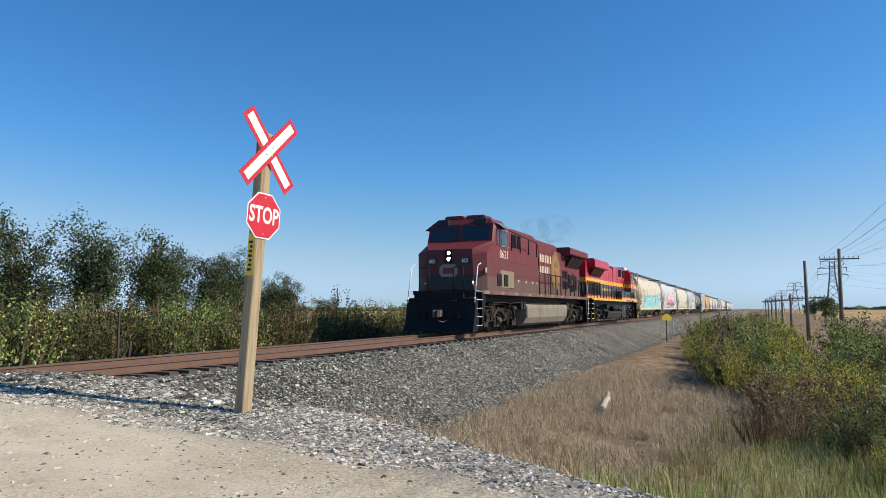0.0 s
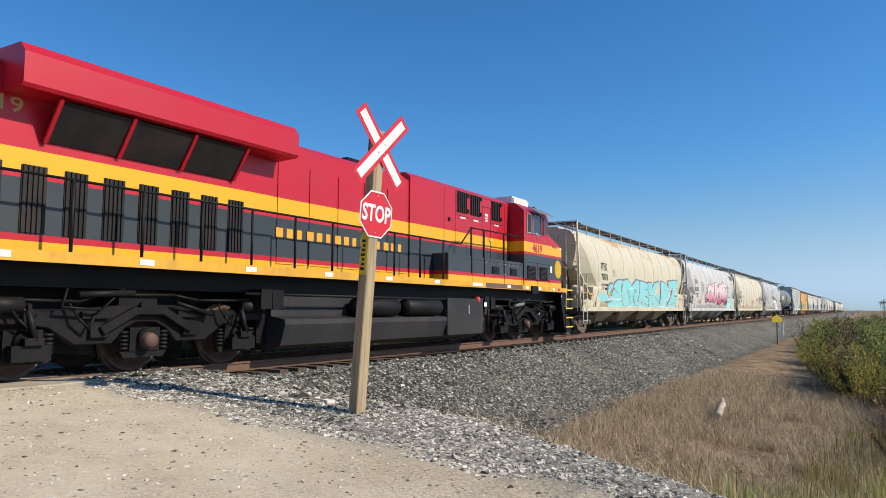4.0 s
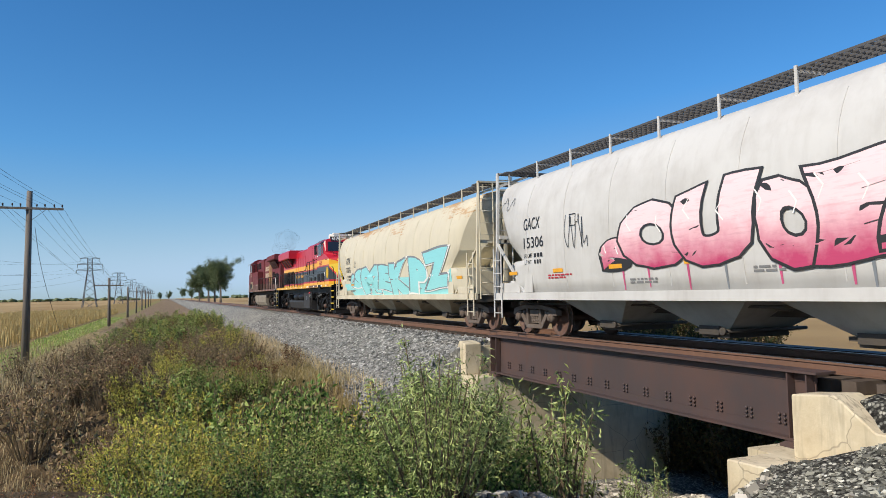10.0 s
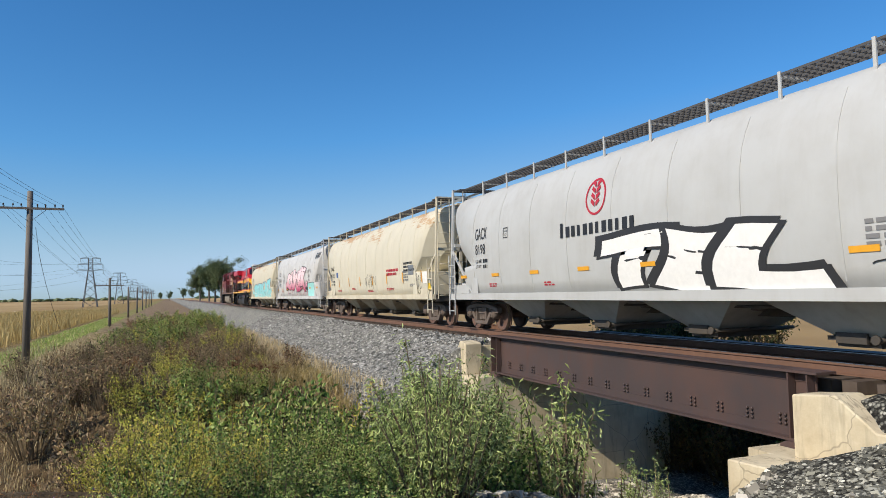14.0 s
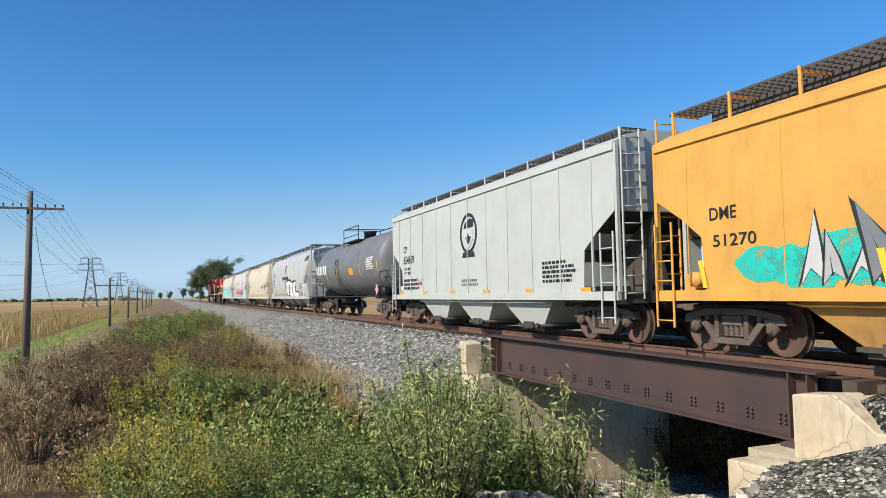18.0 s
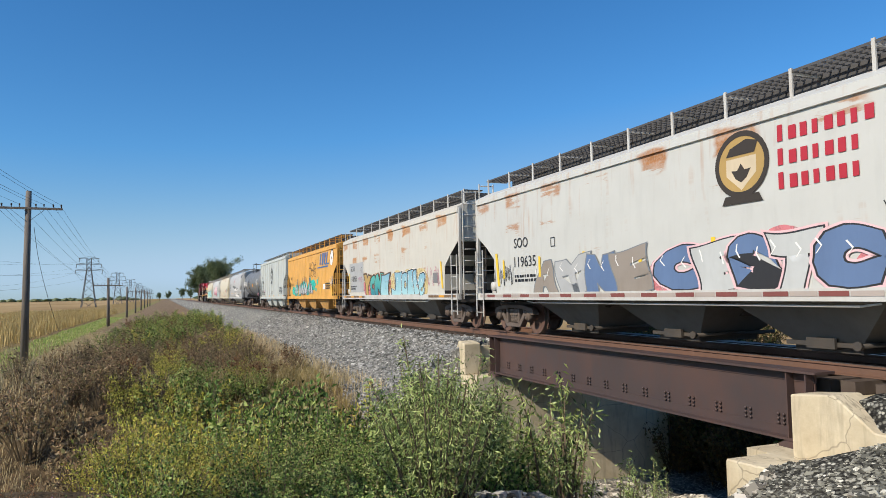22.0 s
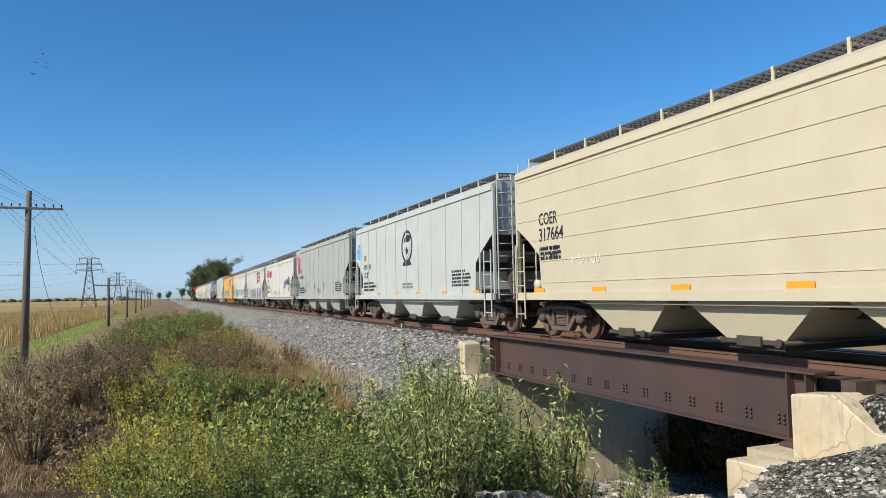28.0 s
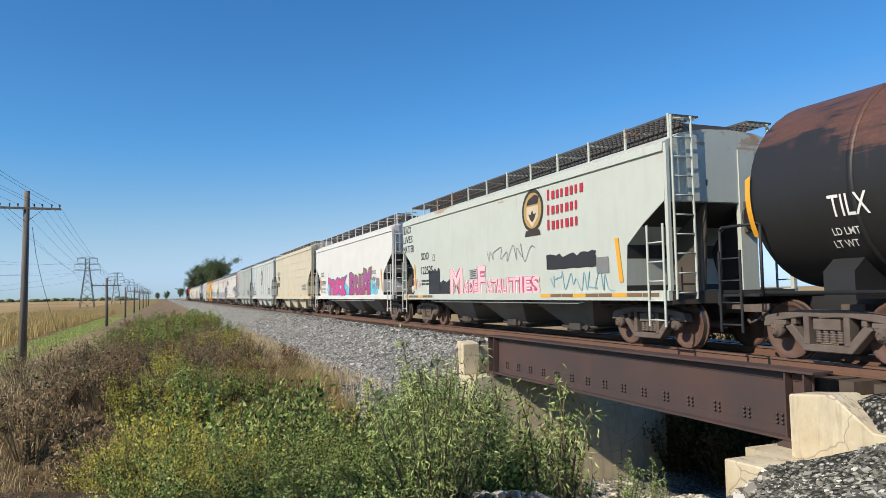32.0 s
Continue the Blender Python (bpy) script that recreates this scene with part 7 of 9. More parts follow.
spray("soo1", [(-1.6, 1.5, 2.15, .52), (-3.0, 1.5, .7, .45)], "rose_mist", 5)
burner("soo1", [("Y", -3.65, -2.45, 1.08, 2.0), ("O", -2.57, -1.57, 1.08, 2.0), ("N", -1.67, -.6, 1.08, 1.98), ("E", -.8, .34, 1.08, 1.96)], ["gold", "sea_fade", "sea_fade", "blue_fade"], "dark_ink", "brown", "", 51, .11, .04, .04)
spray("soo1", [(1.4, 1.5, 1.1, .55), (2.8, 1.55, 1.2, .56), (4.1, 1.5, .9, .52)], "tan_mist", 6)
burner("soo1", [("J", .62, 2.05, 1.05, 2.02), ("O", 1.86, 2.88, 1.08, 2.0), ("E", 2.74, 3.6, 1.08, 1.98), ("L", 3.46, 4.12, 1.08, 1.96), ("?", 3.9, 4.7, 1.08, 1.86)], "blue_fade", "dark_ink", "ink_white", "ink_white", 53, .10, .05, .02)
squiggle("soo1", 4.9, 6.2, 1.4, 2.1, "rose", 5, 16)
squiggle("soo1", -4.6, -3.9, 1.7, 2.0, "rose", 6, 9)
crest("soo2", 2.08, 3.22, 2.48, 3.65, "crest_dark", "cream_ink", "gold")
crest("soo5", 2.10, 3.19, 2.53, 3.70, "crest_dark", "cream_ink", "gold")
for key in ("soo2", "soo5"):
    for i, n_ in enumerate((8, 7, 7)):
        name_shapes(key, 3.38, 3.38 + n_ * .205, 3.32 - i * .36, 3.52 - i * .36, n_, "ink_red", .0, "railway_name", 1.25)
burner("soo2", [("A", -4.3, -3.0, 1.08, 1.85), ("M", -3.1, -1.7, 1.08, 1.9), ("N", -1.9, -.8, 1.08, 1.92), ("E", -.9, .3, 1.08, 1.95)], ["brown_grey", "patch_grey", "denim", "brown_grey"], "slate", "", "ink_white", 61, .13, .03)
spray("soo2", [(.6, 1.4, .45, .3), (5.1, 1.4, .5, .3), (3.4, 1.95, .3, .12)], "rose_mist", 8)
burner("soo2", [("C", .5, 1.75, 1.08, 1.86), ("E", 1.55, 2.6, 1.08, 1.90), ("S", 2.4, 3.3, 1.08, 1.94), ("T", 3.1, 4.1, 1.08, 1.96), ("C", 3.9, 4.95, 1.08, 1.92)], ["denim", "pale_fill", "denim", "pale_fill"], "dark_ink", "blush", "ink_white", 63, .13, .03, .04)
squiggle("soo2", 5.0, 6.6, 1.6, 2.5, "ink", 8, 20)
squiggle("soo2", -6.15, -5.4, 1.3, 1.9, "ink", 18, 20, .016)
reflectors("soo2", 7, 1.5, "yellow_paint", .5, .10, True, 1.8)
name_shapes("soo3", -6.45, -5.2, 2.78, 3.45, 2, "ink_red", .16)
name_shapes("soo3", -5.0, -3.5, 2.78, 3.3, 4, "ink_red", .16, first=1.25)
burner("soo3", [("S", 3.15, 4.08, 1.74, 2.22), ("Y", 4.0, 4.34, 1.94, 2.36), ("L", 4.32, 4.68, 2.0, 2.36), ("V", 4.62, 5.02, 1.98, 2.40), ("I", 5.02, 5.38, 2.04, 2.42), ("A", 5.40, 6.05, 1.92, 2.58)], "purple", "purple", "", "", 14, .0, .026, 0, (0, 0), .35)
squiggle("soo3", 5.95, 6.35, 2.2, 2.5, "purple", 4, 3, .06)
squiggle("soo3", -4.6, -3.4, 1.3, 1.9, "ink", 5, 16)
squiggle("soo3", -2.6, -1.4, 1.25, 1.6, "maroon_ink", 15, 16)
squiggle("soo3", 0, 1.4, 1.25, 1.6, "ink", 16, 14)
reflectors("soo3", 6, 1.2, "yellow_paint", .45, .10, True, 1.6)
words("ucir", "UCIR", -6.22, -5.4, 2.69, 2.87, "ink", .006)
words("ucir", "200262", -6.14, -4.95, 2.27, 2.49, "ink", .006)
SK = SKIN["ucir"]
burner("ucir", [("V", -7.45, -6.5, 2.95, 3.95), ("S", -7.0, -6.15, 2.5, 3.7)], "tag_red", "ink_white", "", "", 71, .12, .06)
for x_ in (-1.2, 1.55):
    part("round_mark", flat_bm(ringed(x_, 1.72, .2, .18, .03, 20), SK[1]), "ink_red", SK[0])
    part("round_mark_cross", flat_bm([[(x_ - .1, 1.62), (x_ - .08, 1.6), (x_ + .1, 1.82), (x_ + .08, 1.84)], [(x_ + .08, 1.6), (x_ + .1, 1.62), (x_ - .08, 1.84), (x_ - .1, 1.82)]], SK[1], .003), "ink", SK[0])
squiggle("ucir", -4.4, -3.4, 1.4, 2.0, "ink", 5, 12)
burner("cp2", [("S", -7.4, -6.7, 2.7, 3.5)], "sky", "ink_white", "", "", 72, .12, .05)
mark("coer", "COER", "317664", -6.35, -5.48, -5.22, 2.75, 3.05, 2.36, 2.68)
bars("coer", -6.3, -5.3, 1.9, 2.26, 3, "ink", 8)
reflectors("coer", 6, 1.10, "yellow_tape", .5, .12)
bars("coer", 4.4, 6.2, 1.5, 1.9, 4, "ink_grey", 8)
squiggle("coer", -5.0, -3.8, 1.7, 1.95, "ink_white", 8, 14)
spray("soo4", [(-4.0, 1.45, .5, .36), (-2.2, 1.3, 1.2, .25), (-.3, 1.35, .8, .36), (4.7, 1.45, .75, .32), (5.2, 1.3, .4, .2)], "sky_mist", 81)
spray("soo4", [(-3.2, 1.22, 1.0, .16), (-1.2, 1.2, .9, .16), (1.0, 1.75, .55, .5), (2.6, 1.16, 1.6, .12), (4.2, 1.9, .4, .4)], "lime_mist", 82)
burner("soo4", [("T", -4.22, -3.25, 1.16, 2.0), ("R", -3.3, -2.3, 1.16, 2.02), ("I", -2.35, -1.85, 1.16, 2.0), ("C", -1.9, -.95, 1.16, 2.02), ("K", -1.05, .02, 1.14, 2.06)], "hot_fade", "dark_ink", "sky", "", 83, .10, .035, .03)
burner("soo4", [("D", .62, 1.75, 1.08, 2.14), ("O", 1.6, 2.6, 1.08, 2.10), ("U", 2.45, 3.45, 1.08, 2.12), ("M", 3.2, 4.55, 1.08, 2.34)], "plum_fade", "dark_ink", "lime", "", 84, .11, .04, .035)
words("soo4", "JESUS!", 4.55, 5.35, 1.98, 2.20, "ink_grey", .01, .15, 0, "tag")
words("soo4", "PUP ONE", 4.80, 5.82, 1.38, 1.60, "ink_grey", .006, .1, 0, "tag")
squiggle("soo4", 4.52, 5.4, 1.72, 1.94, "ink_grey", 9, 20, .03)
for i_, w_ord in enumerate(("BLACK", "LIVES", "MATTER")):
    words("soo5", w_ord, -7.62, -6.72 + i_ * .16, 3.40 - i_ * .36, 3.66 - i_ * .36, "ink", 0.0, .1, 0, "tag")
for text_, xa_, xb_, zt_ in (("M", -2.86, -1.84, 1.90), ("ADE", -1.82, -.74, 1.50), ("F", -.72, -.18, 1.90), ("ATAL", -.16, 1.12, 1.50), ("ITIES", 1.14, 2.95, 1.52)):
    for m_, off, lift, dx_ in (("ink_white", .10, .0, -.03), ("rose", .07, .003, -.045), ("blush", .02, .006, .0)):
        words("soo5", text_, xa_ + dx_, xb_ + dx_, 1.075, zt_ + off * .2, m_, off, 0, lift, "graffiti")
SK = SKIN["soo5"]


def rough_patch(x0, x1, z0, z1, seed):
    """A rolled-over patch of paint with a ragged edge."""
    r = random.Random(seed)
    edge = [(x0, z0)] + [(x0 + (x1 - x0) * k / 12, z0 - r.uniform(0, .02)) for k in range(1, 12)] + [(x1, z0)]
    edge += [(x1 + r.uniform(-.05, .03), z0 + (z1 - z0) * k / 6) for k in range(1, 6)]
    edge += [(x1 - (x1 - x0) * k / 14, z1 + r.uniform(-.06, .05)) for k in range(15)]
    edge += [(x0 + r.uniform(-.03, .05), z1 - (z1 - z0) * k / 6) for k in range(1, 6)]
    part("paint_over", flat_bm([edge], SK[1]), "dark_ink", SK[0])


rough_patch(-4.85, -3.8, 1.085, 1.95, 1)
rough_patch(-3.78, -2.95, 1.085, 1.55, 2)
rough_patch(3.3, 5.4, 1.66, 1.98, 3)
part("sign_frame", flat_bm([[(-1.32, 1.56), (-.76, 1.56), (-.76, 1.82), (-1.32, 1.82)]], SK[1]), "dark_ink", SK[0])
part("sign", flat_bm([[(-1.30, 1.58), (-.78, 1.58), (-.78, 1.80), (-1.30, 1.80)]], SK[1], .003), "patch_grey", SK[0])
for z_ in (1.62, 1.68, 1.74):
    part("sign_text", flat_bm([[(-1.24, z_), (-.84, z_), (-.84, z_ + .03), (-1.24, z_ + .03)]], SK[1], .006), "ink", SK[0])
squiggle("soo5", 3.4, 6.0, 1.1, 1.6, "steel_blue", 8, 22, .025)
squiggle("soo5", -.2, 2.8, 1.9, 2.4, "slate", 9, 18, .02)
squiggle("soo5", -6.6, -5.7, 1.3, 1.7, "pink", 10, 12, .02)
words("tilx", "TILX", -6.28, -5.68, 2.1, 2.4, "ink_white", .006)
words("tilx", "LD LMT", -6.34, -5.92, 1.85, 1.95, "ink_white", .004)
words("tilx", "LT WT", -6.40, -6.02, 1.68, 1.78, "ink_white", .004)
SK = SKIN["tilx"]
part("reflector", flat_bm([[(-7.72, 1.95), (-7.62, 1.9), (-7.62, 2.9), (-7.72, 2.85)]], lambda z: SKIN["tilx"][1](z) - .02), "yellow_tape", SK[0])

# ---- locomotive lettering ----
SKIN["kcr"] = (KCR, lambda z: 1.565, 10.9)
SKIN["cpr"] = (CPR, lambda z: -1.572, 10.9)


def far_side(bm):
    """Turn near-side lettering to the side y > 0, reading the right way round."""
    for v in bm.verts:
        v.co.x, v.co.y = -v.co.x, abs(v.co.y)
    return bm


def loco_words(lo, text, x0, x1, z0, z1, y, mat, off=.006):
    """x runs the way one reads the side that faces the road."""
    s = -1 if y < 0 else 1
    bm = text_bm(text, 1.0, 0, 0, lambda z: 0.0, off)
    xs, zs = [v.co.x for v in bm.verts], [v.co.z for v in bm.verts]
    for v in bm.verts:
        x = x0 + (v.co.x - min(xs)) / (max(xs) - min(xs)) * (x1 - x0)
        v.co = (x if s < 0 else -x, y, z0 + (v.co.z - min(zs)) / (max(zs) - min(zs)) * (z1 - z0))
    part("road_number", bm, mat, lo)


def loco_patch(lo, polys, y, mat, name="marking", thick=.004):
    bm = bmesh.new()
    for p in polys:
        bm.faces.new([bm.verts.new((x if y < 0 else -x, y, z)) for x, z in p])
    part(name, bm, mat, lo)


loco_words(KCR, "4619", 7.10, 7.90, 2.90, 3.20, 1.568, "ink_red", .03)
loco_patch(KCR, [[(9.0 + .34 + .345 * math.cos(a), 2.43 + .34 * math.sin(a)) for a in np.linspace(math.pi / 8, 2 * math.pi + math.pi / 8, 9)[:-1]]], 1.572, "shield_yellow", "shield")
loco_patch(KCR, [[(8.62, 2.28), (8.78, 2.28), (8.78, 2.51), (8.62, 2.51)]], 1.572, "ink_white", "placard")
for i in range(9):
    x_ = -9.9 + i * 2.15
    loco_patch(KCR, [[(x_, 1.66), (x_ + .26, 1.66), (x_ + .26, 1.75), (x_, 1.75)]], 1.566, "ink_white", "reflector")
    loco_patch(CPR, [[(x_, 1.64), (x_ + .5, 1.64), (x_ + .5, 1.75), (x_, 1.75)]], -1.566, "dim_gold", "reflector")
    loco_patch(CPR, [[(x_ + .6, 1.64), (x_ + 1.0, 1.64), (x_ + 1.0, 1.75), (x_ + .6, 1.75)]], -1.566, "maroon_ink", "reflector")
for ps in plain_signs(-4.6, .3, 2.42, 2.62, 16):
    loco_patch(KCR, ps, 1.0, "yellow_tape", "railway_name")
loco_words(CPR, "8621", -7.98, -6.66, 3.06, 3.38, -1.568, "cream_ink")
for ps in plain_signs(.3, 3.18, 3.45, 3.85, 8, 0, 1.15):
    loco_patch(CPR, ps, -1.002, "cream_ink", "railway_name")
for ps in plain_signs(.3, 2.82, 2.85, 3.25, 7, 0, 1.15):
    loco_patch(CPR, ps, -1.002, "cream_ink", "railway_name")
loco_patch(CPR, [[(4.0 + 1.06 * math.cos(a), 3.15 + 1.06 * math.sin(a)) for a in np.linspace(0, 2 * math.pi, 41)[:-1]]], -1.024, "crest_ring", "crest")
loco_patch(CPR, [[(4.0 + .80 * math.cos(a), 3.15 + .80 * math.sin(a)) for a in np.linspace(0, 2 * math.pi, 41)[:-1]]], -1.027, "crest_gold", "crest_field")
loco_patch(CPR, [[(3.55, 3.15), (4.45, 3.15), (4.45, 2.75), (4.0, 2.42), (3.55, 2.75)], [(3.5, 3.32), (4.4, 3.28), (4.5, 3.56), (4.1, 3.78), (3.62, 3.55)]], -1.030, "crest_brown", "crest_shield")
for z_ in np.arange(2.5, 3.12, .07):
    loco_patch(CPR, [[(3.62, z_), (4.38, z_), (4.38, z_ + .022), (3.62, z_ + .022)]], -1.033, "crest_gold", "crest_line")



def nose_patch(lo, polys, mat, name, x):
    bm = bmesh.new()
    for p in polys:
        bm.faces.new([bm.verts.new((x, y, z)) for y, z in p])
    part(name, bm, mat, lo)


for s_ in (-1, 1):
    nose_patch(CPR, [[(s_ * y_, z_) for y_, z_ in ((.50, 2.74), (.98, 2.74), (.98, 2.98), (.50, 2.98))]], "ink", "number_board", -10.032)
    bm = text_bm("8621", .2, 0, 0, lambda z: 0.0, .006)
    for v in bm.verts:
        v.co = (-10.036, s_ * .74 - v.co.x * .8 * .95, 2.86 + v.co.z)
    part("board_number", bm, "ink_white", CPR)
nose_patch(CPR, [[(-1.08, 1.80), (1.08, 1.80), (1.06, 2.34), (-1.06, 2.34)]], "ink", "lower_nose", -10.024)
nose_patch(CPR, [[(-.40, 2.40), (-.28, 2.28), (.30, 2.28), (.42, 2.40), (.42, 2.62), (.30, 2.74), (-.28, 2.74), (-.40, 2.62)]], "brown_grey", "nose_emblem", -10.028)
nose_patch(CPR, [[(-.24, 2.40), (.26, 2.40), (.26, 2.62), (-.24, 2.62)]], "maroon_ink", "nose_emblem", -10.031)
nose_patch(KCR, [[(-.72, 2.0), (.72, 2.0), (.72, 2.95), (-.72, 2.95)]], "yellow_paint", "nose_panel", -10.201)
for s_ in (-1, 1):
    # yellow sweep with its red edge on the slanting corners of the nose
    for lift_, mat_, pts_ in ((.006, "red_paint", ((.0, 3.20), (.99, 2.98), (.99, 3.22), (.0, 3.25))), (.004, "red_paint", ((.02, 2.82), (.98, 2.82), (.98, 1.86), (.80, 1.88), (.50, 2.28), (.02, 2.74))), (.008, "yellow_paint", ((.02, 2.88), (.98, 2.98), (.98, 1.98), (.86, 1.98), (.54, 2.38), (.02, 2.82)))):
        bm = bmesh.new()
        bm.faces.new([bm.verts.new((-9.715 - u_ * .45 - lift_, s_ * (1.56 - u_ * .745 + lift_ * 1.3), z_)) for u_, z_ in pts_])
        part("nose_sweep", bm, mat_, KCR)
nose_patch(KCR, [[(-.36 + i * .26, 2.5), (-.36 + i * .26 + .2, 2.5), (-.36 + i * .26 + .2, 2.8), (-.36 + i * .26, 2.8)] for i in range(3)], "red_paint", "nose_emblem", -10.205)

loco_words(KCR, "FOR 43 IN", 8.28, 8.58, .80, .91, 1.178, "ink_white", 0.0)
loco_words(KCR, "F", 9.76, 9.84, 1.42, 1.53, 1.523, "ink_white", .01)

for s_ in (-1, 1):
    bm = text_bm("4619", .26, 0, 0, lambda z: 0.0, .006)
    for v in bm.verts:
        v.co = (-8.464 + .35 * v.co.z, s_ * .88 - v.co.x * .8, 4.445 + v.co.z)
    part("board_number", bm, "ink_white", KCR)
# a small heart at the end of the purple tag
SK = SKIN["soo3"]
part("heart", flat_bm([[(6.34 + dx * .2, 1.94 + dz * .2), (6.39 + dx * .2, 1.94 + dz * .2), (6.39 + ex * .2, 1.94 + ez * .2), (6.34 + ex * .2, 1.94 + ez * .2)] for (dx, dz), (ex, ez) in (((0, -1), (-1, .2)), ((-1, .2), (-.55, .8)), ((-.55, .8), (0, .3)), ((0, .3), (.55, .8)), ((.55, .8), (1, .2)), ((1, .2), (0, -1)))], SK[1], .004), "purple", SK[0])

loco_words(KCR, "4619", -10.1, -9.3, 3.70, 3.92, 1.024, "gold", .01)

for x in (-5.6, -4.4, -3.2, -2.2):
    loco_patch(CPR, [[(x - .009, 1.82), (x + .009, 1.82), (x + .009, 3.48), (x - .009, 3.48)]], -1.533, "seam", "panel_joint")
for z in (2.48, 3.02):
    loco_patch(CPR, [[(-6.38, z - .008), (-1.62, z - .008), (-1.62, z + .008), (-6.38, z + .008)]], -1.5335, "seam", "panel_joint")
for x in (-5.95, -5.0, -3.8, -2.7, -1.9):
    loco_patch(CPR, [[(x, 2.22), (x + .16, 2.22), (x + .16, 2.32), (x, 2.32)]], -1.534, "cream_ink", "small_label")
for x in (-8.7, -7.9, -6.6):
    loco_patch(CPR, [[(x - .008, 1.82), (x + .008, 1.82), (x + .008, 2.9), (x - .008, 2.9)]], -1.5635, "seam", "panel_joint")

# the first locomotive has the taller body: cab most, hood less, radiator end not at all
for ob_ in list(CPR.children) + [c_ for b_ in CPR.children for c_ in b_.children]:
    if ob_.type == "MESH" and ob_.data.users == 1:
        for v in ob_.data.vertices:
            v.co.x += .32 * min(1.0, max(0.0, (-6.5 - v.co.x) / 2.0)) if ob_.parent == CPR or ob_.parent.parent == CPR else 0.0
            if v.co.z > 1.78:
                v.co.z = 1.78 + (v.co.z - 1.78) * (1.13 if v.co.x < -6.415 else 1.08 if v.co.x < 4.405 else 1.0)
loco_patch(CPR, [[(-7.65, 1.95), (-5.75, 1.95), (-5.75, 2.70), (-7.65, 2.70)]], -1.568, "panel_tan", "access_panel")
loco_patch(CPR, [[(-6.98, 2.12), (-6.62, 2.12), (-6.62, 2.52), (-6.98, 2.52)]], -1.572, "brown", "panel_hatch")
loco_patch(CPR, [[(-6.90, 2.18), (-6.70, 2.18), (-6.70, 2.46), (-6.90, 2.46)]], -1.575, "screen", "panel_grille")
loco_patch(CPR, [[(-9.56, 2.50), (-9.36, 2.50), (-9.36, 2.72), (-9.56, 2.72)]], -1.568, "deep_teal", "first_aid_plate")
loco_patch(CPR, [[(-9.48, 2.54), (-9.44, 2.54), (-9.44, 2.68), (-9.48, 2.68)], [(-9.53, 2.59), (-9.39, 2.59), (-9.39, 2.63), (-9.53, 2.63)]], -1.571, "ink_white", "plate_cross")

# ================= the crossing sign =================
def wood(name, colour, dark, scale=18):
    m = Nodes(name, colour, .8)
    g = m.noise(scale, 6, .6, stretch=(1, 1, .06))
    m.colour(m.ramp(g, [(.3, dark), (.5, colour), (.72, tuple(min(1, c * 1.25) for c in colour))]))
    m.bump(g, .3, .006)
    return m.mat


MAT["post_wood"] = wood("weathered squared timber", (.36, .28, .17), (.17, .125, .08))
MAT["pole_wood"] = wood("grey old pole timber", (.15, .13, .11), (.07, .06, .05), 12)
MAT["log_wood"] = wood("bleached dead wood", (.50, .43, .33), (.26, .21, .15), 6)
MAT["sign_red"] = plain("red sign sheeting", (.58, .018, .035), .35)
MAT["sign_white"] = plain("white sign sheeting", (.82, .81, .78), .35)
MAT["sign_back"] = plain("bare aluminium", (.5, .5, .5), .4, .7)
SX, SY, SZ = 7.08, 4.62, land(7.08, 4.62)
sign = thing("crossing_sign", "leaning timber post with railway crossbuck and red stop sign", "road sign", pose(SX, SY, SZ - .25, 2.2, 2.6, -6.5))
bm = bmesh.new()
box(bm, -.085, .085, -.075, .075, 0, 3.90)
bmesh.ops.bevel(bm, geom=bm.edges[:], offset=.012, segments=1, affect="EDGES")
part("post", bm, "post_wood", sign)


def octagon(r, y0, y1):
    bm = bmesh.new()
    prism(bm, [(r * math.cos(math.pi / 8 + i * math.pi / 4), r * math.sin(math.pi / 8 + i * math.pi / 4)) for i in range(8)], y0, y1)
    return bm


stop = part("stop_plate", octagon(.325, -.006, 0), "sign_white", sign, "red octagonal stop sign with white rim", m=pose(0, -.082, 2.79))
part("stop_face", octagon(.305, -.010, -.0062), "sign_red", stop)
part("stop_word", text_bm("STOP", .30, 0, 0, lambda z: -.0115, .008, "CENTER", 0, .74), "sign_white", stop)
for z in (-.24, .24):
    bm = bmesh.new()
    lathe(bm, [(-.018, .006), (-.016, .012), (-.0105, .013)], (0, 0, z), 8, "y")
    part("bolt", bm, "sign_back", stop)
for a, y in ((46, -.090), (-47, -.098)):
    bm = bmesh.new()
    prism(bm, [(-.62, -.115), (.62, -.115), (.62, .115), (-.62, .115)], -.004, 0)
    blade = part("crossbuck_blade", bm, "sign_red", sign, "white crossbuck blade with red border", m=pose(0, y, 3.66, 0, a, 0))
    bm = bmesh.new()
    prism(bm, [(-.565, -.062), (.565, -.062), (.565, .062), (-.565, .062)], -.0065, -.0042)
    part("blade_face", bm, "sign_white", blade)
    for x in (-.08, .08):
        bm = bmesh.new()
        lathe(bm, [(-.014, .005), (-.012, .011), (-.007, .012)], (x, 0, 0), 8, "y")
        part("bolt", bm, "sign_back", blade)
bm = bmesh.new()
box(bm, -.0875, -.0855, -.065, .065, 2.0, 2.55)
plate = part("emergency_plate", bm, "yellow_paint", sign, "yellow emergency notice plate")
bm = bmesh.new()
for i in range(7):
    box(bm, -.0895, -.0876, -.02, .045 - .01 * (i % 3), 2.06 + i * .06, 2.095 + i * .06)
part("notice_lines", bm, "ink", plate)

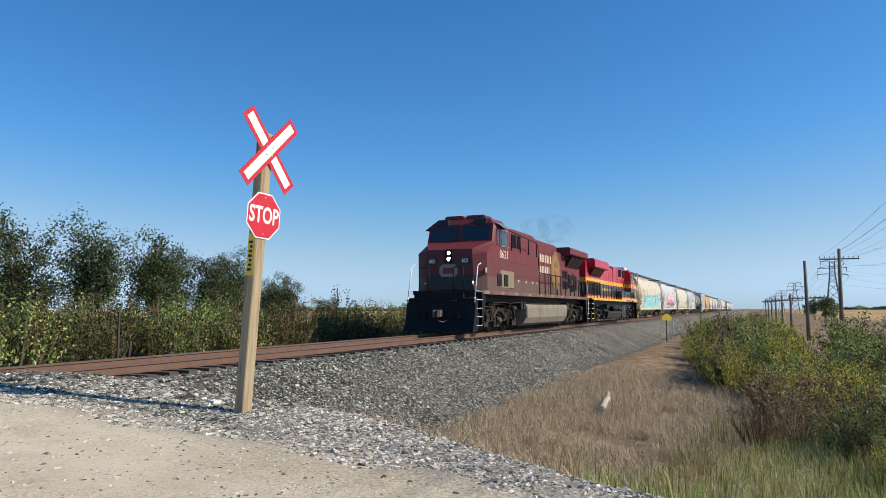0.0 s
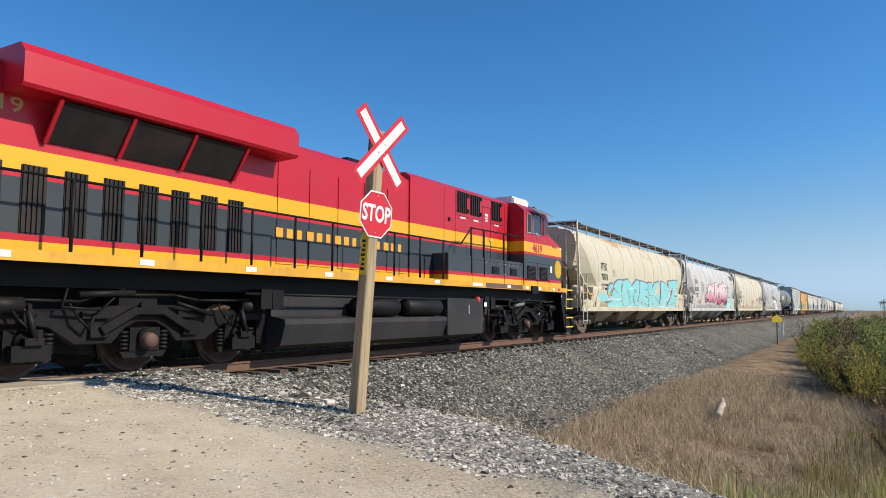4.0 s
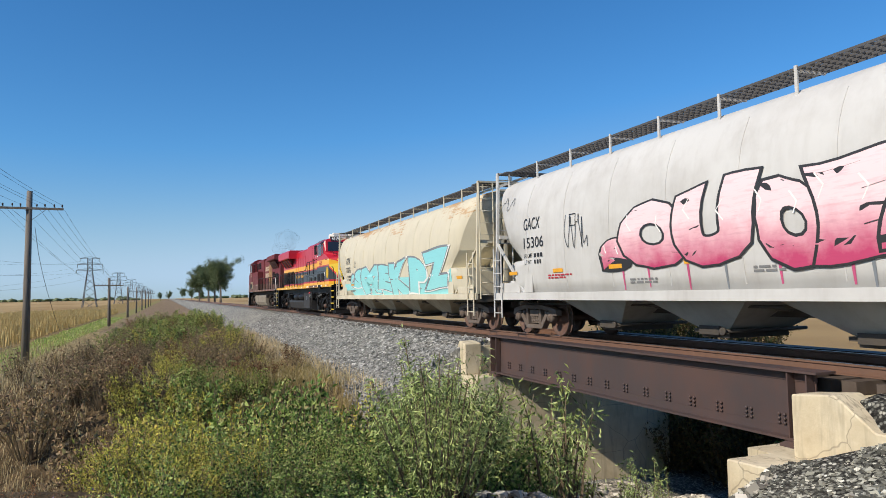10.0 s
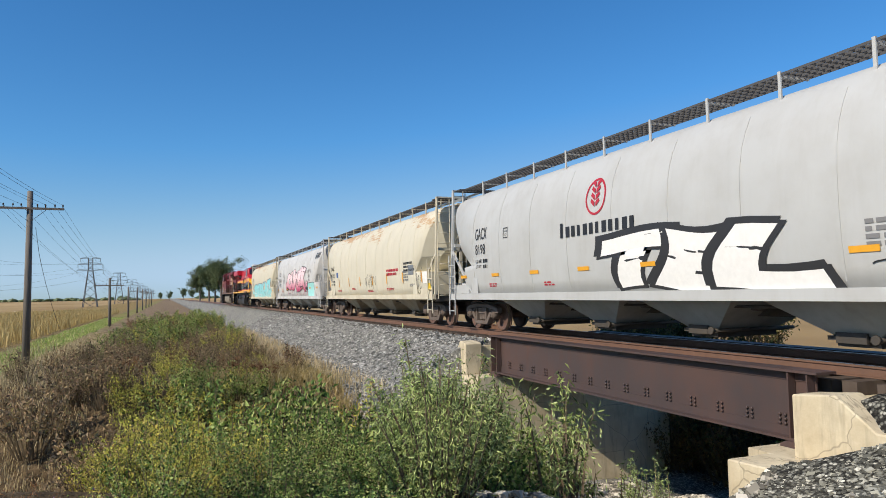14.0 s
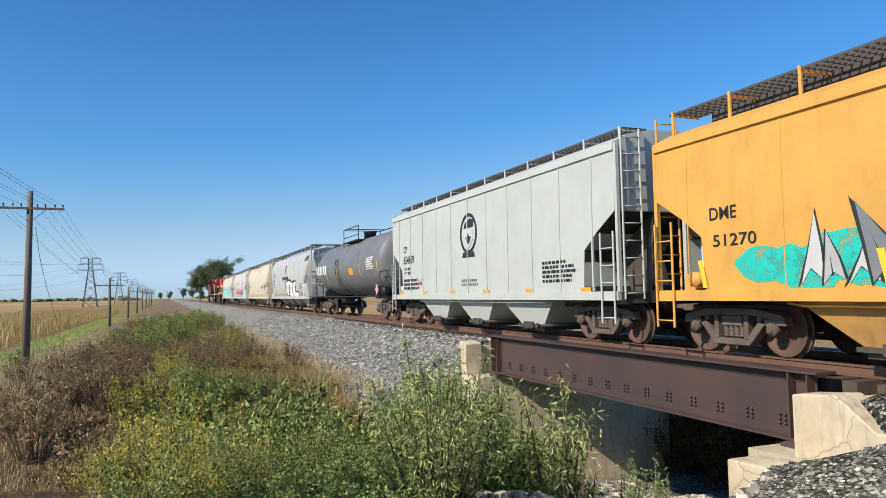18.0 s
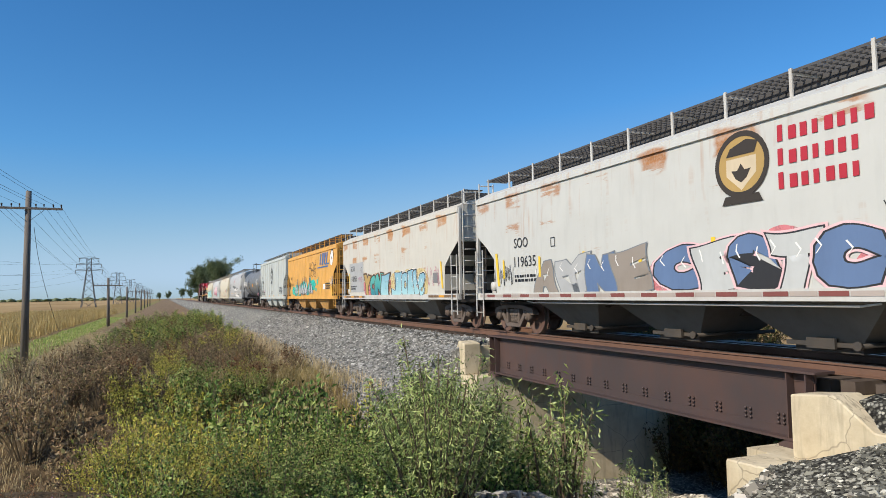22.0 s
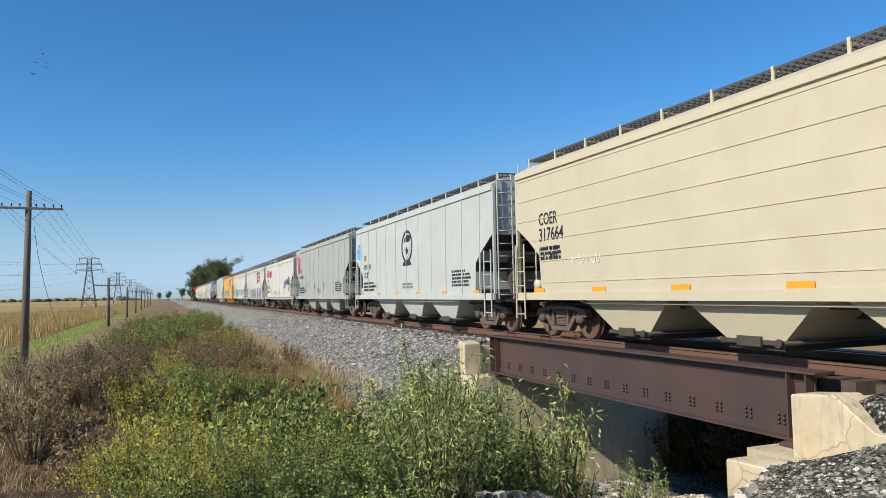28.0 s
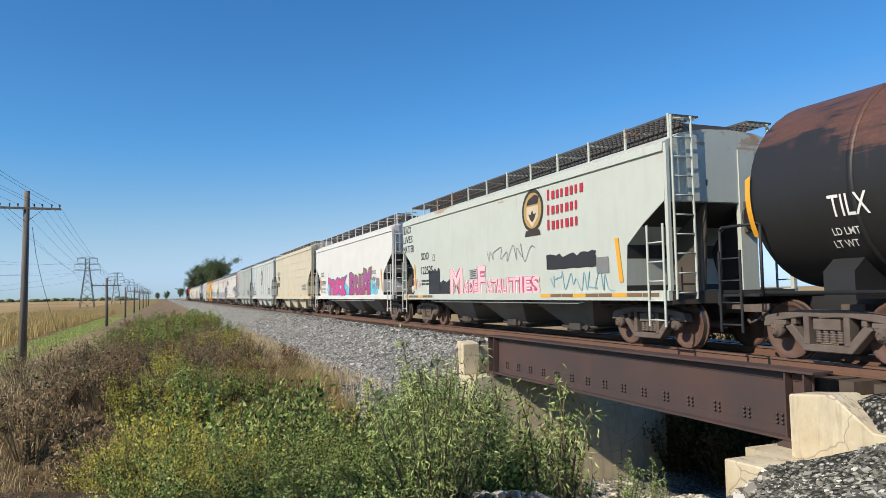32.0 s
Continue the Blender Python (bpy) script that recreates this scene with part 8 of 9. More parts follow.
# ================= small trackside posts =================
MAT["dark_iron"] = worn("dark iron post", (.035, .03, .028), .7, (.12, .07, .05), .4)
for x, y, h, lean in ((14.1, 14.6, 2.5, 0), (14.35, 14.6, 1.7, 12)):
    p_ = thing("metal_post", "thin dark steel sign post beside the track", "post", pose(x, y, land(x, y) - .1, 0, lean * .5, 0))
    bm = bmesh.new()
    box(bm, -.03, .03, -.02, .02, 0, h)
    part("shaft", bm, "dark_iron", p_)
p_ = thing("mile_marker", "dark leaning post with a yellow marker plate", "track sign", pose(56.0, 4.5, land(56.0, 4.5) - .1, 0, 6, 0))
bm = bmesh.new()
box(bm, -.04, .04, -.03, .03, 0, 2.0)
part("shaft", bm, "dark_iron", p_)
bm = bmesh.new()
prism(bm, [(-.38, 1.75), (.38, 1.75), (.38, 2.05), (0, 2.3), (-.38, 2.05)], -.05, -.035)
part("plate", bm, "yellow_paint", p_, m=pose(0, 0, 0, 0, 0, -60))
p_ = thing("white_marker", "short white-painted trackside marker post", "track sign", pose(72.0, 5.6, land(72, 5.6) - .1))
bm = bmesh.new()
box(bm, -.1, .1, -.1, .1, 0, 1.3)
part("shaft", bm, "white", p_)
bm = bmesh.new()
rod(bm, (-1.5, 0, 0), (.5, .06, .04), .085, 9)
rod(bm, (.45, .05, .03), (1.5, .16, .06), .06, 8)
thing("log", "pale fallen log lying in the dry grass", "log", pose(19.4, 2.25, land(19.4, 2.25) + .14, 0, 0, 4), data=mesh_of(bm, "log", "log_wood"))

# ================= pole line with its wires =================
POLES = [(-34.6, -5.55, 7.3, 0), (-77.0, -5.3, 4.7, 0), (-112.0, -5.3, 4.4, 1.2), (-146.0, -5.4, 4.8, 0), (-178, -5.4, 4.9, 0), (-210, -5.5, 5.0, 0), (-245, -5.5, 5.0, 0), (-280, -5.5, 5.2, 0),
         (-6.0, -6.2, 7.4, 0), (59.0, -7.5, 6.9, 0), (62.5, -5.55, 6.3, 2.2), (89.0, -5.6, 4.2, 0), (113.0, -5.6, 4.4, 0), (140.0, -5.6, 4.6, 0), (168.0, -5.6, 4.8, 0), (198, -5.6, 5.0, 0), (230, -5.6, 5.2, 0)]
ARM_Y = (-1.25, -.95, -.6, -.3, .3, .6, .95, 1.25)


def pole(x, py, h, bare=0.0):
    z0 = land(x, py)
    p = thing("utility_pole", "old grey timber telegraph pole with one crossarm", "utility pole", pose(x, py, z0 - .3, random.uniform(-.6, .6), random.uniform(-.6, .6), 0), "poles along the track")
    bm = bmesh.new()
    lathe(bm, [(0, .16), (h * .5, .14), (h + .3, .11)], (0, 0, 0), 10, "z")
    part("shaft", bm, "pole_wood", p)
    za = h - .45 - bare
    bm = bmesh.new()
    box(bm, .09, .18, -1.3, 1.3, za - .045, za + .045)
    part("crossarm", bm, "pole_wood", p)
    for s in (-1, 1):
        bm = bmesh.new()
        bar(bm, (.14, s * .62, za - .06), (.12, s * .05, za - .55), .03, .012)
        part("brace", bm, "dark_iron", p)
    for y in ARM_Y:
        bm = bmesh.new()
        lathe(bm, [(za + .045, .014), (za + .10, .014), (za + .11, .03), (za + .17, .034), (za + .20, .02)], (.14, y, 0), 8, "z")
        part("insulator", bm, "dark_iron", p)
    return z0 - .3 + za + .2


heights = {x: pole(x, py, h, bare) for x, py, h, bare in POLES}
order = sorted(q for q in POLES if q[0] != 62.5)
for i, y in enumerate(ARM_Y):
    if i in (2,):
        continue
    bm = bmesh.new()
    for (xa, ya, *_), (xb, yb, *_) in zip(order, order[1:]):
        if i in (1, 6) and xa > 100:
            continue
        za, zb = heights[xa], heights[xb]
        n = 10
        sag = .011 * (xb - xa) * (1 + .25 * math.sin(i * 2.3 + xa))
        pts = [(xa + (xb - xa) * k / n, ya + (yb - ya) * k / n + y, za + (zb - za) * k / n - sag * 4 * (k / n) * (1 - k / n)) for k in range(n + 1)]
        pipe(bm, pts, .005, 4)
    thing("overhead_wire", "thin dark overhead wire strung between the poles", "wire", group="wires of the pole line", data=mesh_of(bm, "overhead_wire", "black"))
bm = bmesh.new()
pts = [(-34.55 - 1.6 * k, -5.25 - .1 * k, heights[-34.6] - 1.0 - 5.0 * (k / 10) ** .7) for k in range(11)]
pipe(bm, pts, .012, 4)
thing("loose_wire", "slack broken wire hanging from the pole", "wire", data=mesh_of(bm, "loose_wire", "black"))

# ================= transmission towers =================
MAT["lattice"] = plain("galvanised lattice steel", (.10, .105, .11), .6)


def tower_mesh():
    """The four legs and lacing of one tower; its arms are meshes of their own."""
    bm = bmesh.new()
    
    def half(z):
        return 2.6 - 1.85 * min(1, z / 15.5) if z < 15.5 else .75
    lev = [0, 3.6, 6.8, 9.6, 12.0, 14.0, 15.6, 17.0, 18.4, 19.6]
    for sx in (-1, 1):
        for sy in (-1, 1):
            for a, b in zip(lev, lev[1:]):
                bar(bm, (sx * half(a), sy * half(a), a), (sx * half(b), sy * half(b), b), .17, .17)
    for a, b in zip(lev, lev[1:]):
        for s in (-1, 1):
            for p, q in (((-half(a), s * half(a), a), (half(b), s * half(b), b)), ((half(a), s * half(a), a), (-half(b), s * half(b), b)),
                         ((s * half(a), -half(a), a), (s * half(b), half(b), b)), ((s * half(a), half(a), a), (s * half(b), -half(b), b)), ((-half(b), s * half(b), b), (half(b), s * half(b), b))):
                bar(bm, p, q, .075, .075)
    return mesh_of(bm, "lattice", "lattice")


def arm_mesh(w):
    bm = bmesh.new()
    for s in (-1, 1):
        bar(bm, (0, 0, .55), (0, s * w, 0), .14, .14)
        bar(bm, (0, 0, -.25), (0, s * w, -.05), .14, .14)
        rod(bm, (0, s * (w - .1), -.05), (0, s * (w - .1), -1.3), .09, 6)
    return mesh_of(bm, "crossarm", "lattice")


LATTICE, ARMS = tower_mesh(), [arm_mesh(4.6), arm_mesh(4.3), arm_mesh(3.4)]
TX = [-274, -432, -582, -740, -905, -1070, -1240, -1420, 247, 449, 645, 830, 1010, 1190, 1380]
for x in TX:
    t_ = thing("transmission_tower", "grey steel lattice power transmission tower", "power pylon", pose(x, -25.0, land(x, -25.0) - 1.2, 0, 0, 0), "pylons across the fields")
    t_.scale = (.93, .93, .93)
    part("lattice", LATTICE, None, t_)
    for me_, z in zip(ARMS, (15.2, 17.4, 19.6)):
        part("crossarm", me_, None, t_, m=pose(0, 0, z))
for y, z in ((-4.185, 13.8), (4.185, 13.8), (-3.906, 16.0), (3.906, 16.0), (-3.069, 18.2), (3.069, 18.2)):
    bm = bmesh.new()
    pts = []
    for xa, xb in zip(sorted(TX), sorted(TX)[1:]):
        n = 12
        if xa < 0 < xb:
            n = 24
        pts += [(xa + (xb - xa) * k / n, -25 + y, -2.5 + z * .93 - (5.0 if n < 20 else 9.0) * 4 * (k / n) * (1 - k / n)) for k in range(n)]
    pipe(bm, pts, .016, 4)
    thing("power_line", "thin power conductor sagging between the pylons", "wire", group="conductors of the power line", data=mesh_of(bm, "power_line", "black"))

# ================= plants =================
MAT["stem"] = plain("brown stems", (.13, .095, .055), .8)
MAT["bark"] = wood("grey-brown bark", (.17, .14, .11), (.07, .055, .045), 9)
MAT["leaf_willow"] = leafy("willow leaves", [(0.022, 0.039, 0.011), (0.181, 0.245, 0.078), (0.413, 0.500, 0.184), (0.636, 0.725, 0.331)])
MAT["leaf_green"] = leafy("bramble leaves", [(0.014, 0.025, 0.006), (0.103, 0.176, 0.041), (0.267, 0.382, 0.092), (0.499, 0.568, 0.202), (0.275, 0.206, 0.092)])
MAT["leaf_gold"] = leafy("yellow-green weed leaves", [(0.033, 0.042, 0.010), (0.267, 0.285, 0.057), (0.514, 0.510, 0.101), (0.731, 0.640, 0.131), (0.475, 0.340, 0.131)])
MAT["leaf_brown"] = leafy("withered weeds", [(0.034, 0.022, 0.015), (0.26, 0.175, 0.11), (0.47, 0.34, 0.21), (0.24, 0.22, 0.10), (0.36, 0.22, 0.15)])
MAT["leaf_russet"] = leafy("russet seed heads", [(0.032, 0.013, 0.007), (0.224, 0.096, 0.050), (0.347, 0.179, 0.090), (0.191, 0.157, 0.062)])
MAT["leaf_pale"] = leafy("pale yellowish leaves", [(0.044, 0.050, 0.017), (0.286, 0.300, 0.114), (0.658, 0.615, 0.286), (0.720, 0.720, 0.472), (0.343, 0.243, 0.129)])
MAT["leaf_dark"] = leafy("dark bush leaves", [(.025, .035, .012), (.07, .085, .025), (.15, .15, .05), (.24, .17, .07)])
MAT["leaf_aster"] = leafy("aster flowers", [(.26, .16, .34), (.38, .28, .46), (.52, .46, .56), (.20, .13, .28)])
MAT["leaf_tree"] = leafy("cottonwood leaves", [(0.016, 0.026, 0.009), (0.044, 0.066, 0.020), (0.095, 0.125, 0.042), (0.26, 0.29, 0.15)])
MAT["leaf_autumn"] = leafy("reddening bush leaves", [(.03, .022, .010), (.13, .075, .030), (.22, .13, .05), (.13, .13, .04), (.30, .19, .08)])
MAT["leaf_far"] = leafy("far tree leaves", [(0.075, 0.11, 0.055), (0.12, 0.165, 0.085), (0.20, 0.25, 0.14)])
MAT["matted_grass"] = leafy("matted brown straw", [(.25, .18, .115), (.54, .405, .27), (.80, .65, .46), (.15, .12, .07)], .7)
MAT["dry_grass"] = leafy("dry grass", [(0.356, 0.268, 0.154), (0.535, 0.413, 0.244), (0.697, 0.566, 0.356), (0.259, 0.211, 0.114)], .7)
MAT["green_grass"] = leafy("green grass", [(0.19, 0.29, 0.07), (0.30, 0.42, 0.10), (0.46, 0.53, 0.17), (0.70, 0.64, 0.32)], .6)
MAT["strip_grass"] = leafy("mixed short grass", [(.14, .16, .05), (.24, .24, .08), (.42, .34, .17), (.52, .42, .24)], .7)
MAT["reed_grass"] = leafy("tan reeds", [(0.351, 0.243, 0.095), (0.513, 0.378, 0.162), (0.600, 0.472, 0.230)], .7)


def leaves(rng, base, direction, length, width, fold=.25):
    """Arrays of four-cornered leaves."""
    n = len(base)
    d = direction / np.linalg.norm(direction, axis=1, keepdims=True)
    side = np.cross(d, rng.normal(size=(n, 3)))
    side /= np.linalg.norm(side, axis=1, keepdims=True) + 1e-9
    up = np.cross(side, d)
    L, Wd = length[:, None], width[:, None]
    v = np.stack([base, base + d * L * .45 + side * Wd / 2 + up * Wd * fold, base + d * L, base + d * L * .45 - side * Wd / 2 + up * Wd * fold], 1)
    return v.reshape(-1, 3)


def shrub_mesh(name, seed, h, r, stems, per, leaf, wide, mats, spread_=.12, droop=.35, top_only=.2, tip=None, tip_n=0):
    """Stems rising from one root, with leaves along them. tip: a second leaf material at the stem ends."""
    rng = np.random.default_rng(seed)
    twigs, lv, li = [], [], []
    for s in range(stems):
        a = rng.uniform(0, 2 * math.pi)
        out = r * math.sqrt(rng.uniform(0, 1))
        hh = h * rng.uniform(.6, 1.05) * (1 - .35 * (out / r) ** 2)
        root = np.array([math.cos(a), math.sin(a), 0]) * out * .3
        end = np.array([math.cos(a) * out, math.sin(a) * out, hh])
        mid = (root + end) / 2 + np.array([0, 0, hh * .16]) + rng.normal(size=3) * .06
        ts = np.linspace(0, 1, 4)
        pts = [(1 - t) ** 2 * root + 2 * t * (1 - t) * mid + t * t * end for t in ts]
        w = .012 * h
        sv, sf = [], []
        for i, (p, t) in enumerate(zip(pts, ts)):
            for k in range(3):
                sv.append(p + np.array([math.cos(k * 2.09), math.sin(k * 2.09), 0]) * w * (1 - t * .8))
            if i:
                sf += [(3 * i - 3 + k, 3 * i - 3 + (k + 1) % 3, 3 * i + (k + 1) % 3, 3 * i + k) for k in range(3)]
        twigs.append((sv, sf))
        t = rng.uniform(top_only, 1, per)[:, None]
        base = (1 - t) ** 2 * root + 2 * t * (1 - t) * mid + t * t * end + rng.normal(size=(per, 3)) * spread_ * (h / 2)
        base[:, 2] = np.maximum(base[:, 2], .02)
        d = rng.normal(size=(per, 3)) + np.array([math.cos(a) * .5, math.sin(a) * .5, -droop])
        lv.append(leaves(rng, base, d, rng.uniform(.6, 1.25, per) * leaf, rng.uniform(.7, 1.2, per) * wide))
        li += [1] * per
        if tip:
            base = end + rng.normal(size=(tip_n, 3)) * np.array([.05, .05, .10]) * h / 1.5
            lv.append(leaves(rng, base, rng.normal(size=(tip_n, 3)) + np.array([0, 0, .6]), rng.uniform(.6, 1.2, tip_n) * leaf * .6, rng.uniform(.7, 1.2, tip_n) * wide))
            li += [2] * tip_n
    L = np.concatenate(lv)
    n = len(L) // 4
    if stems <= 6:
        wood_ = [from_arrays(name + "_stem", sv, sf, mats[0]) for sv, sf in twigs]
    else:
        V, F = [], []
        for sv, sf in twigs:
            F += [tuple(i + len(V) for i in f) for f in sf]
            V += sv
        wood_ = [from_arrays(name + "_stems", V, F, mats[0])]
    crown = from_arrays(name + "_leaves", L, [(4 * i, 4 * i + 1, 4 * i + 2, 4 * i + 3) for i in range(n)], mats[1:] + ([tip] if tip else []), [k - 1 for k in li])
    return wood_, crown


SHRUBS = {
    "willow": [shrub_mesh("willow", 10 + i, 2.3, .95, 26, 115, .105, .022, ["stem", "leaf_willow"], .065, .75, .3) for i in range(3)],
    "bramble": [shrub_mesh("bramble", 20 + i, 1.6, 1.25, 30, 200, .052, .035, ["stem", "leaf_green"], .085, .15, .12) for i in range(3)],
    "goldenrod": [shrub_mesh("goldenrod", 30 + i, 1.35, .85, 40, 110, .050, .018, ["stem", "leaf_gold"], .05, -.1, .3) for i in range(3)],
    "brown": [shrub_mesh("weed", 40 + i, 1.25, .8, 46, 55, .042, .018, ["stem", "leaf_brown"], .05, -.2, .35) for i in range(3)],
    "russet": [shrub_mesh("dock", 50 + i, 1.3, .7, 36, 64, .042, .020, ["stem", "leaf_russet"], .045, -.3, .4) for i in range(2)],
    "aster": [shrub_mesh("aster", 60 + i, 1.1, .8, 34, 50, .06, .03, ["stem", "leaf_green"], .05, .1, .2, "leaf_aster", 6) for i in range(2)],
    "sapling": [shrub_mesh("sapling", 75 + i, 2.5, .6, 5, 70, .125, .03, ["stem", "leaf_willow"], .06, .8, .35) for i in range(2)],
    "pale": [shrub_mesh("pale", 65 + i, 1.2, .9, 34, 100, .085, .02, ["stem", "leaf_pale"], .06, .5, .2) for i in range(2)],
    "thicket": [shrub_mesh("thicket", 90 + i, 2.4, 1.3, 26, 56, .105, .062, ["stem", k], .075, 0, .1) for i, k in enumerate(("leaf_dark", "leaf_autumn", "leaf_green", "leaf_dark"))],
}
NAMES = {"willow": ("willow_bush", "slender willow bush with narrow drooping green leaves", "bush"), "bramble": ("bramble_bush", "dense low bush with small green leaves", "bush"),
         "goldenrod": ("goldenrod_clump", "yellow-green clump of tall autumn weeds", "weeds"), "brown": ("withered_weed_clump", "withered brown clump of dead weeds", "weeds"),
         "russet": ("dock_clump", "russet seed stalks of dried weeds", "weeds"), "aster": ("aster_clump", "leafy clump dotted with pale purple asters", "weeds"),
         "sapling": ("willow_sapling", "thin willow sapling with drooping narrow leaves", "sapling"),
         "pale": ("pale_weed_clump", "low clump with narrow pale yellowish leaves", "weeds"), "thicket": ("thicket_bush", "dense roadside bush in brown and green autumn leaf", "bush")}


FAR_SHRUBS = {
    "goldenrod": [shrub_mesh("goldenrod", 33 + i, 1.35, .85, 26, 48, .075, .03, ["stem", "leaf_gold"], .05, -.1, .3) for i in range(2)],
    "brown": [shrub_mesh("weed", 43 + i, 1.25, .8, 30, 22, .085, .04, ["stem", "leaf_brown"], .05, -.2, .35) for i in range(2)],
    "russet": [shrub_mesh("dock", 53 + i, 1.3, .7, 26, 22, .085, .045, ["stem", "leaf_russet"], .045, -.3, .4) for i in range(2)],
    "bramble": [shrub_mesh("bramble", 23 + i, 1.6, 1.25, 26, 80, .085, .056, ["stem", "leaf_green"], .085, .15, .12) for i in range(2)],
}


def plant(kind, x, y, scale, zs=1.0):
    far = math.hypot(x, y) > 16 and kind in FAR_SHRUBS
    me = random.choice(FAR_SHRUBS[kind] if far else SHRUBS[kind])
    n, label, cat = NAMES[kind]
    ob = thing(n, label, cat, pose(x, y, land(x, y) - .06, 0, 0, random.uniform(0, 360)), "wild plants of the creek and ditches")
    ob.scale = (scale, scale, scale * zs)
    for stem in me[0]:
        ob_ = part("stem", stem, None, ob)
        if len(me[0]) == 1:
            tagged(ob_, kind="stuff")
    part("foliage", me[1], None, ob)


random.seed(11)
# the thicket along the creek, west of the road
count = 0
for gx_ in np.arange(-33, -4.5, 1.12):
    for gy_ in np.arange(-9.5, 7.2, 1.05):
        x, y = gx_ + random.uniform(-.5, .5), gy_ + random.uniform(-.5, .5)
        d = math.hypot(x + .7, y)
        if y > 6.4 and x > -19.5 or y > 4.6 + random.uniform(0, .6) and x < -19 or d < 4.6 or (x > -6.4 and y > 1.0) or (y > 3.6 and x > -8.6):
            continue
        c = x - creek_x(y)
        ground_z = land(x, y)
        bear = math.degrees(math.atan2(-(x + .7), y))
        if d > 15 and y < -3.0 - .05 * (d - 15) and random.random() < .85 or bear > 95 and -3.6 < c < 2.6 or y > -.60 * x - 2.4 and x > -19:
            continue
        roll = random.random()
        if bear > 95 and 9.5 < d < 19:
            continue
        if bear > 93:
            kind = ("brown", "russet", "russet", "russet", "brown", "aster")[int(roll * 6)] if d < 12 else "brown"
        elif bear > 87:
            kind = ("brown", "brown", "goldenrod", "aster", "russet")[int(roll * 5)] if d < 7.2 else ("goldenrod", "goldenrod", "goldenrod", "goldenrod", "bramble")[int(roll * 5)] if d < 24 else ("russet", "brown", "brown", "goldenrod", "brown")[int(roll * 5)]
        elif bear > 79:
            kind = ("bramble", "bramble", "aster", "brown", "aster", "goldenrod")[int(roll * 6)] if d < 7.5 else (("goldenrod", "goldenrod", "goldenrod", "bramble") if bear > 84 else ("bramble", "bramble", "goldenrod", "bramble"))[int(roll * 4)] if d < 22.5 else ("brown", "goldenrod", "brown", "russet")[int(roll * 4)]
            if d > 17 and (bear < 83.5 and roll < .6 or roll < .15):
                continue
        elif bear > 71:
            kind = ("bramble", "pale", "bramble", "aster")[int(roll * 4)] if d < 7.5 else ("bramble", "bramble", "bramble", "bramble", "willow")[int(roll * 5)]
            if d > 14 and roll < .6:
                continue
            kind = ("goldenrod", "brown")[int(roll * 20) % 2] if d > 14 else kind
        else:
            kind = ("pale", "willow")[int(roll * 2)] if d < 8.5 else ("willow", "willow", "bramble")[int(roll * 3)]
        want = random.uniform(-.9, -.3) if d < 13 else random.uniform(-1.05, -.45) if d < 22 else random.uniform(-.9, -.1)
        if kind == "willow":
            want = random.uniform(-.6, .1)
        base_h = {"willow": 2.3, "bramble": 1.6, "goldenrod": 1.35, "brown": 1.25, "russet": 1.3, "aster": 1.1, "pale": 1.2}[kind]
        s = min(1.9, max(.55, (want - ground_z) / base_h))
        if d < 7:
            s = min(s, .75)
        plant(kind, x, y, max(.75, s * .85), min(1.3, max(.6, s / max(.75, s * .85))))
        count += 1
# tall willow stems before the girder
for x, y, s in ((-16.4, 6.4, 1.25), (-14.9, 5.8, 1.2), (-13.2, 5.2, 1.2), (-11.6, 4.5, 1.1), (-10.4, 3.7, 1.1), (-18.0, 6.3, 1.2), (-9.4, 3.2, 1.0), (-12.4, 3.9, 1.1), (-14.0, 4.6, 1.1), (-8.4, 2.8, .85)):
    plant("willow", x, y, s, 1.0)
for x, y, s in ((-15.6, 6.9, 1.5), (-14.0, 6.6, 1.5), (-12.2, 6.2, 1.45), (-11.2, 6.0, 1.3), (-10.2, 5.4, 1.2), (-13.0, 7.2, 1.1), (-10.6, 6.7, .8), (-9.3, 6.4, .5), (-8.9, 5.7, .45), (-8.5, 6.2, .4), (-12.8, 8.6, .6), (-9.6, 5.3, .9), (-11.6, 5.4, 1.35)):
    plant("sapling", x, y, s, 1.0)
# dark growth beyond the bridge
for i in range(60):
    plant("thicket", random.uniform(-23, -6), random.uniform(13.9, 18.5), random.uniform(.9, 1.3))
# farther weeds west, along the bank
for i in range(70):
    x, y = random.uniform(-75, -33), random.uniform(-2.6, 4.0)
    plant(random.choice(("brown", "brown", "goldenrod", "russet", "bramble")), x, y, random.uniform(.8, 1.15))
# the ditch east of the road
for i in range(84):
    x = 24.5 + 38 * random.random() ** 1.25
    edge_y = .15 + .085 * (x - 25)
    y = random.uniform(-2.8, edge_y)
    kind = random.choice(("goldenrod", "goldenrod", "brown", "bramble", "goldenrod", "goldenrod", "willow"))
    top = min(.75, -.25 + .5 * (edge_y - y)) + random.uniform(-.2, .15)
    h = {"goldenrod": 1.35, "bramble": 1.6, "willow": 2.3, "brown": 1.25}[kind]
    tall_ = max(.6, (top - land(x, y)) / h)
    plant(kind, x, y, min(1.15, max(.8, tall_)), min(1.5, max(.7, tall_ / min(1.15, max(.8, tall_)))))
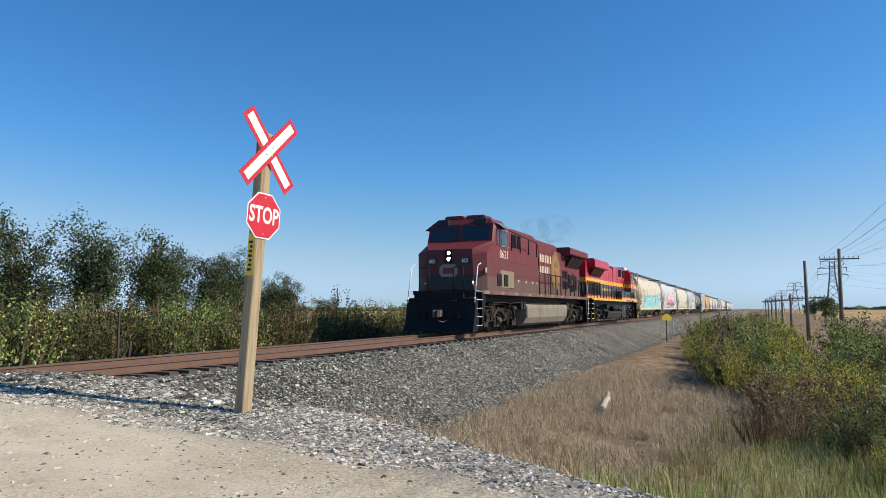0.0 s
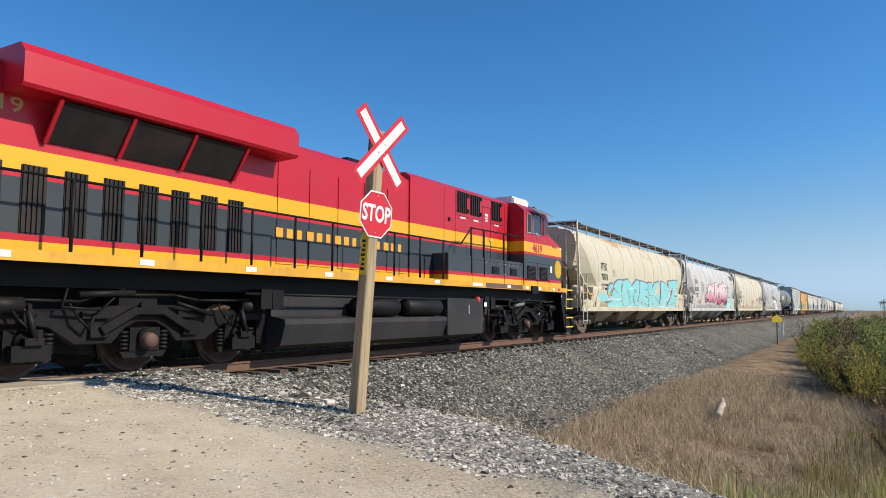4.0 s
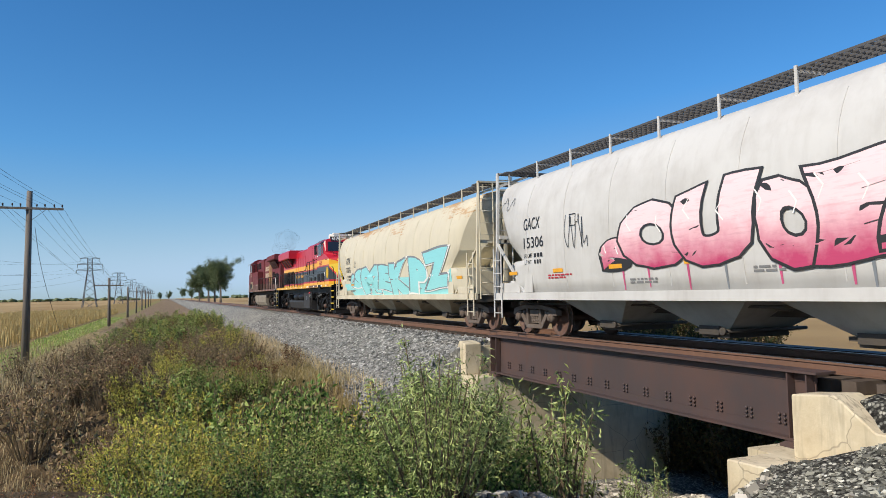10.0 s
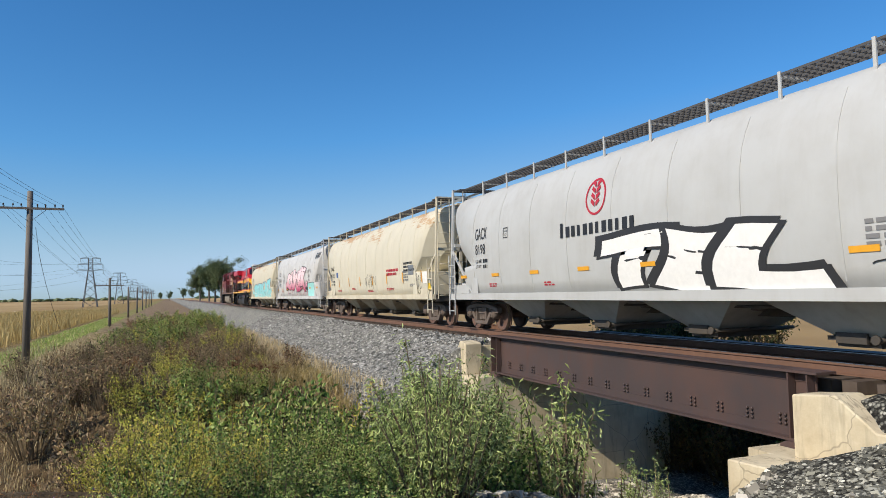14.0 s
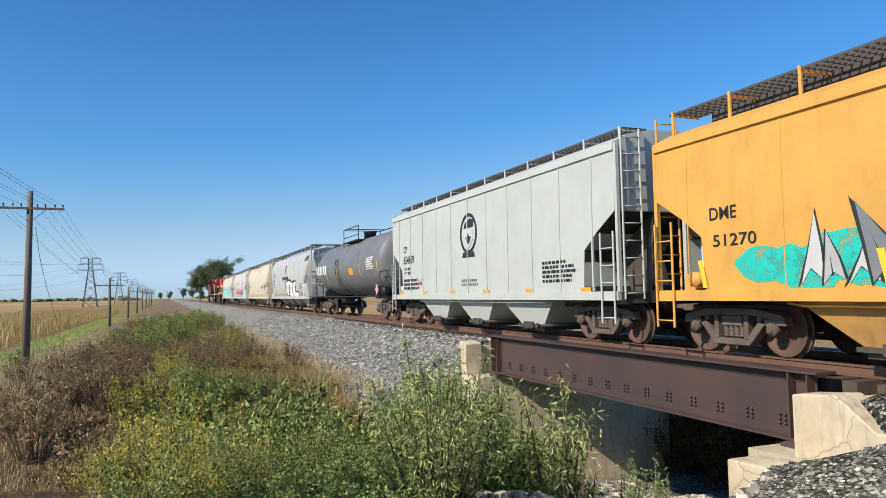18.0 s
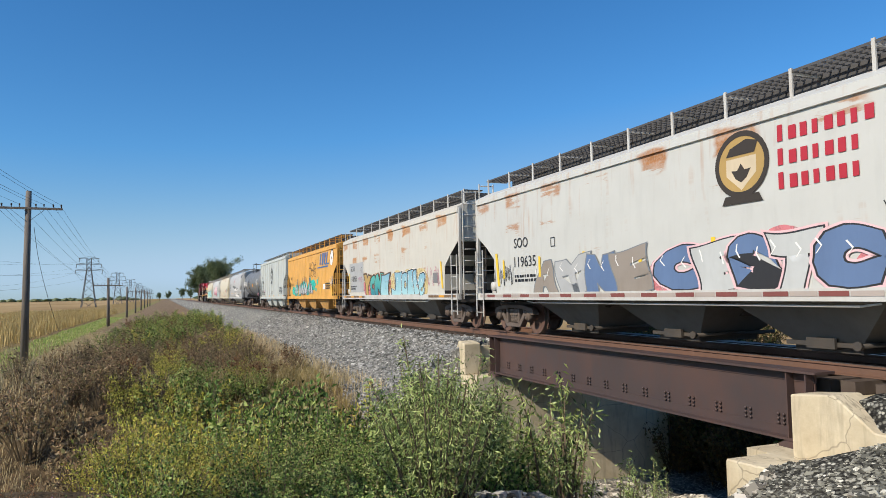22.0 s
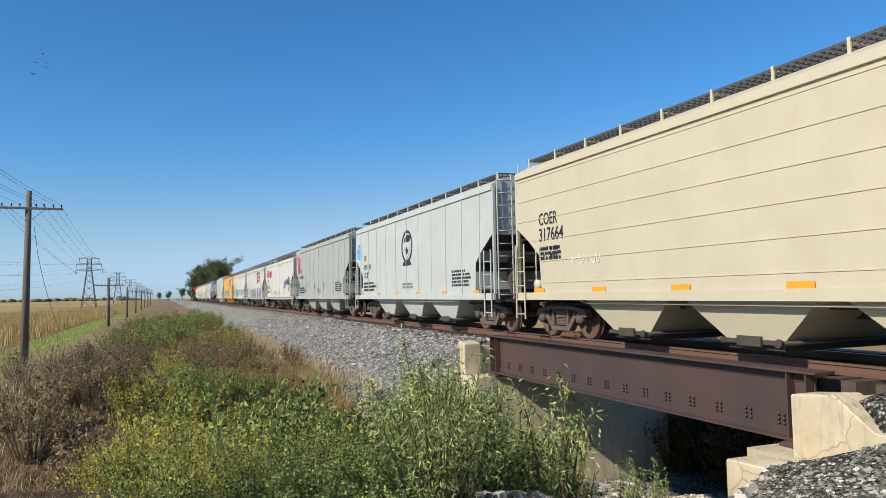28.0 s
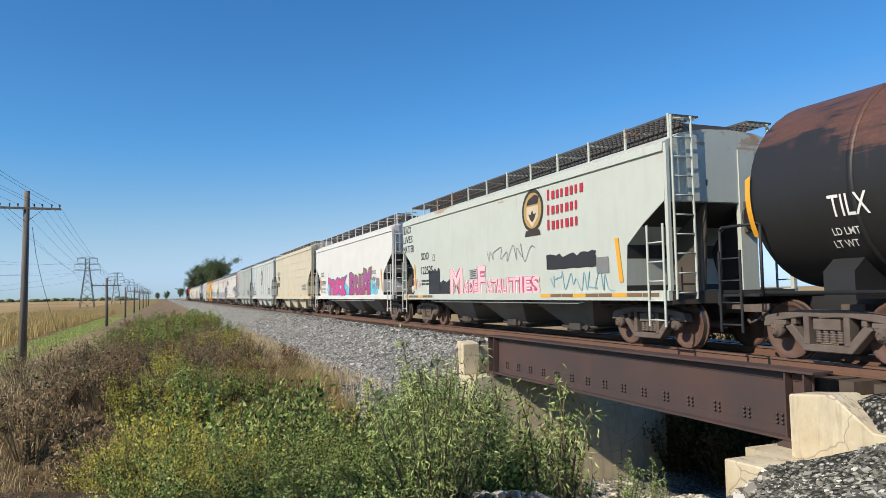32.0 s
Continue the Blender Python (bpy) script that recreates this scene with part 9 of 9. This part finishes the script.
# brown plumes of reeds on the ridge behind, and the dense growth towards the poles
for i in range(44):
    x = random.uniform(30, 62)
    plant(random.choice(("brown", "brown", "russet")), x, random.uniform(-2.6, -.4) + .04 * (x - 30), random.uniform(1.3, 1.5), random.uniform(1.25, 1.45))
for i in range(58):
    x = random.uniform(17.5, 31)
    y = random.uniform(-2.2, -1.5) - random.uniform(.02, .20) * (x - 8)
    plant(random.choice(("bramble", "goldenrod", "goldenrod", "russet", "brown")), x, y, random.uniform(.85, 1.1), random.uniform(.75, 1.0))
for i in range(46):
    x, y = random.uniform(14.5, 26), random.uniform(-4.6, -1.4)
    plant(random.choice(("brown", "brown", "russet", "goldenrod")), x, y, random.uniform(.8, 1.15))
for i in range(100):
    x, y = random.uniform(11, 44), random.uniform(-7.5, -2.4)
    if y > -1.5 - .10 * x:
        continue
    plant(random.choice(("bramble", "bramble", "thicket", "goldenrod", "russet")), x, y, random.uniform(.8, 1.15) * (.72 if x < 21 else 1.0))
for i in range(46):
    x, y = random.uniform(40, 120), random.uniform(-4.0, 2.6)
    plant(random.choice(("goldenrod", "thicket", "brown")), x, y, random.uniform(.85, 1.1), random.uniform(.9, 1.1))
# brush along the north side of the track
for i in range(290):
    x, y = 11 + 79 * random.random() ** 1.3, random.uniform(16.2, 21.5)
    plant("thicket", x, y, random.uniform(1.0, 1.25) * (1 - .003 * x), random.uniform(1.05, 1.35))


def blades(name, spots, length, width, mat, label, lean=.35, seed=5):
    """Many grass blades in one mesh."""
    rng = np.random.default_rng(seed)
    P = np.array(spots)
    n = len(P)
    a = rng.uniform(0, 2 * math.pi, n)
    L = rng.uniform(.55, 1.25, n) * length
    bend = rng.uniform(.1, 1.0, n) * lean
    dx, dy = np.cos(a), np.sin(a)
    w = width * rng.uniform(.7, 1.3, n)
    sx, sy = -dy * w, dx * w
    m = P + np.stack([dx * L * bend * .35, dy * L * bend * .35, L * .6], 1)
    t = P + np.stack([dx * L * bend, dy * L * bend, L * (1 - .35 * bend)], 1)
    S = np.stack([sx, sy, np.zeros(n)], 1)
    V = np.stack([P - S, P + S, m + S * .7, m - S * .7, t], 1).reshape(-1, 3)
    F = []
    for i in range(n):
        b = 5 * i
        F.append((b, b + 1, b + 2, b + 3))
        F.append((b + 3, b + 2, b + 4))
    ob = thing(name, label, "grass", kind="stuff", data=from_arrays(name, V, F, mat))
    return ob


def scatter(n, fn, seed):
    r = random.Random(seed)
    out = []
    while len(out) < n:
        p = fn(r)
        if p:
            out.append((p[0], p[1], land(p[0], p[1]) - .01))
    return out


def tufted(r, x0, x1, y0, y1, test=None):
    x, y = r.uniform(x0, x1), r.uniform(y0, y1)
    if test and not test(x, y):
        return None
    return x, y


def in_dry(x, y):
    return x > road_east(y) + .25 and y < 4.6 + .5 * noise.noise((x * .6, y * .6, 1)) and noise.noise((x * .5, y * .5, 2)) > -.35


blades("dry_grass", scatter(34000, lambda r: tufted(r, 7, 30, -2.5, 5.0, in_dry), 1), .36, .005, "matted_grass", "matted dry tan grass on the ditch bank", 2.7, 3)
blades("ditch_weeds", scatter(8000, lambda r: tufted(r, 6.2, 18, -6.5, .6, lambda x, y: x > road_east(y) + .1 and y < .8 - (x - 6) * .12), 32), .5, .007, "strip_grass", "mixed green and tan grass in the ditch", .6, 34)
blades("ditch_grass", scatter(15000, lambda r: tufted(r, 6.2, 17, -6.5, 1.2, lambda x, y: x > road_east(y) + .1 and y < .55 - (x - 6) * .24 + .6 * noise.noise((x * .7, y * .7, 3))), 2), .40, .005, "green_grass", "green grass at the foot of the road bank", .6, 4)
blades("creek_grass", scatter(9000, lambda r: tufted(r, -45, -17, -12, 5.2, lambda x, y: math.hypot(x, y) > 4.3 and not (y > 3.4 and x > -8.6)), 3), .5, .007, "dry_grass", "dry grass among the creek bushes", .7, 5)
blades("bank_grass", scatter(12000, lambda r: tufted(r, -60, -19, 1.0, 5.6), 4), .36, .007, "dry_grass", "tan grass along the foot of the ballast", 1.2, 6)
blades("strip_grass", scatter(16000, lambda r: tufted(r, -60, -17, -5.4, -2.2), 22), .30, .009, "dry_grass", "short withered grass round the pole", .8, 14)
blades("toe_grass", scatter(9000, lambda r: tufted(r, -27, -16.5, .6, 4.6, lambda x, y: noise.noise((x * .4, y * .4, 7)) > -.3), 21), .45, .007, "reed_grass", "orange-tan dead grass at the foot of the ballast", 1.1, 12)
blades("path_grass", scatter(11000, lambda r: tufted(r, -110, -20, -8.0, -5.6), 5), .18, .012, "green_grass", "short green grass of a mown strip", .6, 7)
blades("tall_reeds", scatter(38000, lambda r: tufted(r, -150, -24, -25, -8.6), 6), .95, .026, "reed_grass", "tall tan reeds beside the field", .35, 8)
blades("verge_grass", scatter(9000, lambda r: tufted(r, 8, 60, 14.3, 17), 7), .5, .01, "green_grass", "yellow-green grass beyond the track", .6, 9)

# ================= trees =================
def tree_mesh(seed, h, r, n, leaf):
    """Crown of one tree: limbs with leaf clumps round them, gaps between."""
    rng = np.random.default_rng(seed)
    V, F, cnt = [], [], 0
    lv = []
    limbs = 16
    for s in range(limbs):
        a = rng.uniform(0, 2 * math.pi)
        z0 = h * rng.uniform(.26, .64)
        reach = r * rng.uniform(.35, 1.0) * (1.1 - .55 * z0 / h)
        z1 = min(h * rng.uniform(.93, 1.04), z0 + h * rng.uniform(.22, .5))
        p0, p1 = np.array([0, 0, z0]), np.array([math.cos(a) * reach, math.sin(a) * reach, z1])
        u = np.array([-math.sin(a), math.cos(a), 0])
        w0, w1 = .012 * h, .003 * h
        b = cnt
        for p, w in ((p0, w0), (p1, w1)):
            for k in range(3):
                V.append(p + u * w * math.cos(k * 2.09) + np.array([0, 0, 1]) * w * math.sin(k * 2.09))
                cnt += 1
        F += [(b + k, b + (k + 1) % 3, b + 3 + (k + 1) % 3, b + 3 + k) for k in range(3)]
        for c in range(7):
            t = rng.uniform(.3, 1.05)
            cc = p0 + (p1 - p0) * t + rng.normal(size=3) * .07 * h * np.array([.7, .7, .9])
            m = n // (limbs * 7)
            base = cc + rng.normal(size=(m, 3)) * .038 * h * np.array([1, 1, .9])
            lv.append(leaves(rng, base, rng.normal(size=(m, 3)) + np.array([0, 0, -.3]), rng.uniform(.7, 1.3, m) * leaf, rng.uniform(.7, 1.2, m) * leaf * .8))
    L = np.concatenate(lv)
    nl = len(L) // 4
    nf = len(F)
    F += [(cnt + 4 * i, cnt + 4 * i + 1, cnt + 4 * i + 2, cnt + 4 * i + 3) for i in range(nl)]
    return V, L, F, [0] * nf + [1] * nl


def trunk_bm(h, r):
    bm = bmesh.new()
    lathe(bm, [(0, r * 1.3), (h * .08, r), (h * .4, r * .75), (h * .75, r * .35), (h * .95, r * .08)], (0, 0, 0), 9, "z")
    return bm


def tree_kind(seed, h, r, n, leaf, mat):
    V, L, F, M = tree_mesh(seed, h, r, n, leaf)
    return from_arrays("crown", list(V) + list(L), F, ["bark", mat], M), mesh_of(trunk_bm(h, .025 * h), "trunk", "bark")


def tree(kind, x, y, s, label, cat="tree", group="", zs=1.0):
    t = thing("tree", label, cat, pose(x, y, land(x, y) - .05, 0, 0, random.uniform(0, 360)), group)
    t.scale = (s, s, s * zs)
    part("crown", kind[0], None, t)
    part("trunk", kind[1], None, t)


COTTON = [tree_kind(70 + i, 6.0, 1.75, 12000, .10, "leaf_tree") for i in range(4)]
for i, (x, y, s) in enumerate(((15.5, 24.0, .96), (18.3, 24.6, .94), (21.3, 24.2, .97), (25.2, 24.6, 1.0), (27.0, 25.4, .84), (28.6, 24.3, .86), (30.6, 24.8, .87), (35.3, 24.5, .75), (34.2, 25.2, .66), (39.9, 24.5, .52), (54.5, 25.5, .5))):
    tree(COTTON[i % 4], x, y, s, "young cottonwood tree with rustling grey-green leaves", group="cottonwoods beyond the track")
BIG = [tree_kind(80 + i, 20.0, 8.0, 7000, .6, "leaf_far") for i in range(2)]
for x, y, s, zs in ((-318, 16.5, .86, .95), (-312, 21.0, .92, 1.0), (-322, 13.0, .74, .95), (-326, 19.5, .85, 1.0)):
    tree(random.choice(BIG), x, y, s, "broad old cottonwood tree beside the track", group="tall trees by the track", zs=zs)
for x, y, s in ((118, -11.6, .21), (121, -12.6, .16), (170, -14, .22), (176, -13, .17)):
    tree(random.choice(BIG), x, y, s, "dark rounded field tree", group="field trees")
for x, y, s in ((-700, 14, .55), (-720, 22, .5), (-740, 2, .45), (-690, 30, .42), (-760, -6, .4)):
    tree(random.choice(BIG), x, y, s, "far tree on the horizon by the track", group="far trees by the track")


# far woods and farm sheds on the horizon
def woods(name, pts, seed, label):
    rng = random.Random(seed)
    bm = bmesh.new()
    for (xa, ya), (xb, yb) in zip(pts, pts[1:]):
        n = max(2, int(math.hypot(xb - xa, yb - ya) / 11))
        for i in range(n):
            t = i / n
            x, y = xa + (xb - xa) * t + rng.uniform(-5, 5), ya + (yb - ya) * t + rng.uniform(-9, 9)
            h, w = rng.uniform(4, 9), rng.uniform(8, 16)
            bmesh.ops.create_icosphere(bm, subdivisions=1, radius=1, matrix=Matrix.Translation((x, y, -1.5 + h * .35)) @ Matrix.Diagonal((w, w, h * .65, 1)))
    for v in bm.verts:
        v.co += Vector((rng.uniform(-1.5, 1.5), rng.uniform(-1.5, 1.5), rng.uniform(-1.2, 1.2)))
    thing(name, label, "woods", kind="stuff", data=mesh_of(bm, name, "leaf_far"))


woods("far_woods", [(1700, -1500), (1750, -900), (1500, -350), (1650, -120)], 1, "dark line of woods on the far horizon")
woods("far_woods", [(900, 650), (1300, 620), (1700, 400), (1900, 160)], 2, "dark line of woods on the far horizon")
woods("far_woods", [(-1900, -1500), (-1950, -800), (-1800, -300), (-1700, -60)], 3, "dark line of woods on the far horizon")
woods("far_woods", [(-1500, 700), (-1700, 300), (-1800, 60)], 4, "dark line of woods on the far horizon")
for x, y, w in ((-1500, -820, 40), (-1480, -700, 60), (-1450, -600, 34), (-1500, -480, 70), (-1460, -360, 36)):
    s_ = thing("farm_shed", "white farm shed far across the fields", "building", pose(x, y, -1.5, 0, 0, 75))
    bm = bmesh.new()
    box(bm, -w / 2, w / 2, -8, 8, 0, 5)
    part("wall", bm, "white", s_)
    bm = bmesh.new()
    prism(bm, [(-8.5, 5.01), (8.5, 5.01), (0, 8)], -w / 2, w / 2, 0, "x")
    part("roof", bm, "grating", s_)

# ================= loose stones =================
MAT["stones"] = None
st_ = Nodes("broken ballast stone", (.2, .2, .2), .85)
st_.colour(st_.ramp(st_.t.nodes.new("ShaderNodeNewGeometry").outputs["Random Per Island"], [(0, (.042, .042, .036)), (.4, (.115, .114, .097)), (.75, (.245, .242, .203)), (.93, (.46, .45, .38)), (1, (.72, .70, .60))]))
st_.b.inputs["Specular IOR Level"].default_value = .15
st_.bump(st_.noise(40, 3), .3, .01)
MAT["stones"] = st_.mat

ws_ = Nodes("paler west ballast stone", (.3, .3, .3), .85)
ws_.colour(ws_.ramp(ws_.t.nodes.new("ShaderNodeNewGeometry").outputs["Random Per Island"], [(0, (.07, .07, .065)), (.4, (.17, .17, .16)), (.75, (.28, .28, .265)), (1, (.52, .51, .48))]))
ws_.b.inputs["Specular IOR Level"].default_value = .15
MAT["west_stones"] = ws_.mat


pg_ = Nodes("pale road gravel", (.4, .36, .3), .9)
pg_.colour(pg_.ramp(pg_.t.nodes.new("ShaderNodeNewGeometry").outputs["Random Per Island"], [(0, (.08, .075, .066)), (.3, (.25, .235, .20)), (.65, (.48, .44, .37)), (.92, (.68, .63, .54)), (1, (.80, .76, .68))]))
pg_.b.inputs["Specular IOR Level"].default_value = .1
MAT["pale_stones"] = pg_.mat


def stones(name, spots, size, label, seed, squash=.7, mat="stones"):
    """Angular stones in one mesh: jittered blocks."""
    rng = np.random.default_rng(seed)
    P = np.array(spots)
    n = len(P)
    base = np.array([(i, j, k) for i in (-1, 1) for j in (-1, 1) for k in (-1, 1)], float) * .62
    quads = [(0, 1, 3, 2), (4, 6, 7, 5), (0, 4, 5, 1), (2, 3, 7, 6), (0, 2, 6, 4), (1, 5, 7, 3)]
    sz = size * rng.lognormal(0, .32, (n, 1, 1))
    J = base[None] * rng.uniform(.75, 1.25, (n, 1, 3)) + rng.normal(size=(n, 8, 3)) * .14
    q = rng.normal(size=(n, 4))
    q /= np.linalg.norm(q, axis=1, keepdims=True)
    w, x, y, z = q.T
    R = np.stack([1 - 2 * (y * y + z * z), 2 * (x * y - z * w), 2 * (x * z + y * w), 2 * (x * y + z * w), 1 - 2 * (x * x + z * z), 2 * (y * z - x * w), 2 * (x * z - y * w), 2 * (y * z + x * w), 1 - 2 * (x * x + y * y)], 1).reshape(n, 3, 3)
    V = np.einsum("nij,nkj->nki", R, J) * sz
    V[:, :, 2] *= squash
    V = (V + P[:, None, :]).reshape(-1, 3)
    F = [(8 * i + a, 8 * i + b, 8 * i + c, 8 * i + d) for i in range(n) for a, b, c, d in quads]
    thing(name, label, "stones", kind="stuff", data=from_arrays(name, V, F, mat))


def r_edge(x, y):
    return .9 * noise.noise((x * .9, y * .9, 5))


def on_bank(x, y):
    return not (BRIDGE[0] - .8 < x < BRIDGE[1] + .9) and not (-3.4 < x < 6.3 and y > 8.0)


def near_more(r, x0, x1, y0, y1, test, pull=1.6):
    """A spot between x0 (the near end) and x1, with more of them near x0."""
    x, y = x0 + (x1 - x0) * r.random() ** pull, r.uniform(y0, y1)
    return (x, y) if test(x, y) else None


def foot(x):
    """Toe of the ballast east of the crossing."""
    return 4.3 + .07 * min(12, max(0, x - 12))


stones("ballast", scatter(34000, lambda r: near_more(r, 6.3, 40, 3.9, 9.9, lambda x, y: on_bank(x, y) and y > foot(x) + .3 * r_edge(x, y)), 11), .029, "grey broken stone ballast beside the rails", 1)
stones("ballast", scatter(32000, lambda r: tufted(r, -7.9, -3.2, 3.0, 10.0, lambda x, y: not (x < -6.2 and y > 7.55) and not (x < -6.5 and 6.8 < y < 7.7) and not (-3.4 < x and y > 8)), 12), .023, "grey broken stone ballast beside the rails", 2)
stones("ballast", scatter(24000, lambda r: near_more(r, -19.4, -60, 4.6, 9.2, lambda x, y: True, 1.5), 13), .040, "pale grey stone ballast beside the rails", 3, .7, "west_stones")
stones("shoulder_gravel", scatter(32000, lambda r: tufted(r, 4.9, 9.4, -1.5, 8.0, lambda x, y: x < road_east(y) + .4 and x > 5.7 + .6 * r_edge(x, y)), 14), .020, "loose pale gravel on the road shoulder", 4, .7, "pale_stones")
stones("shoulder_gravel", scatter(14000, lambda r: tufted(r, -6.0, -.2, 1.5, 8.2, lambda x, y: x < -.6 + r_edge(x, y) and not (x < -5.6 and y > 6.3)), 15), .014, "loose pale gravel on the road shoulder", 5, .7, "pale_stones")
stones("creek_stones", scatter(14000, lambda r: tufted(r, -17.9, -7.0, 3.6, 12.0, lambda x, y: not (x > -8.9 and y > 6.5)), 16), .05, "rough grey stones on the creek bank", 6, .7, "pale_stones")
stones("road_pebbles", scatter(22000, lambda r: tufted(r, -2.5, 7.4, .6, 8.3), 17), .015, "small pebbles strewn on the gravel road", 7, .7, "pale_stones")

# ================= smoke and birds =================
sm_ = Nodes("thin diesel smoke", (.07, .07, .075), 1.0)
sm_.link(sm_.ramp(sm_.noise(.9, 2, .5), [(.40, 0.0), (.85, .16)]), sm_.b.inputs["Alpha"])
sm_.b.inputs["Specular IOR Level"].default_value = 0.0
MAT["smoke"] = sm_.mat
FLOCK = []
smoke = thing("exhaust_smoke", "thin grey diesel smoke trailing over the locomotives", "smoke", kind="stuff")
rs = random.Random(9)
for i, (x, z, s) in enumerate(((2.6, 5.7, .8), (7.0, 6.2, 1.1))):
    bm = bmesh.new()
    bmesh.ops.create_icosphere(bm, subdivisions=3, radius=1, matrix=Matrix.Diagonal((s * 1.9, s, s * .8, 1)))
    for v in bm.verts:
        v.co *= 1 + .35 * noise.noise(v.co * 1.1 + Vector((i * 7.0, 0, 0)))
    part("puff", bm, "smoke", smoke, m=pose(x, rs.uniform(-.3, .3), z), smooth=True)
CARS.append((smoke, -94.2))


def bird(i, offx, offz, size):
    b = thing("bird", "small dark bird in flight", "bird", group="flock of birds")
    bm = bmesh.new()
    lathe(bm, [(-.5, .02), (-.25, .12), (.1, .13), (.35, .06), (.6, .02)], (0, 0, 0), 8, "x")
    part("body", bm, "black", b)
    for s in (-1, 1):
        bm = bmesh.new()
        quad(bm, [(-.18, s * .08, .05), (.12, s * .08, .05), (.18, s * .95, .32), (.02, s * 1.0, .34)], .02, (0, 0, 1))
        part("wing", bm, "black", b)
    b.scale = (size, size, size)
    rows = []
    for t in (0, 26, 27.5, 28.6, 29.7, 30.5, 31.3, 32):
        # the flock drifts from west to north, rising and sinking a little
        u = t - 28.0
        rows.append((t, pose(-108 + 11.2 * u + offx, -16 + 3.9 * u + offx * .35, 33.5 + .55 * math.sin(u * 1.3 + i) - .35 * u + offz, 0, 8 * math.sin(i + t), 205)))
    FLOCK.append((b, rows))


for i in range(11):
    bird(i, rs.uniform(-6, 6), rs.uniform(-1.6, 1.6), rs.uniform(.32, .42))

# ================= what moves =================
RUN = [-131.5, -120.29, -109.15, -98.09, -87.09, -76.17, -65.32, -54.54, -43.83, -33.20, -22.60, -12.01, -1.42, 9.16, 19.76, 30.37, 41.01,
       51.66, 62.33, 73.03, 83.75, 94.47, 105.21, 115.96, 126.71, 137.46, 148.21, 158.95, 169.69, 180.43, 191.16, 201.88, 212.60]


def gone(t):
    """How far the train has come at t seconds."""
    i = min(int(t), 31)
    return RUN[i] + (RUN[i + 1] - RUN[i]) * (t - i)


def motions():
    for car, place in CARS:
        walk(car, [(t, pose(place - gone(t), TY, 0, 0, 0, TURN.get(car.name, 0))) for t in range(33)])
    steps = [i / 15 for i in range(481)]
    for w, c, r in AXLES:
        top = w.parent.parent or w.parent
        s = -1 if TURN.get(top.name, 0) else 1
        walk(w, [(t, pose(c.x, c.y, c.z, 0, -s * math.degrees(gone(t) / r), 0)) for t in steps])
    for b, rows in FLOCK:
        walk(b, rows)


motions()
